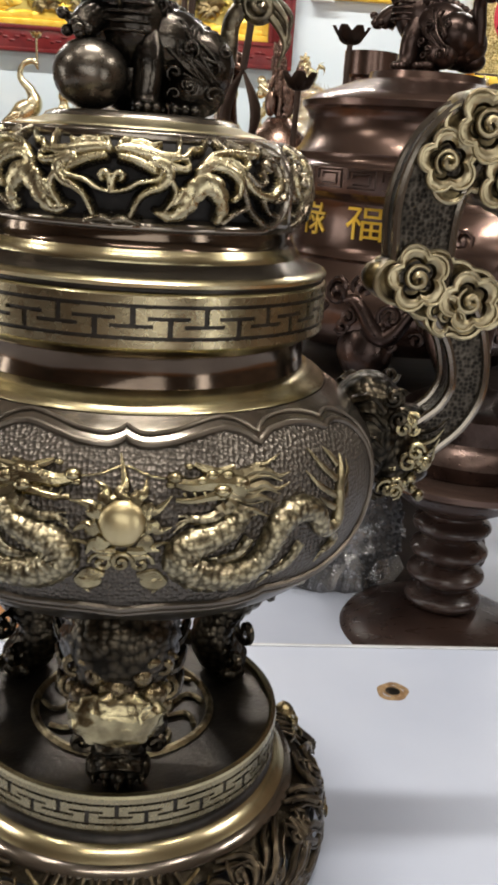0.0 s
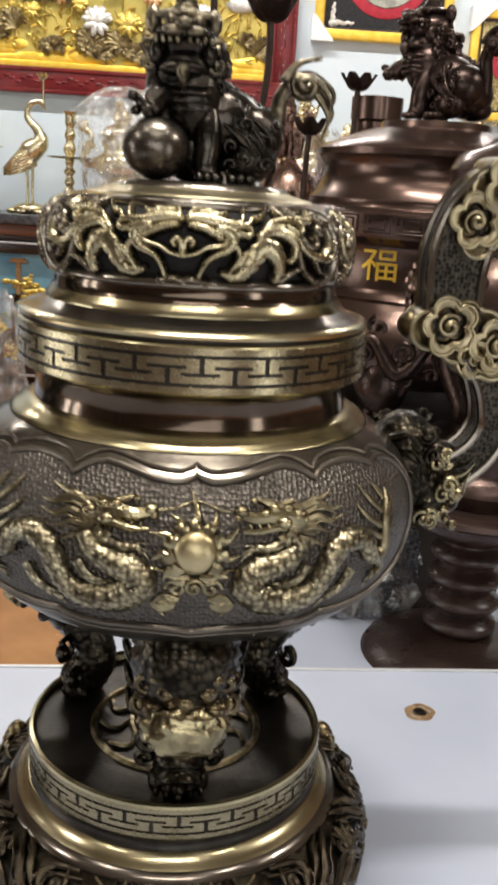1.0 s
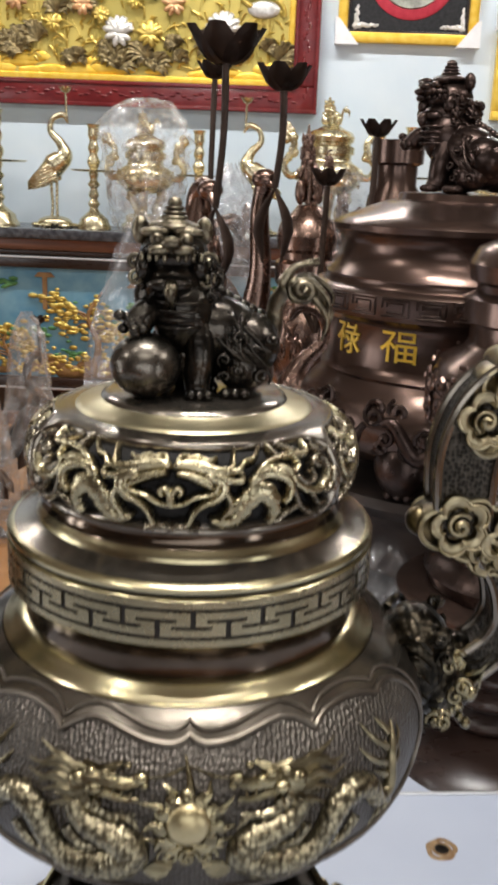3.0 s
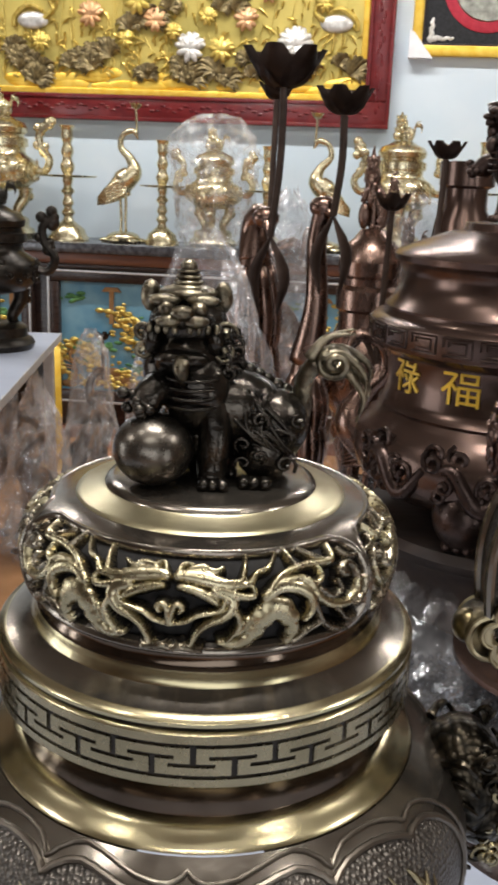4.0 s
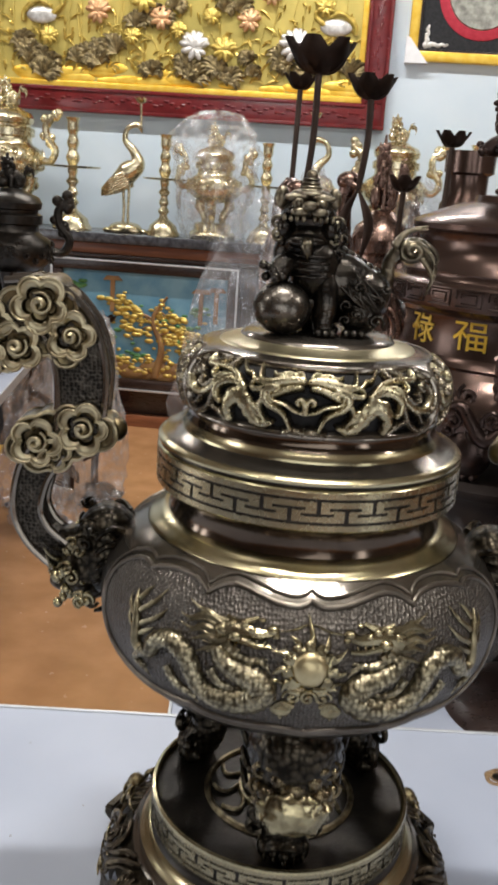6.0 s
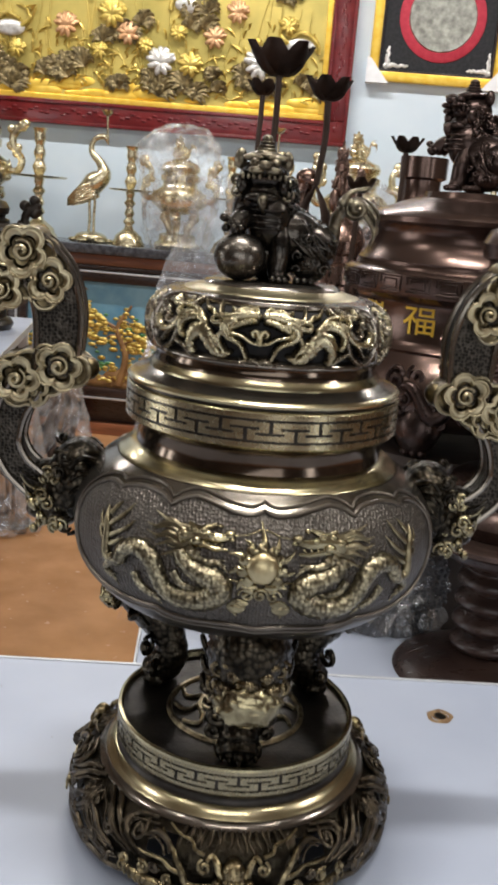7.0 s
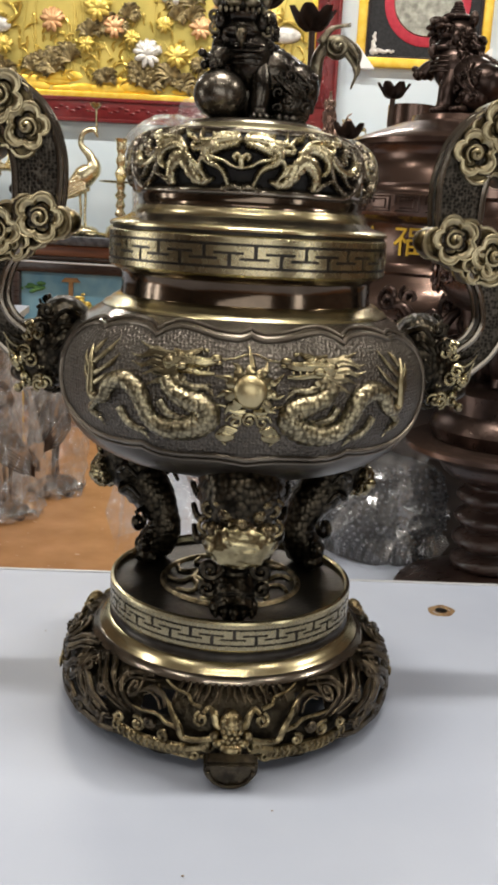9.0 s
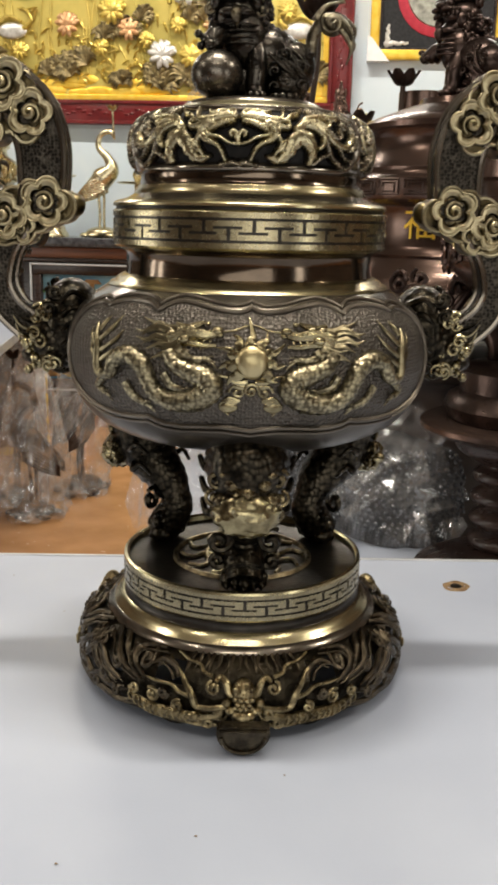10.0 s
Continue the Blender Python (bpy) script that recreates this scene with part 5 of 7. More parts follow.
SILVERY = material("silvery_white_relief", (0.50, 0.48, 0.44), (0.80, 0.78, 0.74), rough=0.3, metal=0.5, scale=40, bump=0.3, bump_scale=150)
PINK = material("salmon_copper_relief", (0.52, 0.27, 0.12), (0.78, 0.50, 0.28), rough=0.32, metal=0.6, scale=40, bump=0.3, bump_scale=150)
YELLOW = material("yellow_brass_relief", (0.50, 0.36, 0.07), (0.78, 0.60, 0.18), rough=0.3, metal=0.75, scale=40, bump=0.3, bump_scale=150)
SKYBLUE = material("painted_blue_sky", (0.09, 0.25, 0.38), (0.20, 0.38, 0.48), rough=0.45, scale=9)
EARTH = material("painted_brown_ground", (0.20, 0.10, 0.035), (0.34, 0.19, 0.07), rough=0.45, scale=14, bump=0.3, bump_scale=60)
GREEN = material("painted_green_foliage", (0.04, 0.16, 0.05), (0.12, 0.28, 0.09), rough=0.5, scale=40)
BRASS = material("polished_yellow_brass", (0.59, 0.51, 0.32), (0.74, 0.66, 0.45), rough=0.2, rough2=0.32, metal=1.0, scale=30, bump=0.06, bump_scale=200)
COPPER = material("polished_red_copper", (0.18, 0.112, 0.086), (0.26, 0.172, 0.136), rough=0.22, rough2=0.32, metal=1.0, scale=12, bump=0.03, bump_scale=200)
REDBRONZE = material("red_brown_bronze", (0.100, 0.063, 0.050), (0.135, 0.088, 0.070), rough=0.2, rough2=0.28, metal=0.85, scale=9, bump=0.03, bump_scale=250)
DARKRED = material("dark_red_brown_relief", (0.034, 0.022, 0.018), (0.072, 0.047, 0.039), rough=0.24, rough2=0.34, metal=0.85, scale=40, bump=0.25, bump_scale=160)
BROWNIRON = material("dark_brown_lotus_metal", (0.035, 0.022, 0.016), (0.07, 0.045, 0.034), rough=0.38, metal=0.7, scale=30)
WHITEFOAM = material("white_foam", (0.78, 0.78, 0.79), (0.84, 0.84, 0.85), rough=0.8, scale=30)
BLACKMAT = material("black_velvet_mount", (0.010, 0.010, 0.012), (0.022, 0.022, 0.025), rough=0.7, scale=60)
REDMAT = material("crimson_ring_mount", (0.42, 0.02, 0.045), (0.50, 0.035, 0.06), rough=0.6, scale=40)
PEWTER = material("grey_embossed_disc", (0.22, 0.22, 0.19), (0.48, 0.47, 0.41), rough=0.35, metal=0.8, scale=26, bump=0.9, bump_scale=45)
REDPLASTIC = material("red_bottle_plastic", (0.35, 0.01, 0.02), (0.42, 0.02, 0.03), rough=0.3, scale=20)

fm, fnd, fln, fbs = nodes_of("clear_plastic_film")
fnd.remove(fbs)
ftr, fgl, fdf = fnd.new("ShaderNodeBsdfTransparent"), fnd.new("ShaderNodeBsdfGlossy"), fnd.new("ShaderNodeBsdfDiffuse")
fgl.inputs["Roughness"].default_value = 0.16
fdf.inputs["Color"].default_value = (0.75, 0.74, 0.74, 1)
fmix, fmix2 = fnd.new("ShaderNodeMixShader"), fnd.new("ShaderNodeMixShader")
fco, fno, frp, fbp = fnd.new("ShaderNodeTexCoord"), fnd.new("ShaderNodeTexNoise"), fnd.new("ShaderNodeValToRGB"), fnd.new("ShaderNodeBump")
fno.inputs["Scale"].default_value, fno.inputs["Detail"].default_value = 16, 5
frp.color_ramp.elements[0].position, frp.color_ramp.elements[1].position = 0.38, 0.72
frp.color_ramp.elements[0].color, frp.color_ramp.elements[1].color = (0.06, 0.06, 0.06, 1), (0.42, 0.42, 0.42, 1)
fbp.inputs["Strength"].default_value, fbp.inputs["Distance"].default_value = 0.8, 0.02
fmix2.inputs[0].default_value = 0.40
fln.new(fco.outputs["Object"], fno.inputs["Vector"])
fln.new(fno.outputs["Fac"], frp.inputs[0])
fln.new(fno.outputs["Fac"], fbp.inputs["Height"])
fln.new(fbp.outputs[0], fgl.inputs["Normal"])
fln.new(fgl.outputs[0], fmix2.inputs[1])
fln.new(fdf.outputs[0], fmix2.inputs[2])
fln.new(frp.outputs[0], fmix.inputs[0])
fln.new(ftr.outputs[0], fmix.inputs[1])
fln.new(fmix2.outputs[0], fmix.inputs[2])
fln.new(fmix.outputs[0], fnd["Material Output"].inputs[0])
FILM = fm
FILM_THICK = fm.copy()
FILM_THICK.name = "layered_milky_film"
for nd_ in FILM_THICK.node_tree.nodes:
    if nd_.type == "VALTORGB":
        nd_.color_ramp.elements[0].color, nd_.color_ramp.elements[1].color = (0.16, 0.16, 0.16, 1), (0.62, 0.62, 0.62, 1)
    if nd_.type == "TEX_NOISE":
        nd_.inputs["Scale"].default_value = 24
DULLWOOD = material("dull_dark_wood", (0.016, 0.010, 0.008), (0.04, 0.025, 0.018), rough=0.6, scale=5, stretch=(1, 6, 9))


def flat_ring(bm, x0, x1, z0, z1, w, y, d):
    """Four mitred-looking bars round a rectangle in the plane of a wall; d: depth towards the room."""
    for b in (((x0 + x1) / 2, y - d / 2, z0 + w / 2, x1 - x0, d, w), ((x0 + x1) / 2, y - d / 2, z1 - w / 2, x1 - x0, d, w), (x0 + w / 2, y - d / 2, (z0 + z1) / 2, w, d, z1 - z0 - 2 * w), (x1 - w / 2, y - d / 2, (z0 + z1) / 2, w, d, z1 - z0 - 2 * w)):
        box(bm, *b, bevel=min(w, d) * 0.18)
    return bm


# altar cabinet
ALT = 0.988
AY = 4.0
cab = thing("altar_cabinet", (0, 0, -0.048), "red-brown wooden altar cabinet with a black top", "cabinet")
part("worktop", boxes((-0.55, AY + 0.20, 1.036 - 0.024, 4.1, 0.46, 0.048), bevel=0.006), STONETOP, cab)
part("frieze", boxes((-0.55, AY + 0.225, 0.958, 4.0, 0.40, 0.054), bevel=0.006), WOOD, cab)
part("moulding", boxes((-0.55, AY + 0.215, 0.921, 4.0, 0.42, 0.022), bevel=0.006), DARKWOOD, cab)
part("body", boxes((-0.55, AY + 0.245, 0.50, 3.96, 0.38, 0.82), bevel=0.004), DARKWOOD, cab)
part("plinth", boxes((-0.55, AY + 0.225, 0.055, 4.0, 0.42, 0.11), bevel=0.006), WOOD, cab)


def landscape_panel(x0, x1, seed):
    """A framed relief: gilded trees and rocks before a blue sky."""
    rng = random.Random(seed)
    z0, z1 = 0.239, 0.909
    pn = part("carved_panel", flat_ring(bmesh.new(), x0, x1, z0, z1, 0.062, AY + 0.055, 0.05), DARKWOOD, cab, "framed relief of golden trees under a blue sky")
    part("frame_bead", flat_ring(bmesh.new(), x0 + 0.006, x1 - 0.006, z0 + 0.004, z1 - 0.004, 0.010, AY + 0.004, 0.012), EDGE, pn, "pale metal bead of the frame")
    part("sky_board", boxes(((x0 + x1) / 2, AY + 0.045, (z0 + z1) / 2, x1 - x0 - 0.12, 0.01, z1 - z0 - 0.12)), SKYBLUE, pn, smooth=False)
    gr = bmesh.new()
    for i in range(26):
        ball(gr, (rng.uniform(x0 + 0.08, x1 - 0.08), AY + 0.045, z0 + 0.07 + abs(rng.gauss(0, 0.045))), rng.uniform(0.03, 0.07), 1.4, 0.25, 0.55, 10)
    tagged(part("ground_relief", gr, EARTH, pn), kind="stuff")
    tr, lf, gn = bmesh.new(), bmesh.new(), bmesh.new()
    span = x1 - x0
    for tx in (x0 + span * 0.57, x0 + span * 0.12, x0 + span * 0.86):
        big = 1.0 if tx == x0 + span * 0.57 else 0.6
        trunk = spline([(tx, AY + 0.035, z0 + 0.08), (tx + 0.03 * big, AY + 0.03, z0 + 0.20 * big + 0.04), (tx - 0.02 * big, AY + 0.03, z0 + 0.34 * big + 0.04), (tx + 0.05 * big, AY + 0.03, z0 + 0.46 * big + 0.04)], 16)
        tube(tr, trunk, list(np.linspace(0.022 * big, 0.006 * big, 16)), 7)
        for b in range(7):
            s = trunk[5 + b]
            e = (s[0] + rng.choice((-1, 1)) * rng.uniform(0.06, 0.17) * big, AY + 0.03, s[2] + rng.uniform(-0.01, 0.10) * big)
            tube(tr, spline([tuple(s), ((s[0] + e[0]) / 2, AY + 0.028, (s[2] + e[2]) / 2 + 0.02 * big), e], 8), list(np.linspace(0.008 * big, 0.003, 8)), 6)
            for k in range(34):
                ball(lf if rng.random() < 0.87 else gn, (e[0] + rng.gauss(0, 0.045 * big), AY + 0.03 + rng.uniform(-0.008, 0.008), e[2] + rng.gauss(0, 0.030 * big)), rng.uniform(0.007, 0.017), 1.5, 0.6, 0.8, 6)
    for i in range(150):
        ball(lf, (rng.uniform(x0 + 0.08, x1 - 0.08), AY + 0.034, z0 + 0.08 + abs(rng.gauss(0, 0.08))), rng.uniform(0.006, 0.016), 1.4, 0.6, 0.8, 6)
    for cx, cz in ((0.14, 0.83), (0.30, 0.42), (0.80, 0.66), (0.46, 0.22)):
        for k in range(12):
            ball(gn, (x0 + span * cx + rng.gauss(0, 0.035), AY + 0.036, z0 + 0.06 + 0.56 * cz + rng.gauss(0, 0.012)), rng.uniform(0.008, 0.016), 1.6, 0.5, 0.7, 6)
    for px_, pz in ((0.33, 0.62), (0.80, 0.44), (0.88, 0.5)):
        box(tr, x0 + span * px_, AY + 0.034, z0 + 0.36 + 0.2 * pz, 0.022, 0.012, 0.16)
        slab(tr, [(-0.05, 0), (0.05, 0), (0.03, 0.022), (-0.03, 0.022)], 0.02, pose(x0 + span * px_, AY + 0.034, z0 + 0.44 + 0.2 * pz, 90, 0, 0))
    tagged(part("tree_relief", tr, EARTH, pn), kind="stuff")
    tagged(part("gilded_leaves", lf, YELLOW, pn), kind="stuff")
    tagged(part("green_leaves", gn, GREEN, pn), kind="stuff")


landscape_panel(-1.475, -0.50, 3)
landscape_panel(-0.42, 0.52, 8)
landscape_panel(-2.52, -1.55, 12)


# the large lotus and crane picture
def petals(bm, x, z, r, rng, y, n=7):
    """An open lotus: a back row of pointed petals, a front row, and a lower pair that droops."""
    for row, (reach, size, lift) in enumerate(((0.44, 0.46, 0.10), (0.24, 0.44, 0.02), (0.40, 0.38, -0.12))):
        for i in range(n if row < 2 else 4):
            a = math.pi * (i + 0.5) / (n if row < 2 else 4) * (1 if row < 2 else -1) + rng.uniform(-0.15, 0.15)
            ball(bm, (0, 0, 0), r * size, 1.15, 0.4, 0.55, 8, Matrix.Translation((x + reach * r * math.cos(a), y - 0.006 * row - 0.003 * (i % 2), z + r * lift + reach * r * 0.8 * math.sin(a))) @ Matrix.Rotation(-a, 4, "Y"))
    return bm


def lotus_picture():
    rng = random.Random(11)
    x0, x1, z0, z1 = -2.05, 0.138, 1.640, 2.72
    y = wall_y
    pic = thing("lotus_picture", (0, 0, -0.060), "large gilded lotus relief in a red lacquer frame", "picture")
    part("frame", flat_ring(bmesh.new(), x0, x1, z0, z1, 0.122, y, 0.05), REDFRAME, pic, "dark red lacquered frame")
    part("outer_lip", flat_ring(bmesh.new(), x0 - 0.004, x1 + 0.004, z0 - 0.004, z1 + 0.004, 0.020, y, 0.062), REDFRAME, pic)
    part("inner_lip", flat_ring(bmesh.new(), x0 + 0.100, x1 - 0.100, z0 + 0.100, z1 - 0.100, 0.018, y, 0.058), REDFRAME, pic)
    cv = bmesh.new()
    for i in range(70):
        f = i / 70
        for zz in (z0 + 0.06, z1 - 0.06):
            ball(cv, (x0 + 0.08 + f * (x1 - x0 - 0.16), y - 0.05, zz + 0.014 * math.sin(i * 1.7)), 0.011, 1.5, 0.5, 0.7, 6)
        if i < 34:
            for xx in (x0 + 0.06, x1 - 0.06):
                ball(cv, (xx + 0.014 * math.sin(i * 1.7), y - 0.05, z0 + 0.08 + i / 34 * (z1 - z0 - 0.16)), 0.011, 0.7, 0.5, 1.5, 6)
    tagged(part("frame_carving", cv, REDFRAME, pic), kind="stuff")
    part("gilt_slip", flat_ring(bmesh.new(), x0 + 0.118, x1 - 0.118, z0 + 0.118, z1 - 0.118, 0.032, y, 0.034), GILT, pic, "bright gilt slip")
    part("backboard", boxes(((x0 + x1) / 2, y - 0.008, (z0 + z1) / 2, x1 - x0 - 0.24, 0.012, z1 - z0 - 0.24)), OLIVE, pic, smooth=False)
    a0, a1, b0, b1 = x0 + 0.17, x1 - 0.17, z0 + 0.16, z1 - 0.16
    yy = y - 0.022
    hills = bmesh.new()
    for i in range(34):
        ball(hills, (rng.uniform(a0, a1), y - 0.016, b0 + abs(rng.gauss(0, 0.025))), rng.uniform(0.03, 0.07), 1.8, 0.15, 0.5, 10)
    tagged(part("gilt_bank", hills, GILT, pic), kind="stuff")
    leaves = bmesh.new()
    for cx, cz, n in ((-1.86, 1.90, 30), (-1.58, 1.86, 34), (-1.28, 1.90, 34), (-0.98, 1.84, 26), (-0.74, 1.88, 26), (-0.42, 1.88, 30), (-0.16, 1.93, 26), (-1.1, 2.12, 24), (-0.6, 2.2, 24), (-1.7, 2.3, 24), (-0.25, 2.34, 20), (-1.35, 2.42, 22)):
        for fan in range(n // 6):
            hx, hz = cx + rng.uniform(-0.15, 0.15), cz + rng.uniform(-0.06, 0.05)
            lean, size = rng.uniform(-0.9, 0.9), rng.uniform(0.085, 0.15)
            for i in range(13):
                a = math.pi / 2 + lean + (i - 6) * 0.24
                q = size * (0.72 + 0.28 * math.cos((i - 6) * 0.45) + rng.uniform(-0.08, 0.08))
                rib = spline([(hx, yy - 0.004, hz), (hx + 0.6 * q * math.cos(a), yy - 0.020 + 0.006 * (i % 2), hz + 0.5 * q * math.sin(a) + 0.012), (hx + q * math.cos(a), yy - 0.008, hz + 0.75 * q * math.sin(a) - 0.012)], 6)
                tube(leaves, rib, [0.003, 0.009, 0.013, 0.014, 0.011, 0.003], 6, 0.5)
    tagged(part("lotus_leaves", leaves, LEAFBROWN, pic, "dark bronze lotus leaves"), kind="stuff")
    spray = bmesh.new()
    for i in range(340):
        px_, pz = rng.uniform(a0, a1), b0 + 0.02 + abs(rng.gauss(0, 0.20))
        a = rng.uniform(0.3, 2.8)
        q = rng.uniform(0.03, 0.09)
        tube(spray, spline([(px_, yy + 0.004, pz), (px_ + 0.5 * q * math.cos(a), yy - 0.004, pz + 0.6 * q * math.sin(a)), (px_ + q * math.cos(a), yy, pz + 0.7 * q * math.sin(a))], 6), [0.002, 0.006, 0.008, 0.007, 0.005, 0.002], 5, 0.6)
    tagged(part("gilt_grass", spray, YELLOW, pic, "gilded grasses and small leaves"), kind="stuff")
    stems = bmesh.new()
    for i in range(44):
        sx = rng.uniform(a0, a1)
        h = rng.uniform(0.15, 0.6)
        tube(stems, spline([(sx, yy + 0.006, b0 + 0.05), (sx + rng.uniform(-0.03, 0.03), yy, b0 + 0.05 + h / 2), (sx + rng.uniform(-0.05, 0.05), yy, b0 + 0.05 + h)], 8), 0.003, 5)
    tagged(part("stem_relief", stems, OLIVE, pic), kind="stuff")
    for spots, mat in ((((-0.855, 1.985, 0.075), (-0.335, 2.01, 0.085), (-1.93, 2.16, 0.06), (-1.22, 2.47, 0.06)), SILVERY), (((-1.36, 2.13, 0.065), (-1.03, 2.11, 0.060), (-0.58, 2.12, 0.060), (-1.95, 2.08, 0.055), (-0.47, 2.25, 0.06), (-0.88, 2.36, 0.06)), PINK), (((-0.70, 1.98, 0.065), (-0.94, 2.06, 0.042), (-0.77, 2.13, 0.045), (-1.18, 2.02, 0.045), (-1.62, 2.0, 0.05), (-1.12, 2.2, 0.075), (-0.2, 2.2, 0.05), (-0.66, 2.4, 0.06)), YELLOW)):
        for fx, fz, fr in spots:
            part("lotus_flower", petals(bmesh.new(), fx, fz, fr * 1.10, rng, yy - 0.014, 8), mat, pic)
    for cx, cz, s in ((-1.66, 2.10, 1), (-0.72, 2.27, 1), (-0.14, 2.11, -1), (-1.48, 2.42, -1), (-0.40, 2.45, 1)):
        bm = bmesh.new()
        ball(bm, (cx, yy - 0.008, cz), 0.055, 1.45, 0.3, 0.75, 14)
        part("crane_relief", bm, SILVERY, pic, "silvery crane with brass legs")
        bm = bmesh.new()
        tube(bm, spline([(cx + 0.06 * s, yy - 0.008, cz + 0.01), (cx + 0.105 * s, yy - 0.01, cz + 0.05), (cx + 0.085 * s, yy - 0.01, cz + 0.10), (cx + 0.12 * s, yy - 0.01, cz + 0.115)], 12), list(np.linspace(0.014, 0.005, 12)), 7)
        tube(bm, spline([(cx + 0.05 * s, yy - 0.006, cz + 0.045), (cx - 0.02 * s, yy - 0.008, cz + 0.07), (cx - 0.09 * s, yy - 0.006, cz + 0.02), (cx - 0.10 * s, yy - 0.004, cz - 0.03)], 12), 0.012, 7)
        for k in (-0.015, 0.025):
            tube(bm, [(cx + k, yy - 0.004, cz - 0.03), (cx + k + 0.006, yy - 0.004, cz - 0.08), (cx + k, yy - 0.004, cz - 0.125)], 0.006, 6)
        part("crane_trim", bm, YELLOW, pic)
    return pic


lotus_picture()


def disc_picture():
    x0, x1, z0, z1 = 0.225, 0.905, 1.985, 2.640
    y = wall_y
    pic = thing("disc_picture", (0, 0, -0.068), "gold-framed black picture with a round embossed disc", "picture")
    part("frame", flat_ring(bmesh.new(), x0, x1, z0, z1, 0.048, y, 0.045), GILT, pic, "ridged gold frame")
    part("frame_slip", flat_ring(bmesh.new(), x0 + 0.044, x1 - 0.044, z0 + 0.044, z1 - 0.044, 0.014, y, 0.030), DARKWOOD, pic)
    part("mount", boxes(((x0 + x1) / 2, y - 0.008, (z0 + z1) / 2, x1 - x0 - 0.09, 0.014, z1 - z0 - 0.09)), BLACKMAT, pic, smooth=False)
    c = ((x0 + x1) / 2 + 0.008, y - 0.014, 2.312)
    turn = Matrix.Translation(c) @ Matrix.Rotation(radians(90), 4, "X")
    for nm, prf, mt in (("red_ring", [(0.0, 0.0), (0.214, 0.0), (0.218, 0.004), (0.214, 0.007), (0.168, 0.009)], REDMAT), ("embossed_disc", [(0.172, 0.006), (0.166, 0.016), (0.15, 0.014), (0.0, 0.020)], PEWTER)):
        bm = lathe(prf, 72)
        bmesh.ops.transform(bm, matrix=turn, verts=bm.verts)
        part(nm, bm, mt, pic)
    rng = random.Random(4)
    for sx in (-1, 1):
        for sz in (-1, 1):
            bm = bmesh.new()
            kx, kz = c[0] + sx * 0.262, (z0 + z1) / 2 + sz * 0.252
            for i in range(12):
                f = i / 11
                ball(bm, (kx - sx * 0.105 * f, y - 0.018, kz - sz * 0.010 * rng.random()), 0.011 * (1.2 - 0.6 * f), 1.2, 0.4, 1, 6)
                ball(bm, (kx - sx * 0.010 * rng.random(), y - 0.018, kz - sz * 0.090 * f), 0.011 * (1.2 - 0.6 * f), 1, 0.4, 1.2, 6)
            part("corner_ornament", bm, SILVERY, pic, "pale metal corner ornament")
        bm = bmesh.new()
        m = Matrix.Translation((x0 - 0.012 if sx < 0 else x1 + 0.012, y - 0.03, z0 - 0.012)) @ Matrix.Rotation(radians(90), 4, "X")
        slab(bm, [(0, 0), (-sx * 0.115, 0), (-sx * 0.020, 0.115), (0, 0.125)][::sx], 0.058, m)
        part("corner_protector", bm, WHITEFOAM, pic, "white foam corner protector", smooth=False)
    return pic


disc_picture()


DIAL = material("white_clock_dial", (0.70, 0.72, 0.80), (0.78, 0.80, 0.86), rough=0.35, scale=20)
GLITTER = scale_material("granulated_gilding", (0.36, 0.26, 0.08), (0.86, 0.72, 0.36), 90, 0.3, 0.004)


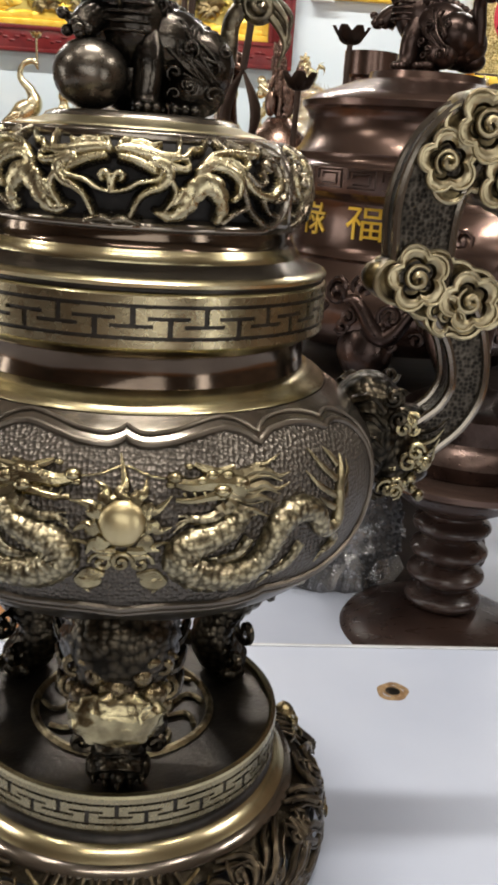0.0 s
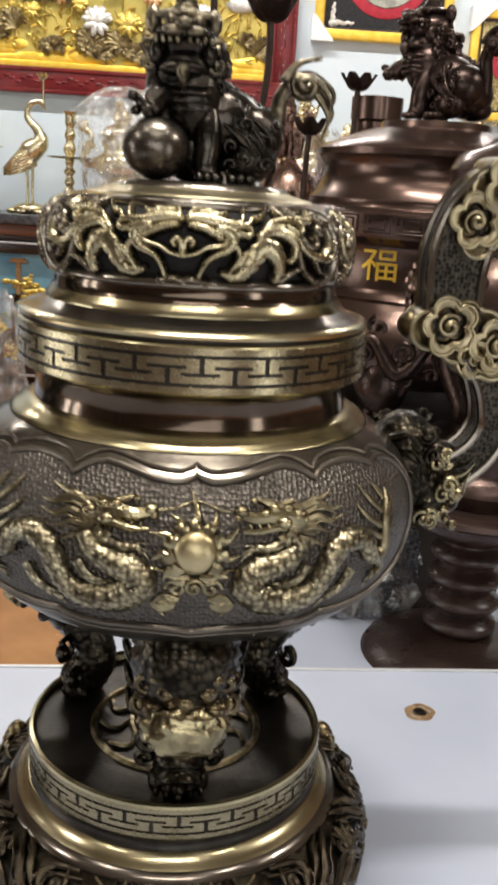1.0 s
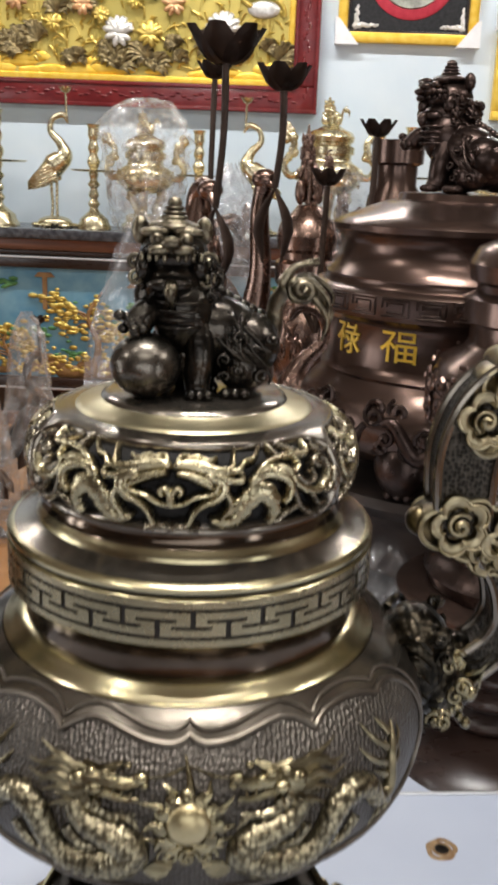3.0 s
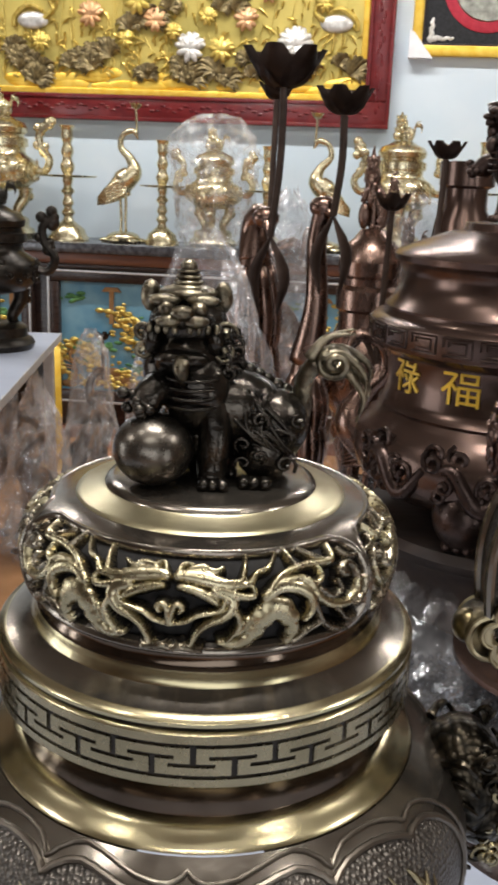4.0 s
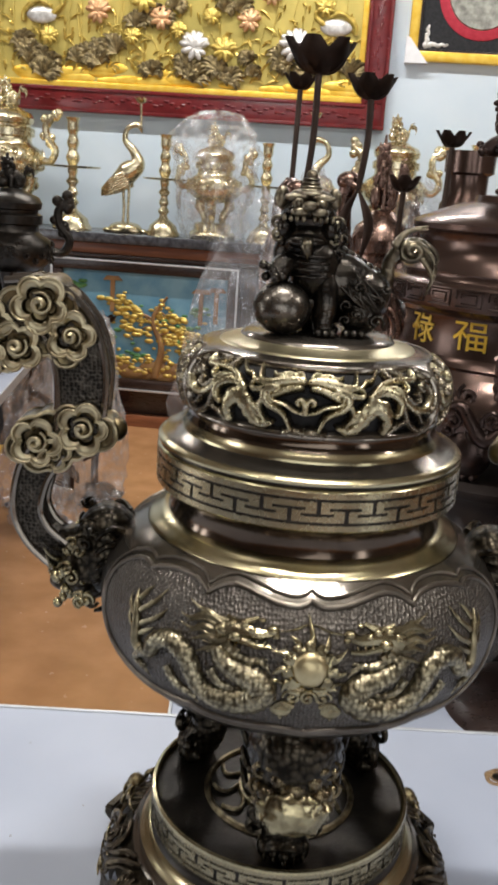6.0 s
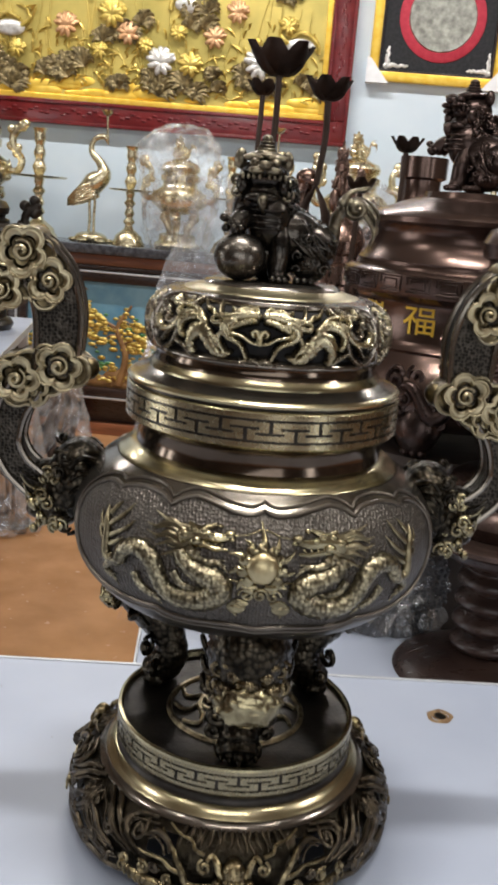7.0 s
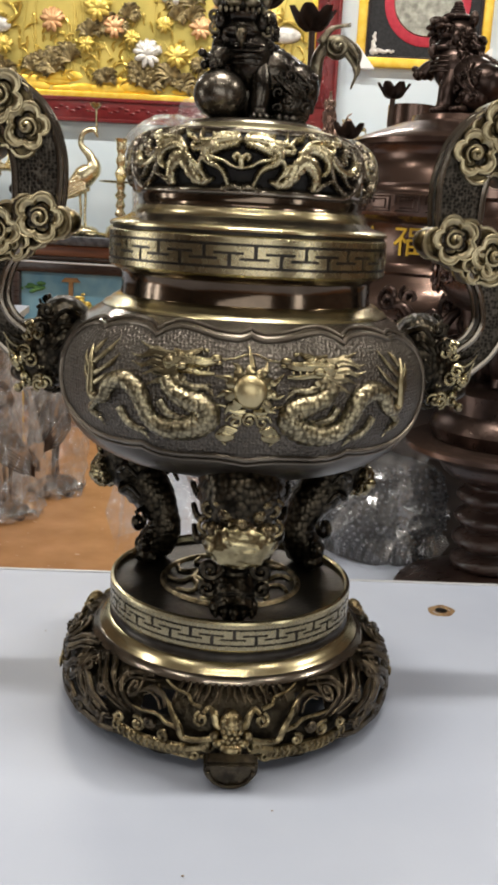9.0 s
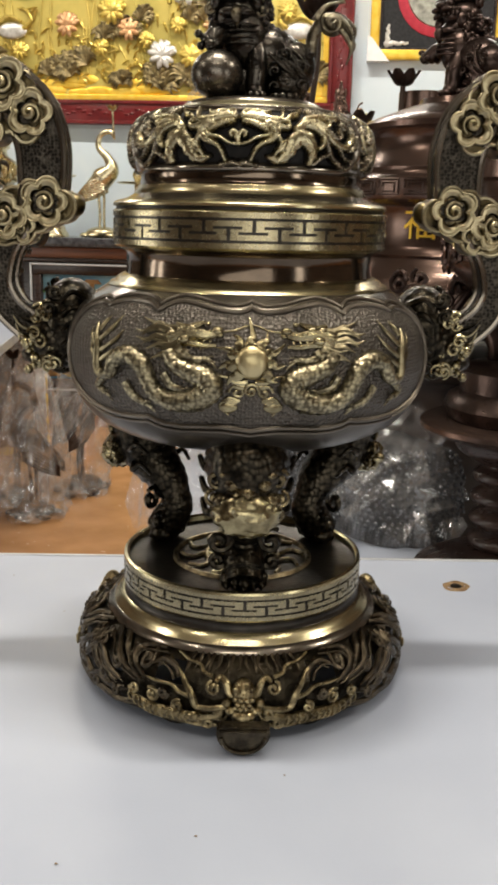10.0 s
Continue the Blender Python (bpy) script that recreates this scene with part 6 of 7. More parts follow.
def wall_clock():
    """A clock in a gilded frame: a red ring, a scalloped gold bezel and a white dial with bar marks."""
    x0, x1, z0, z1 = 1.008, 1.552, 1.58, 2.10
    cx, cz, y = 1.28, 1.905, wall_y
    ob = thing("wall_clock", (0, 0, 0), "gilded wall clock with a red ring and white dial", "clock")
    part("frame", flat_ring(bmesh.new(), x0, x1, z0, z1, 0.042, y, 0.05), GILT, ob, "ridged gold frame")
    part("frame_slip", flat_ring(bmesh.new(), x0 + 0.040, x1 - 0.040, z0 + 0.040, z1 - 0.040, 0.014, y, 0.034), DARKWOOD, ob)
    part("backboard", boxes(((x0 + x1) / 2, y - 0.008, (z0 + z1) / 2, x1 - x0 - 0.09, 0.014, z1 - z0 - 0.09)), GLITTER, ob, "granulated gold ground", smooth=False)
    turn = Matrix.Translation((cx, y - 0.014, cz)) @ Matrix.Rotation(radians(90), 4, "X")

    def round_(name, rows, mat, label="", wobble=None):
        bm = lathe(rows, 72, wobble=wobble)
        bmesh.ops.transform(bm, matrix=turn, verts=bm.verts)
        return part(name, bm, mat, ob, label)

    round_("red_ring", [(0.0, 0.0), (0.166, 0.0), (0.168, 0.006), (0.160, 0.010), (0.110, 0.012)], REDMAT, "crimson ring")
    round_("bezel", [(0.136, 0.008), (0.134, 0.020), (0.120, 0.026), (0.106, 0.022), (0.104, 0.012)], GLITTER, "scalloped gold bezel", lambda a, r, z: 0.004 * math.sin(18 * a))
    round_("dial", [(0.0, 0.016), (0.104, 0.015), (0.106, 0.010)], DIAL, "white dial")
    for k in range(12):
        a = 2 * math.pi * k / 12
        bm = box(bmesh.new(), 0, 0, 0, 0.007, 0.003, 0.022 if k % 3 else 0.030)
        bmesh.ops.transform(bm, matrix=Matrix.Translation((cx, y - 0.033, cz)) @ Matrix.Rotation(a, 4, "Y") @ Matrix.Translation((0, 0, 0.082)), verts=bm.verts)
        part("hour_mark", bm, BLACKMAT, ob, smooth=False)
    for a, reach in ((0.9, 0.055), (3.6, 0.075)):
        bm = box(bmesh.new(), 0, 0, 0, 0.006, 0.003, reach)
        bmesh.ops.transform(bm, matrix=Matrix.Translation((cx, y - 0.037, cz)) @ Matrix.Rotation(a, 4, "Y") @ Matrix.Translation((0, 0, reach / 2)), verts=bm.verts)
        part("clock_hand", bm, BLACKMAT, ob, smooth=False)
    round_("gold_centre", [(0.032, 0.014), (0.030, 0.018), (0.0, 0.019)], GLITTER)
    m = Matrix.Translation((x0 - 0.012, y - 0.03, z1 + 0.012)) @ Matrix.Rotation(radians(90), 4, "X")
    part("corner_protector", slab(bmesh.new(), [(0, 0), (0, -0.12), (0.02, -0.11), (0.11, -0.02), (0.12, 0)], 0.058, m), WHITEFOAM, ob, "white foam corner protector", smooth=False)
    return ob


wall_clock()


# ---- turned and cast ware ----
def candlestick(x, y, z, h, wide, mat, label, dish=0.2):
    ob = thing("candlestick", (x, y, z), label, "candlestick", 0, "brass candlesticks")
    s = h / 0.50
    part("foot", lathe([(0.0, 0.0), (wide, 0.0), (wide, 0.012 * s), (wide * 0.86, 0.030 * s), (wide * 0.80, 0.050 * s), (wide * 0.52, 0.070 * s), (wide * 0.32, 0.085 * s)], 36), mat, ob)
    stem = [(wide * 0.30, 0.085 * s)]
    zz = 0.085 * s
    for r, d in ((0.020, 0.02), (0.030, 0.018), (0.018, 0.022), (0.026, 0.02), (0.017, 0.03), (0.030, 0.022), (0.018, 0.02), (0.024, 0.03), (0.016, 0.012)):
        zz += d * s
        stem.append((r * s, zz))
    part("stem", lathe([tuple(q) for q in spline(stem, 48)], 24), mat, ob)
    part("drip_dish", lathe([(0.015 * s, zz - 0.004), (dish * 0.5, zz), (dish * 0.54, zz + 0.008 * s), (dish * 0.5, zz + 0.006 * s), (0.012 * s, zz + 0.010 * s)], 40), mat, ob)
    top = [(0.016 * s, zz + 0.004)]
    for r, d in ((0.024, 0.02), (0.032, 0.025), (0.020, 0.03), (0.028, 0.03), (0.019, 0.03), (0.026, 0.025), (0.026, 0.03), (0.034, 0.02)):
        zz += d * s
        top.append((r * s, zz))
    f = (h - top[0][1]) / (zz - top[0][1])
    part("socket", lathe([(r, top[0][1] + (q - top[0][1]) * f) for r, q in spline(top, 40)] + [(0.020 * s, h), (0.018 * s, h - 0.03)], 24), mat, ob)
    return ob


def lotus_petal(bm, at, r, a):
    """A curved, pointed petal of an open flower."""
    rows = []
    for f in np.linspace(0, 1, 8):
        w = 0.50 * r * math.sin(math.pi * min(1, f * 0.80 + 0.12)) ** 0.6
        out, up = r * (0.10 + 0.80 * f ** 0.8), r * (-0.05 + 0.95 * f ** 1.35)
        c = Vector((out * math.cos(a), out * math.sin(a), up))
        t = Vector((-math.sin(a), math.cos(a), 0))
        inn = Vector((-math.cos(a), -math.sin(a), 0))
        rows.append([bm.verts.new(Vector(at) + c + t * (w * k) + inn * (-0.20 * r * (1 - k * k) * (0.6 + 0.4 * f))) for k in (-1, -0.5, 0, 0.5, 1)])
    for lo, hi in zip(rows, rows[1:]):
        for k in range(4):
            bm.faces.new((lo[k], lo[k + 1], hi[k + 1], hi[k]))
    return bm


def thicken(bm, t):
    bmesh.ops.solidify(bm, geom=bm.faces[:], thickness=t)
    return bm


def crane(x, y, z, h, mat, label, face=1, stem_to=None, flower_mat=None, flower_r=0.05, turn=0.0, name="crane_statue"):
    """A crane on a turtle: base, legs, body, neck, and a lotus in its beak."""
    ob = thing(name, (x, y, z), label, "statue", turn, "crane statues")
    s = h / 0.56
    bm = bmesh.new()
    ball(bm, (0, 0, 0.022 * s), 0.075 * s, 1.0, 0.85, 0.36, 16)
    for k in range(6):
        a = 2 * math.pi * k / 6 + 0.2
        ball(bm, (0.078 * s * math.cos(a), 0.066 * s * math.sin(a), 0.010 * s), 0.020 * s, 1.3, 1, 0.55, 8)
    for k in (-1, 1):
        tube(bm, spline([(0.012 * k * s, 0, 0.04 * s), (0.009 * k * s, 0.004, 0.10 * s), (0.012 * k * s, 0, 0.17 * s), (0.010 * k * s, 0, 0.22 * s)], 12), [0.0065 * s] * 12, 8)
    body = spline([(-0.10 * face * s, 0, 0.175 * s), (-0.05 * face * s, 0, 0.215 * s), (0.0, 0, 0.255 * s), (0.045 * face * s, 0, 0.300 * s), (0.030 * face * s, 0, 0.350 * s), (-0.010 * face * s, 0, 0.395 * s), (0.000, 0, 0.445 * s), (0.045 * face * s, 0, 0.462 * s), (0.065 * face * s, 0, 0.430 * s)], 44)
    tube(bm, body, [s * float(np.interp(i / 43, [0, 0.12, 0.26, 0.36, 0.46, 0.6, 0.75, 0.86, 0.93, 1], [0.006, 0.030, 0.050, 0.040, 0.022, 0.014, 0.011, 0.013, 0.010, 0.003])) for i in range(44)], 14)
    for i in range(6):
        tube(bm, spline([(0.02 * face * s, 0.03 * s, 0.27 * s - 0.012 * i * s), (-0.05 * face * s, 0.045 * s, 0.235 * s - 0.012 * i * s), (-0.105 * face * s, 0.030 * s, 0.185 * s - 0.006 * i * s)], 10), list(np.linspace(0.012 * s, 0.003 * s, 10)), 6)
        tube(bm, spline([(0.02 * face * s, -0.03 * s, 0.27 * s - 0.012 * i * s), (-0.05 * face * s, -0.045 * s, 0.235 * s - 0.012 * i * s), (-0.105 * face * s, -0.030 * s, 0.185 * s - 0.006 * i * s)], 10), list(np.linspace(0.012 * s, 0.003 * s, 10)), 6)
    figure = new("figure", bpy.data.meshes.new("figure"))
    bm.to_mesh(figure.data)
    bm.free()
    for p in figure.data.polygons:
        p.use_smooth = True
    figure.data.materials.append(mat)
    figure.parent = ob
    top = stem_to or (0.055 * face * s, 0, h)
    bm = bmesh.new()
    foot = (0.060 * face * s, 0, 0.435 * s)
    if stem_to:
        foot = (top[0] - 0.008, top[1], 0.41 * s)
        tube(bm, spline([(0.060 * face * s, 0, 0.435 * s), (foot[0] * 0.5 + 0.03 * face * s, foot[1] * 0.5, 0.455 * s), foot], 8), 0.005, 8)
    tube(bm, [foot, tuple((np.array(foot) + np.array(top)) / 2), top], 0.0055 * s if stem_to is None else 0.0052, 8)
    part("lotus_stem", bm, flower_mat or mat, ob)
    holder = part("lotus_holder", ball(bmesh.new(), (top[0], top[1], top[2] + 0.004), 0.26 * flower_r, 1, 1, 0.8, 10), flower_mat or mat, ob)
    for k in range(6):
        part("petal", thicken(lotus_petal(bmesh.new(), (top[0], top[1], top[2] - 0.01), flower_r, 2 * math.pi * k / 6 + 0.3), 0.002), flower_mat or mat, holder)
    return ob


LIONS = {}


def small_censer(x, y, z, h, mat, dark, label, turn=0.0, name="small_incense_burner", slim=1.0):
    """A lidded burner on a stand with two handles and a lion on top."""
    ob = thing(name, (x, y, z), label, "incense burner", turn)
    ob.scale = (slim, slim, 1.0)
    s = h / 0.60
    q = lambda rows: [(r * s, zz * s) for r, zz in rows]
    part("stand", lathe(q([(0.0, 0.0), (0.115, 0.0), (0.125, 0.02), (0.118, 0.035), (0.10, 0.045), (0.10, 0.075), (0.085, 0.085), (0.0, 0.085)]), 40), dark, ob)
    for k in range(3):
        a = 2 * math.pi * k / 3 - 1.57
        bm = bmesh.new()
        tube(bm, spline([tuple(polar(0.06 * s, a, 0.085 * s)), tuple(polar(0.055 * s, a, 0.11 * s)), tuple(polar(0.085 * s, a, 0.16 * s)), tuple(polar(0.09 * s, a, 0.20 * s))], 12), list(np.linspace(0.016 * s, 0.030 * s, 12)), 10)
        ball(bm, polar(0.105 * s, a, 0.165 * s), 0.020 * s, segs=10)
        part("leg", bm, dark, ob)
    part("bowl", lathe(q([(0.03, 0.185), (0.10, 0.20), (0.138, 0.235), (0.145, 0.275), (0.132, 0.305), (0.10, 0.325), (0.093, 0.335), (0.093, 0.355), (0.105, 0.36), (0.105, 0.388), (0.09, 0.395)]), 48), mat, ob)
    rng = random.Random(int(1000 * abs(x)) + 3)
    bm = bmesh.new()
    for k in range(60):
        a = rng.uniform(0, 6.28)
        zz = rng.uniform(0.225, 0.30)
        swirl(bm, Matrix.Rotation(a, 4, "Z"), (float(np.interp(zz, [0.2, 0.235, 0.275, 0.305], [0.10, 0.138, 0.145, 0.132])) * s, 0, zz * s), 0.016 * s, 1.2, 0.004 * s, rng.choice((-1, 1)), rng.uniform(0, 6), "x", 10)
    tagged(part("relief", bm, mat, ob), kind="stuff")
    part("lid", lathe(q([(0.088, 0.393), (0.09, 0.405), (0.10, 0.41), (0.104, 0.43), (0.092, 0.45), (0.06, 0.462), (0.04, 0.475), (0.0, 0.478)]), 40), mat, ob)
    kind = (dark.name, mat.name)
    if kind not in LIONS:
        LIONS[kind] = lion(1.0, (dark, mat, mat))
    fg = new("lion_finial", LIONS[kind])
    fg.parent = ob
    fg.scale = (1.15 * s, 1.15 * s, 1.15 * s)
    fg.location = (0, 0, 0.476 * s)
    for sd in (-1, 1):
        bm = bmesh.new()
        path = spline([(0.125 * sd * s, 0, 0.27 * s), (0.175 * sd * s, 0, 0.265 * s), (0.198 * sd * s, 0, 0.31 * s), (0.165 * sd * s, 0, 0.36 * s), (0.160 * sd * s, 0, 0.41 * s), (0.200 * sd * s, 0, 0.45 * s)], 24)
        tube(bm, path, 0.016 * s, 8)
        for k in range(7):
            p = path[23 - (k // 2)]
            ball(bm, (p[0] + rng.uniform(-0.018, 0.018) * s, 0, p[2] + rng.uniform(-0.02, 0.02) * s), 0.020 * s, 1, 0.8, 1, 8)
            p = path[12 + (k % 3)]
            ball(bm, (p[0] + rng.uniform(-0.02, 0.02) * s, 0, p[2] + rng.uniform(-0.015, 0.015) * s), 0.017 * s, 1, 0.8, 1, 8)
        tagged(part("handle", bm, mat, ob), kind="stuff")
    return ob


FILM_BRIGHT = FILM_THICK.copy()
FILM_BRIGHT.name = "crumpled_bright_film"
for nd_ in FILM_BRIGHT.node_tree.nodes:
    if nd_.type == "VALTORGB":
        nd_.color_ramp.elements[0].color, nd_.color_ramp.elements[1].color = (0.06, 0.06, 0.06, 1), (0.50, 0.50, 0.50, 1)


def wrap(profile, at, label, seed, name="plastic_wrap", segs=26, squash=1.0, film=None):
    """Crumpled clear film hung over a thing."""
    bm = lathe([tuple(q) for q in spline(profile, 22)], segs)
    for v in bm.verts:
        a = math.atan2(v.co.y, v.co.x)
        n = noise.noise(Vector((2.2 * math.cos(a) + seed, 2.2 * math.sin(a), v.co.z * 5)))
        n2 = noise.noise(Vector((5 * math.cos(a) + seed, 5 * math.sin(a), v.co.z * 30)))
        k = 1 + 0.26 * n + 0.42 * abs(n2) - 0.16
        v.co.x, v.co.y = v.co.x * k, v.co.y * k * squash
        v.co.z += 0.02 * n2
    ob = part(name, bm, film or FILM, None, smooth=False)
    ob.location = at
    return tagged(ob, label, "plastic wrap")


OY = 4.17
small_censer(-1.745, OY, ALT, 0.735, BRASS, BRASS, "polished brass incense burner on the altar cabinet")
candlestick(-1.405, OY - 0.02, ALT, 0.545, 0.100, BRASS, "tall turned brass candlestick with a wide dish", 0.27)
crane(-1.125, OY - 0.02, ALT, 0.64, BRASS, "slender brass crane on a turtle holding a lotus dish", 1, flower_r=0.030)
candlestick(-0.925, OY - 0.04, ALT, 0.490, 0.085, BRASS, "shorter turned brass candlestick on the altar", 0.21)
small_censer(-0.675, OY - 0.02, ALT, 0.57, BRASS, BRASS, "brass incense burner wrapped in clear film")
wrap([(0.16, 0.0), (0.19, 0.12), (0.21, 0.28), (0.23, 0.42), (0.20, 0.52), (0.10, 0.60), (0.02, 0.61)], (-0.675, OY - 0.02, ALT + 0.003), "crumpled clear film over a brass burner", 4, segs=44, film=FILM_BRIGHT)
candlestick(-0.415, OY - 0.02, ALT, 0.480, 0.085, BRASS, "turned brass candlestick behind the film", 0.21)
crane(-0.13, OY - 0.02, ALT, 0.62, BRASS, "slender brass crane holding a lotus dish", -1, flower_r=0.030)
candlestick(0.60, OY - 0.02, ALT, 0.53, 0.085, BRASS, "tall turned brass candlestick with a wide dish", 0.24)
small_censer(1.06, OY - 0.02, ALT, 0.62, BRASS, BRASS, "polished yellow brass incense burner")


small_censer(0.215, OY - 0.02, ALT, 0.66, BRASS, BRASS, "yellow brass incense burner with tall handles")


# ---- the table by the side, and things on the floor ----
white_table("display_table", -1.75, -0.50, 1.15, 2.92, 0.75, 10.0, "white laminate table holding a dark bronze burner")
small_censer(-1.10, 2.45, 0.75, 0.57, BLACK, BLACK, "small dark bronze incense burner on a white table", 12)
small_censer(-1.42, 2.15, 0.75, 0.57, BLACK, BLACK, "dark bronze incense burner beside its twin", 12)
wrap([(0.075, 0.0), (0.08, 0.05), (0.06, 0.10), (0.02, 0.13)], (-0.90, 1.66, 0.752), "crumpled scrap of clear film on a table", 9)
for i, (wx, wy, hh) in enumerate(((-1.00, 2.52, 0.60), (-0.91, 2.86, 0.72), (-1.12, 2.70, 0.66))):
    crane(wx, wy, 0.0, hh, BROWNIRON, "dark crane statue wrapped in clear film on the floor", 1 if i % 2 else -1, turn=70 * i, flower_r=0.03)
    wrap([(0.135, 0.0), (0.13, 0.10), (0.115, 0.30), (0.085, 0.50), (0.06, hh - 0.05), (0.02, hh + 0.04)], (wx, wy, 0.003), "clear film wrapped round a standing crane", 20 + i, segs=40, film=FILM_THICK)


def bottle(x, y):
    ob = thing("bottle", (x, y, 0.0), "small red bottle with a white cap on the floor", "bottle")
    part("body", lathe([(0.0, 0.0), (0.045, 0.0), (0.048, 0.01), (0.048, 0.13), (0.035, 0.16), (0.02, 0.17)], 24), REDPLASTIC, ob)
    part("cap", lathe([(0.022, 0.168), (0.023, 0.20), (0.0, 0.202)], 20), WHITEFOAM, ob)


bottle(-1.165, 3.88)


def leaning_frame(x, y):
    ob = thing("brass_frame", (x, y, 0.0), "gold-edged frame leaning under a table", "frame", 20)
    ob.rotation_euler = (radians(-10), 0, radians(20))
    part("border", flat_ring(bmesh.new(), -0.22, 0.22, 0.0, 0.62, 0.045, 0, 0.03), GILT, ob)
    part("panel", boxes((0, -0.008, 0.31, 0.36, 0.012, 0.54)), BLACKMAT, ob, smooth=False)


leaning_frame(-1.42, 3.35)


# ---- the lower table behind: large red-brown burner, stands, cranes ----
PX, PY = 0.252, 0.735
REAR = 0.65
stool = thing("round_stool", (PX, PY, REAR), "dark wooden stool under the large burner", "stool", 12)
part("seat", lathe([(0.0, 0.255), (0.165, 0.255), (0.172, 0.245), (0.165, 0.232), (0.150, 0.226)], 64), DULLWOOD, stool)
part("apron", lathe([(0.150, 0.226), (0.142, 0.20), (0.140, 0.05), (0.155, 0.02), (0.160, 0.0), (0.0, 0.0)], 48), DULLWOOD, stool)
big = thing("large_incense_burner", (PX, PY, REAR + 0.2555), "large red-brown bronze burner with golden characters", "incense burner", SKEW)
BZ = -(REAR + 0.255)


def bp_(rows):
    return [(r, z + BZ) for r, z in rows]


part("bowl", lathe(bp_([(0.0, 0.930), (0.10, 0.932), (0.150, 0.944), (0.177, 0.966), (0.186, 0.990), (0.182, 1.012), (0.170, 1.030), (0.162, 1.037), (0.160, 1.040), (0.156, 1.046), (0.158, 1.050), (0.153, 1.056), (0.151, 1.062)]), 96), REDBRONZE, big)
part("waist", lathe(bp_([(0.151, 1.062), (0.148, 1.075), (0.148, 1.106), (0.153, 1.116), (0.163, 1.121)]), 96), REDBRONZE, big)
part("band", lathe(bp_([(0.163, 1.121), (0.172, 1.124), (0.174, 1.128), (0.174, 1.152), (0.170, 1.156), (0.160, 1.158)]), 96), REDBRONZE, big)
fr = bmesh.new()
for i in range(26):
    a = 2 * math.pi * i / 26
    for inset in (0.0, 0.0065):
        w, h = 0.0165 - inset, 0.0095 - inset * 0.6
        loop = [(-w, -h), (w, -h), (w, h), (-w, h), (-w, -h + 0.004)]
        pts = []
        for (u0, v0), (u1, v1) in zip(loop, loop[1:]):
            pts += [polar(0.1745, a + (u0 + (u1 - u0) * f) / 0.174, 1.140 + BZ + v0 + (v1 - v0) * f) for f in (0.0, 0.33, 0.66)]
        tube(fr, pts, 0.0012, 5)
tagged(part("fret_relief", fr, DARKRED, big), kind="stuff")
part("shoulder", lathe(bp_([(0.160, 1.158), (0.157, 1.164), (0.158, 1.168), (0.150, 1.176), (0.143, 1.190), (0.140, 1.204), (0.143, 1.216), (0.150, 1.221)]), 96), REDBRONZE, big)
big_lid = part("lid", lathe(bp_([(0.150, 1.221), (0.151, 1.228), (0.146, 1.233), (0.128, 1.240), (0.104, 1.249), (0.086, 1.2555), (0.072, 1.258), (0.070, 1.266), (0.0, 1.270)]), 96), REDBRONZE, big)
bl = new("lion_finial", lion(1.0, (DARKRED, REDBRONZE, DARKRED), False))
bl.parent = big_lid
bl.location = (-0.004, -0.01, 1.268 + BZ)
bl.scale = (1.75, 2.1, 1.52)
bl.rotation_euler = (0, 0, radians(-62))
bl["label"] = "red-brown bronze guardian lion"
for k in range(3):
    a = radians(-118 + 120 * k)
    m = Matrix.Rotation(a, 4, "Z") @ Matrix.Translation((0, 0, BZ))
    lg = bmesh.new()
    tube(lg, [m @ Vector(p) for p in spline([(0.120, 0, 0.965), (0.152, 0, 0.955), (0.150, 0, 0.935), (0.140, 0, 0.922), (0.150, 0, 0.9145)], 24)], [float(np.interp(i / 23, [0, 0.4, 0.75, 1], [0.036, 0.034, 0.022, 0.009])) for i in range(24)], 16)
    for i in range(3):
        spot(lg, m, (0.160, 0.012 * (i - 1), 0.9135), 0.009, 1.3, 0.8, 0.8)
    part("leg", lg, DARKRED, big, "short curled paw under the bowl")
rl = bmesh.new()
rng = random.Random(17)
for i in range(70):
    a, z = rng.uniform(-2.9, 0.2), rng.uniform(0.955, 1.022)
    r = float(np.interp(z, [0.944, 0.966, 0.990, 1.012, 1.030], [0.150, 0.177, 0.186, 0.182, 0.170]))
    swirl(rl, Matrix.Rotation(a, 4, "Z") @ Matrix.Translation((0, 0, BZ)), (r, 0, z), rng.uniform(0.008, 0.016), 1.3, 0.0036, rng.choice((-1, 1)), rng.uniform(0, 6), "x", 14)
for i in range(5):
    a0 = -2.8 + 0.62 * i
    pts = [polar(0.182, a0 + 0.5 * f, 0.988 + 0.020 * math.sin(7 * f + i) + BZ) for f in np.linspace(0, 1, 30)]
    tube(rl, pts, [0.005 + 0.006 * math.sin(math.pi * f) for f in np.linspace(0, 1, 30)], 10)
tagged(part("dragon_relief", rl, DARKRED, big, "dark cast dragons and curls round the bowl"), kind="stuff")
for sd in (-1, 1):
    hb_ = bmesh.new()
    pth = spline([(0.150 * sd, 0.0, 1.185 + BZ), (0.185 * sd, 0, 1.20 + BZ), (0.205 * sd, 0, 1.235 + BZ), (0.185 * sd, 0, 1.27 + BZ), (0.20 * sd, 0, 1.30 + BZ)], 20)
    if sd > 0:
        tube(hb_, pth, 0.016, 10)
        part("handle", hb_, DARKRED, big)
    else:
        hb_.free()


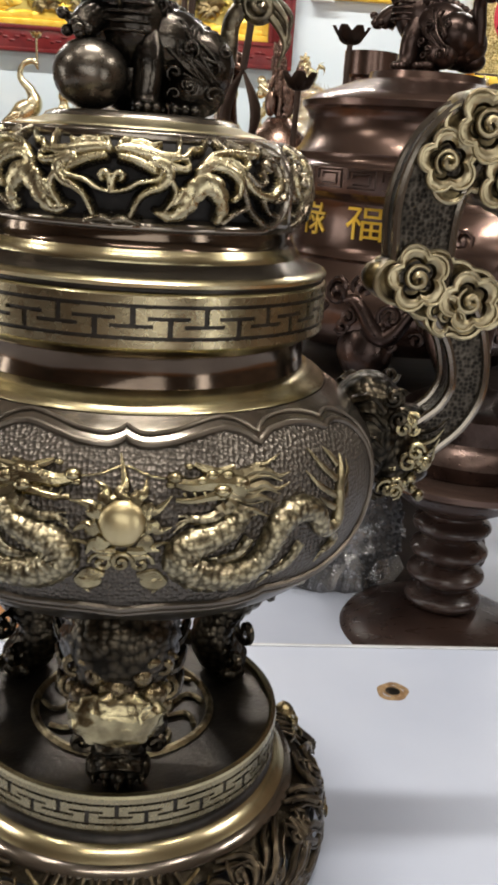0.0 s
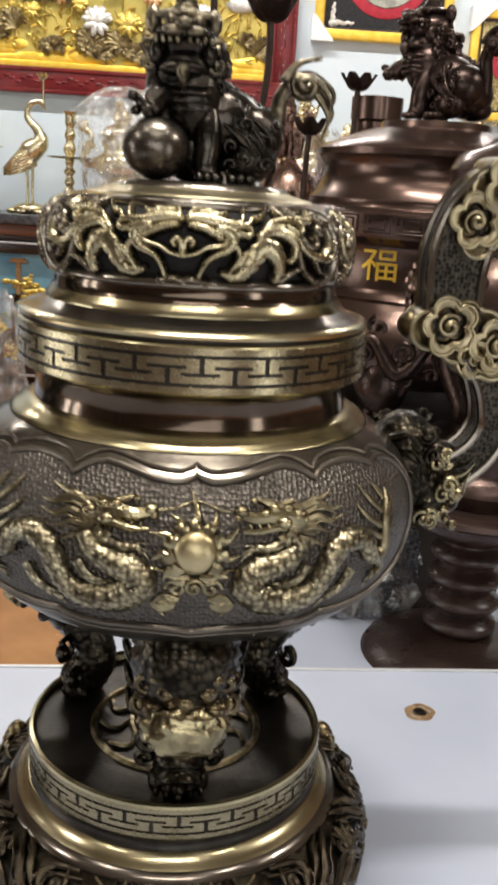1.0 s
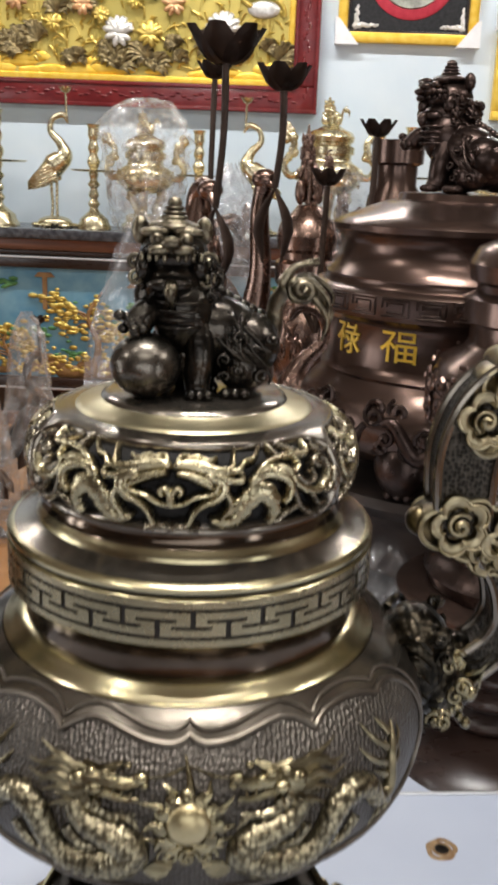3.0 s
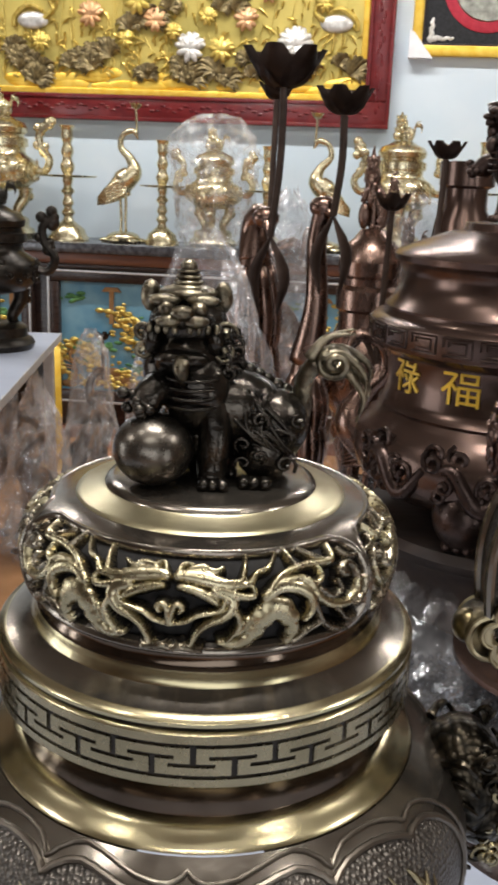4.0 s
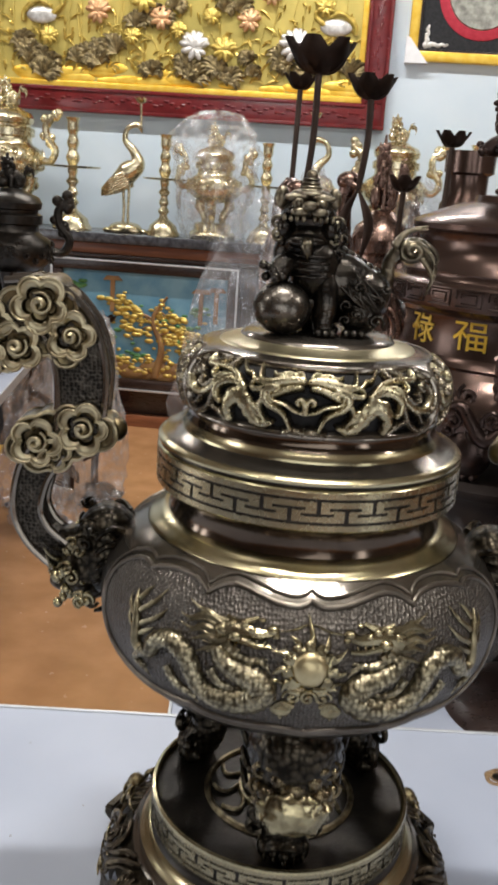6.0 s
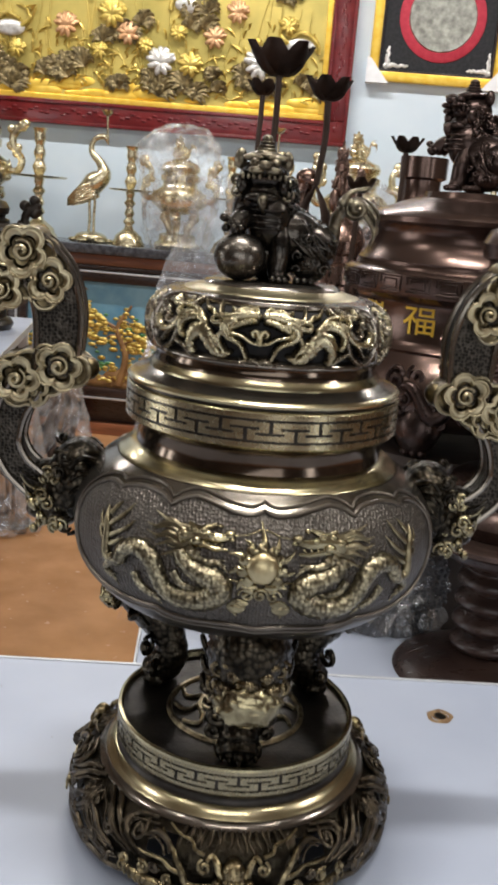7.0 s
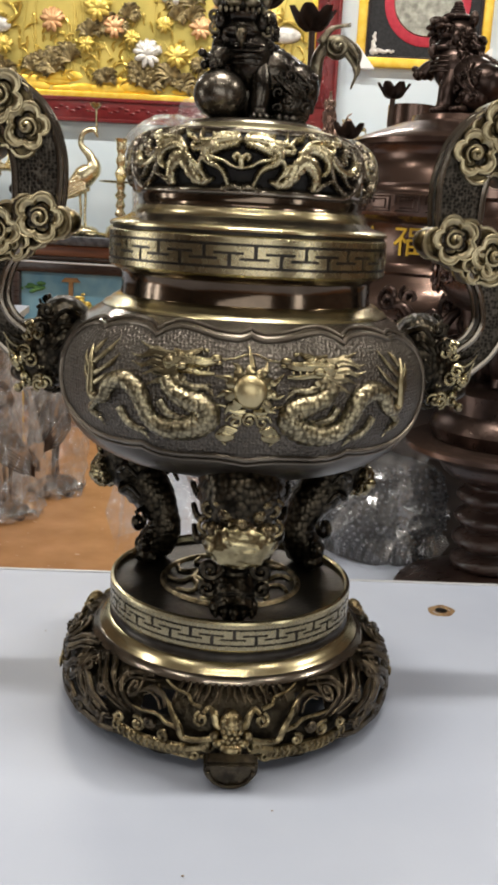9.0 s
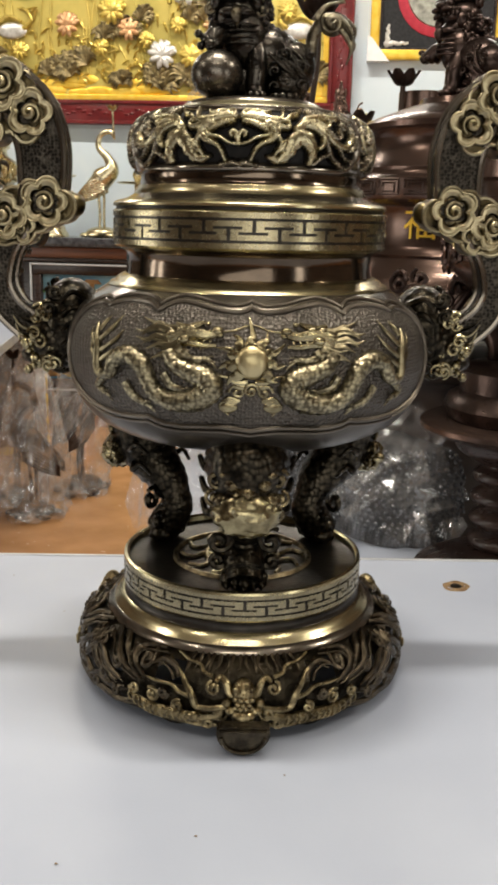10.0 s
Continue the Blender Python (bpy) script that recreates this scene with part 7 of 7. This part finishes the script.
def golden_character(text, deg, size):
    """A raised character bent round the waist of the large burner."""
    cu = bpy.data.curves.new("character", "FONT")
    cu.body, cu.size, cu.extrude, cu.resolution_u = text, size, 0.0015, 3
    cu.align_x, cu.align_y = "CENTER", "CENTER"
    tmp = new("character", cu)
    dg = bpy.context.evaluated_depsgraph_get()
    me = bpy.data.meshes.new_from_object(tmp.evaluated_get(dg))
    bpy.data.objects.remove(tmp)
    a0 = radians(deg - 90)
    for v in me.vertices:
        x, y, z = v.co
        v.co = polar(0.1485 + z, a0 + x / 0.148, 1.0915 + BZ + y)
    me.materials.append(GILT)
    ob = new("golden_character", me)
    ob.parent = big
    ob["label"] = "raised golden good-luck character"


golden_character("\u798f", -35, 0.050)
golden_character("\u797f", -66, 0.050)

# turned pedestal with a second burner on it
ped = thing("turned_pedestal", (0.298, 0.47, REAR), "turned dark wooden pedestal with a round tray", "pedestal")
part("tray", lathe([(0.0, 0.206), (0.108, 0.206), (0.115, 0.202), (0.115, 0.196), (0.104, 0.190), (0.070, 0.178)], 72), REDBRONZE, ped)
col = [(0.070, 0.178), (0.064, 0.166), (0.048, 0.156), (0.038, 0.150)]
zz = 0.146
for i in range(4):
    col += [(0.030, zz), (0.042, zz - 0.009), (0.042, zz - 0.017), (0.030, zz - 0.026)]
    zz -= 0.029
part("column", lathe([tuple(q) for q in spline(col, 80)], 48), DARKWOOD, ped)
part("foot", lathe([(0.030, zz + 0.008), (0.046, zz + 0.004), (0.070, zz - 0.002), (0.092, 0.017), (0.108, 0.008), (0.113, 0.0), (0.0, 0.0)], 56), DARKWOOD, ped)
small_censer(0.305, 0.475, REAR + 0.2065, 0.485, REDBRONZE, DARKRED, "red-brown bronze burner on a turned pedestal", 96, slim=0.92)

# copper cranes that hold dark lotus flowers
def tall_crane(x, y, label, trunk, neck, beak, top, flower_r, wide=1.0):
    """A tall copper crane seen close: base, legs, a plumed body, a thick neck, and a dark lotus on a stem from its beak."""
    ob = thing("crane_statue", (x, y, REAR), label, "statue", 0, "crane statues")
    bm = bmesh.new()
    ball(bm, (0, 0, 0.02), 0.06, 1.0, 0.85, 0.36, 16)
    for k in (-1, 1):
        tube(bm, spline([(0.014 * k, 0, 0.03), (0.012 * k, 0.004, 0.16), (0.016 * k, 0, trunk[0] + 0.03)], 10), [0.007] * 10, 8)
    c, half = (trunk[0] + trunk[1]) / 2, (trunk[1] - trunk[0]) / 2
    tube(bm, [(0, 0, trunk[0] + 2 * half * f) for f in np.linspace(0, 1, 24)], [wide * 0.036 * math.sin(math.pi * (0.06 + 0.92 * f)) ** 0.65 * (1.12 - 0.35 * f) for f in np.linspace(0, 1, 24)], 20)
    for i in range(9):
        a = -2.6 + 0.55 * i
        for j in range(2):
            z = c + half * (0.45 - 0.5 * j)
            pts = spline([(0.026 * wide * math.cos(a), 0.026 * wide * math.sin(a), z), (0.039 * wide * math.cos(a + 0.1), 0.039 * wide * math.sin(a + 0.1), z - half * 0.5), (0.030 * wide * math.cos(a + 0.15), 0.030 * wide * math.sin(a + 0.15), z - half * 1.1)], 9)
            tube(bm, pts, [0.004, 0.008, 0.010, 0.011, 0.010, 0.009, 0.007, 0.005, 0.002], 7, 0.5, up=lambda p: (p[0], p[1], 0.0))
    path = spline(neck, 24)
    tube(bm, path, list(np.interp(np.linspace(0, 1, 24), [0, 0.3, 0.8, 1], [0.024, 0.016, 0.012, 0.012])), 14)
    ball(bm, tuple(path[-1]), 0.016, 1.15, 0.9, 0.9, 14)
    tube(bm, spline([tuple(path[-1]), beak], 6), list(np.linspace(0.011, 0.002, 6)), 8)
    figure = new("figure", bpy.data.meshes.new("figure"))
    bm.to_mesh(figure.data)
    bm.free()
    for p in figure.data.polygons:
        p.use_smooth = True
    figure.data.materials.append(COPPER)
    figure.parent = ob
    part("lotus_stem", tube(bmesh.new(), spline([beak, ((beak[0] + top[0]) / 2 + 0.004, (beak[1] + top[1]) / 2, (beak[2] + top[2]) / 2), top], 12), 0.0048, 8), BROWNIRON, ob)
    holder = part("lotus_holder", ball(bmesh.new(), (top[0], top[1], top[2] + 0.004), 0.26 * flower_r, 1, 1, 0.8, 10), BROWNIRON, ob)
    for k in range(6):
        part("petal", thicken(lotus_petal(bmesh.new(), (top[0], top[1], top[2] - 0.01), flower_r, 2 * math.pi * k / 6 + 0.3), 0.002), BROWNIRON, holder)
    for k in range(2):
        leaf = spline([beak, (beak[0] + 0.02 * (1 - 2 * k), beak[1], beak[2] - 0.05), (beak[0] + 0.012 * (1 - 2 * k), beak[1], beak[2] - 0.10)], 8)
        part("drooping_leaf", tube(bmesh.new(), leaf, [0.002, 0.005, 0.008, 0.010, 0.010, 0.008, 0.005, 0.002], 8, 0.35), BROWNIRON, ob)
    return ob


tall_crane(-0.084, 0.87, "tall copper crane with folded plumage and a dark lotus", (0.33, 0.625), [(0, 0, 0.55), (-0.006, 0.006, 0.59), (0.004, -0.010, 0.612), (0.016, -0.030, 0.608)], (0.026, -0.055, 0.585), (0.036, -0.070, 0.778), 0.048, 0.95)
tall_crane(-0.004, 0.83, "copper crane raising its neck with a smaller dark lotus", (0.26, 0.46), [(0.0, 0, 0.42), (0.010, -0.006, 0.50), (0.006, 0.0, 0.58), (0.012, -0.006, 0.625)], (0.026, -0.022, 0.615), (0.032, -0.03, 0.748), 0.034, 0.8)
crane(0.16, 1.22, REAR, 0.56, COPPER, "copper crane among burners", 1, stem_to=(0.030, 0.0, 0.712), flower_mat=BROWNIRON, flower_r=0.030, turn=-20)
crane(-0.10, 1.25, REAR, 0.66, COPPER, "copper crane behind the others", 1, stem_to=(0.0, 0.0, 0.80), flower_mat=BROWNIRON, flower_r=0.030, turn=40)
small_censer(0.078, 1.30, REAR, 0.73, COPPER, COPPER, "shiny copper burner on the crowded table", -10, slim=0.46)
crane(0.105, 1.14, REAR, 0.50, COPPER, "small copper crane before a burner", -1, stem_to=(0.0, 0.0, 0.628), flower_mat=BROWNIRON, flower_r=0.030, turn=10)
small_censer(0.15, 1.38, REAR, 0.62, COPPER, COPPER, "shiny copper burner half hidden by film", 25, slim=0.5)
part("jar", lathe([(0.0, 0.0), (0.05, 0.0), (0.07, 0.1), (0.075, 0.4), (0.05, 0.60), (0.038, 0.62), (0.038, 0.655), (0.048, 0.66), (0.048, 0.70), (0.0, 0.702)], 40), REDBRONZE, None).location = (0.235, 1.30, REAR)
tagged(bpy.data.objects["jar"], "tall red-brown bronze jar with a collar", "jar")
wrap([(0.13, 0.0), (0.14, 0.2), (0.12, 0.4), (0.08, 0.58), (0.02, 0.64)], (0.15, 1.38, REAR + 0.003), "clear film over a copper burner", 31)
wrap([(0.05, 0.0), (0.05, 0.3), (0.045, 0.5), (0.03, 0.60), (0.008, 0.64)], (-0.045, 0.955, REAR + 0.003), "bluish clear film between the copper cranes", 44, film=FILM_THICK)
wrap([(0.115, 0.0), (0.105, 0.25), (0.075, 0.45), (0.035, 0.57), (0.01, 0.60)], (-0.10, 0.56, REAR + 0.003), "tall cone of clear film on the table", 37, squash=0.8)


PACK = material("dark_packed_plastic", (0.018, 0.018, 0.020), (0.075, 0.070, 0.070), rough=0.24, rough2=0.45, scale=26, bump=0.7, bump_scale=45)
BUBBLE = material("clear_bubble_domes", (0.05, 0.05, 0.055), (0.13, 0.13, 0.14), rough=0.10, scale=60)


def bubble_bundle(x, y, seed, w, h, turn=0.0):
    """Ware packed in bubble wrap: a lumpy bag with rows of small domes, and loose film over it."""
    ob = thing("wrapped_bundle", (x, y, REAR), "bundle in dark bubble wrap under clear film", "bundle", turn)
    lump = lambda a, r, z: 0.22 * r * noise.noise(Vector((2 * math.cos(a) + seed, 2 * math.sin(a), 6 * z))) + 0.05 * r * noise.noise(Vector((7 * math.cos(a), 7 * math.sin(a) + seed, 40 * z)))
    shape = spline([(w * 0.95, 0.0), (w, h * 0.22), (w * 0.96, h * 0.55), (w * 0.78, h * 0.85), (w * 0.3, h)], 24)
    part("packing", lathe([(0.0, 0.0)] + [tuple(q) for q in shape] + [(0.0, h * 1.02)], 64, wobble=lump), PACK, ob, "dark glossy packing")
    bb = bmesh.new()
    for row in range(1, 19):
        r, z = shape[row]
        for k in range(int(2 * math.pi * r / 0.0115)):
            a = (k + 0.5 * (row % 2)) * 0.0115 / r
            ball(bb, polar(r + lump(a, r, z), a, z), 0.0038, 1, 1, 0.9, 8)
    tagged(part("bubble_skin", bb, BUBBLE, ob, "rows of small air bubbles"), kind="stuff")
    return ob


bubble_bundle(0.178, 0.640, 5, 0.098, 0.150)
bubble_bundle(0.045, 0.70, 8, 0.075, 0.13)
wrap([(0.118, 0.0), (0.120, 0.07), (0.106, 0.12), (0.080, 0.165), (0.05, 0.188), (0.01, 0.195)], (0.178, 0.640, REAR + 0.003), "loose clear film over a packed bundle", 12, segs=40)
vase = thing("porcelain_vase", (0.60, 0.92, REAR), "white porcelain vase with orange and green painting", "vase")
part("body", lathe([(0.0, 0.0), (0.05, 0.0), (0.09, 0.05), (0.105, 0.12), (0.08, 0.19), (0.04, 0.22), (0.05, 0.25), (0.045, 0.25)], 40), WHITEFOAM, vase)


# ---- crumbs and specks on the near table ----
cr = bmesh.new()
rng = random.Random(21)
for i in range(14):
    ball(cr, (rng.uniform(-0.32, 0.34), rng.uniform(-0.34, 0.18), TOP + 0.0009), rng.uniform(0.0003, 0.0008), 1.5, 1, 0.5, 6)
tagged(part("crumbs", cr, RUST, None), "tiny brown crumbs on the white table", "crumbs", kind="stuff")
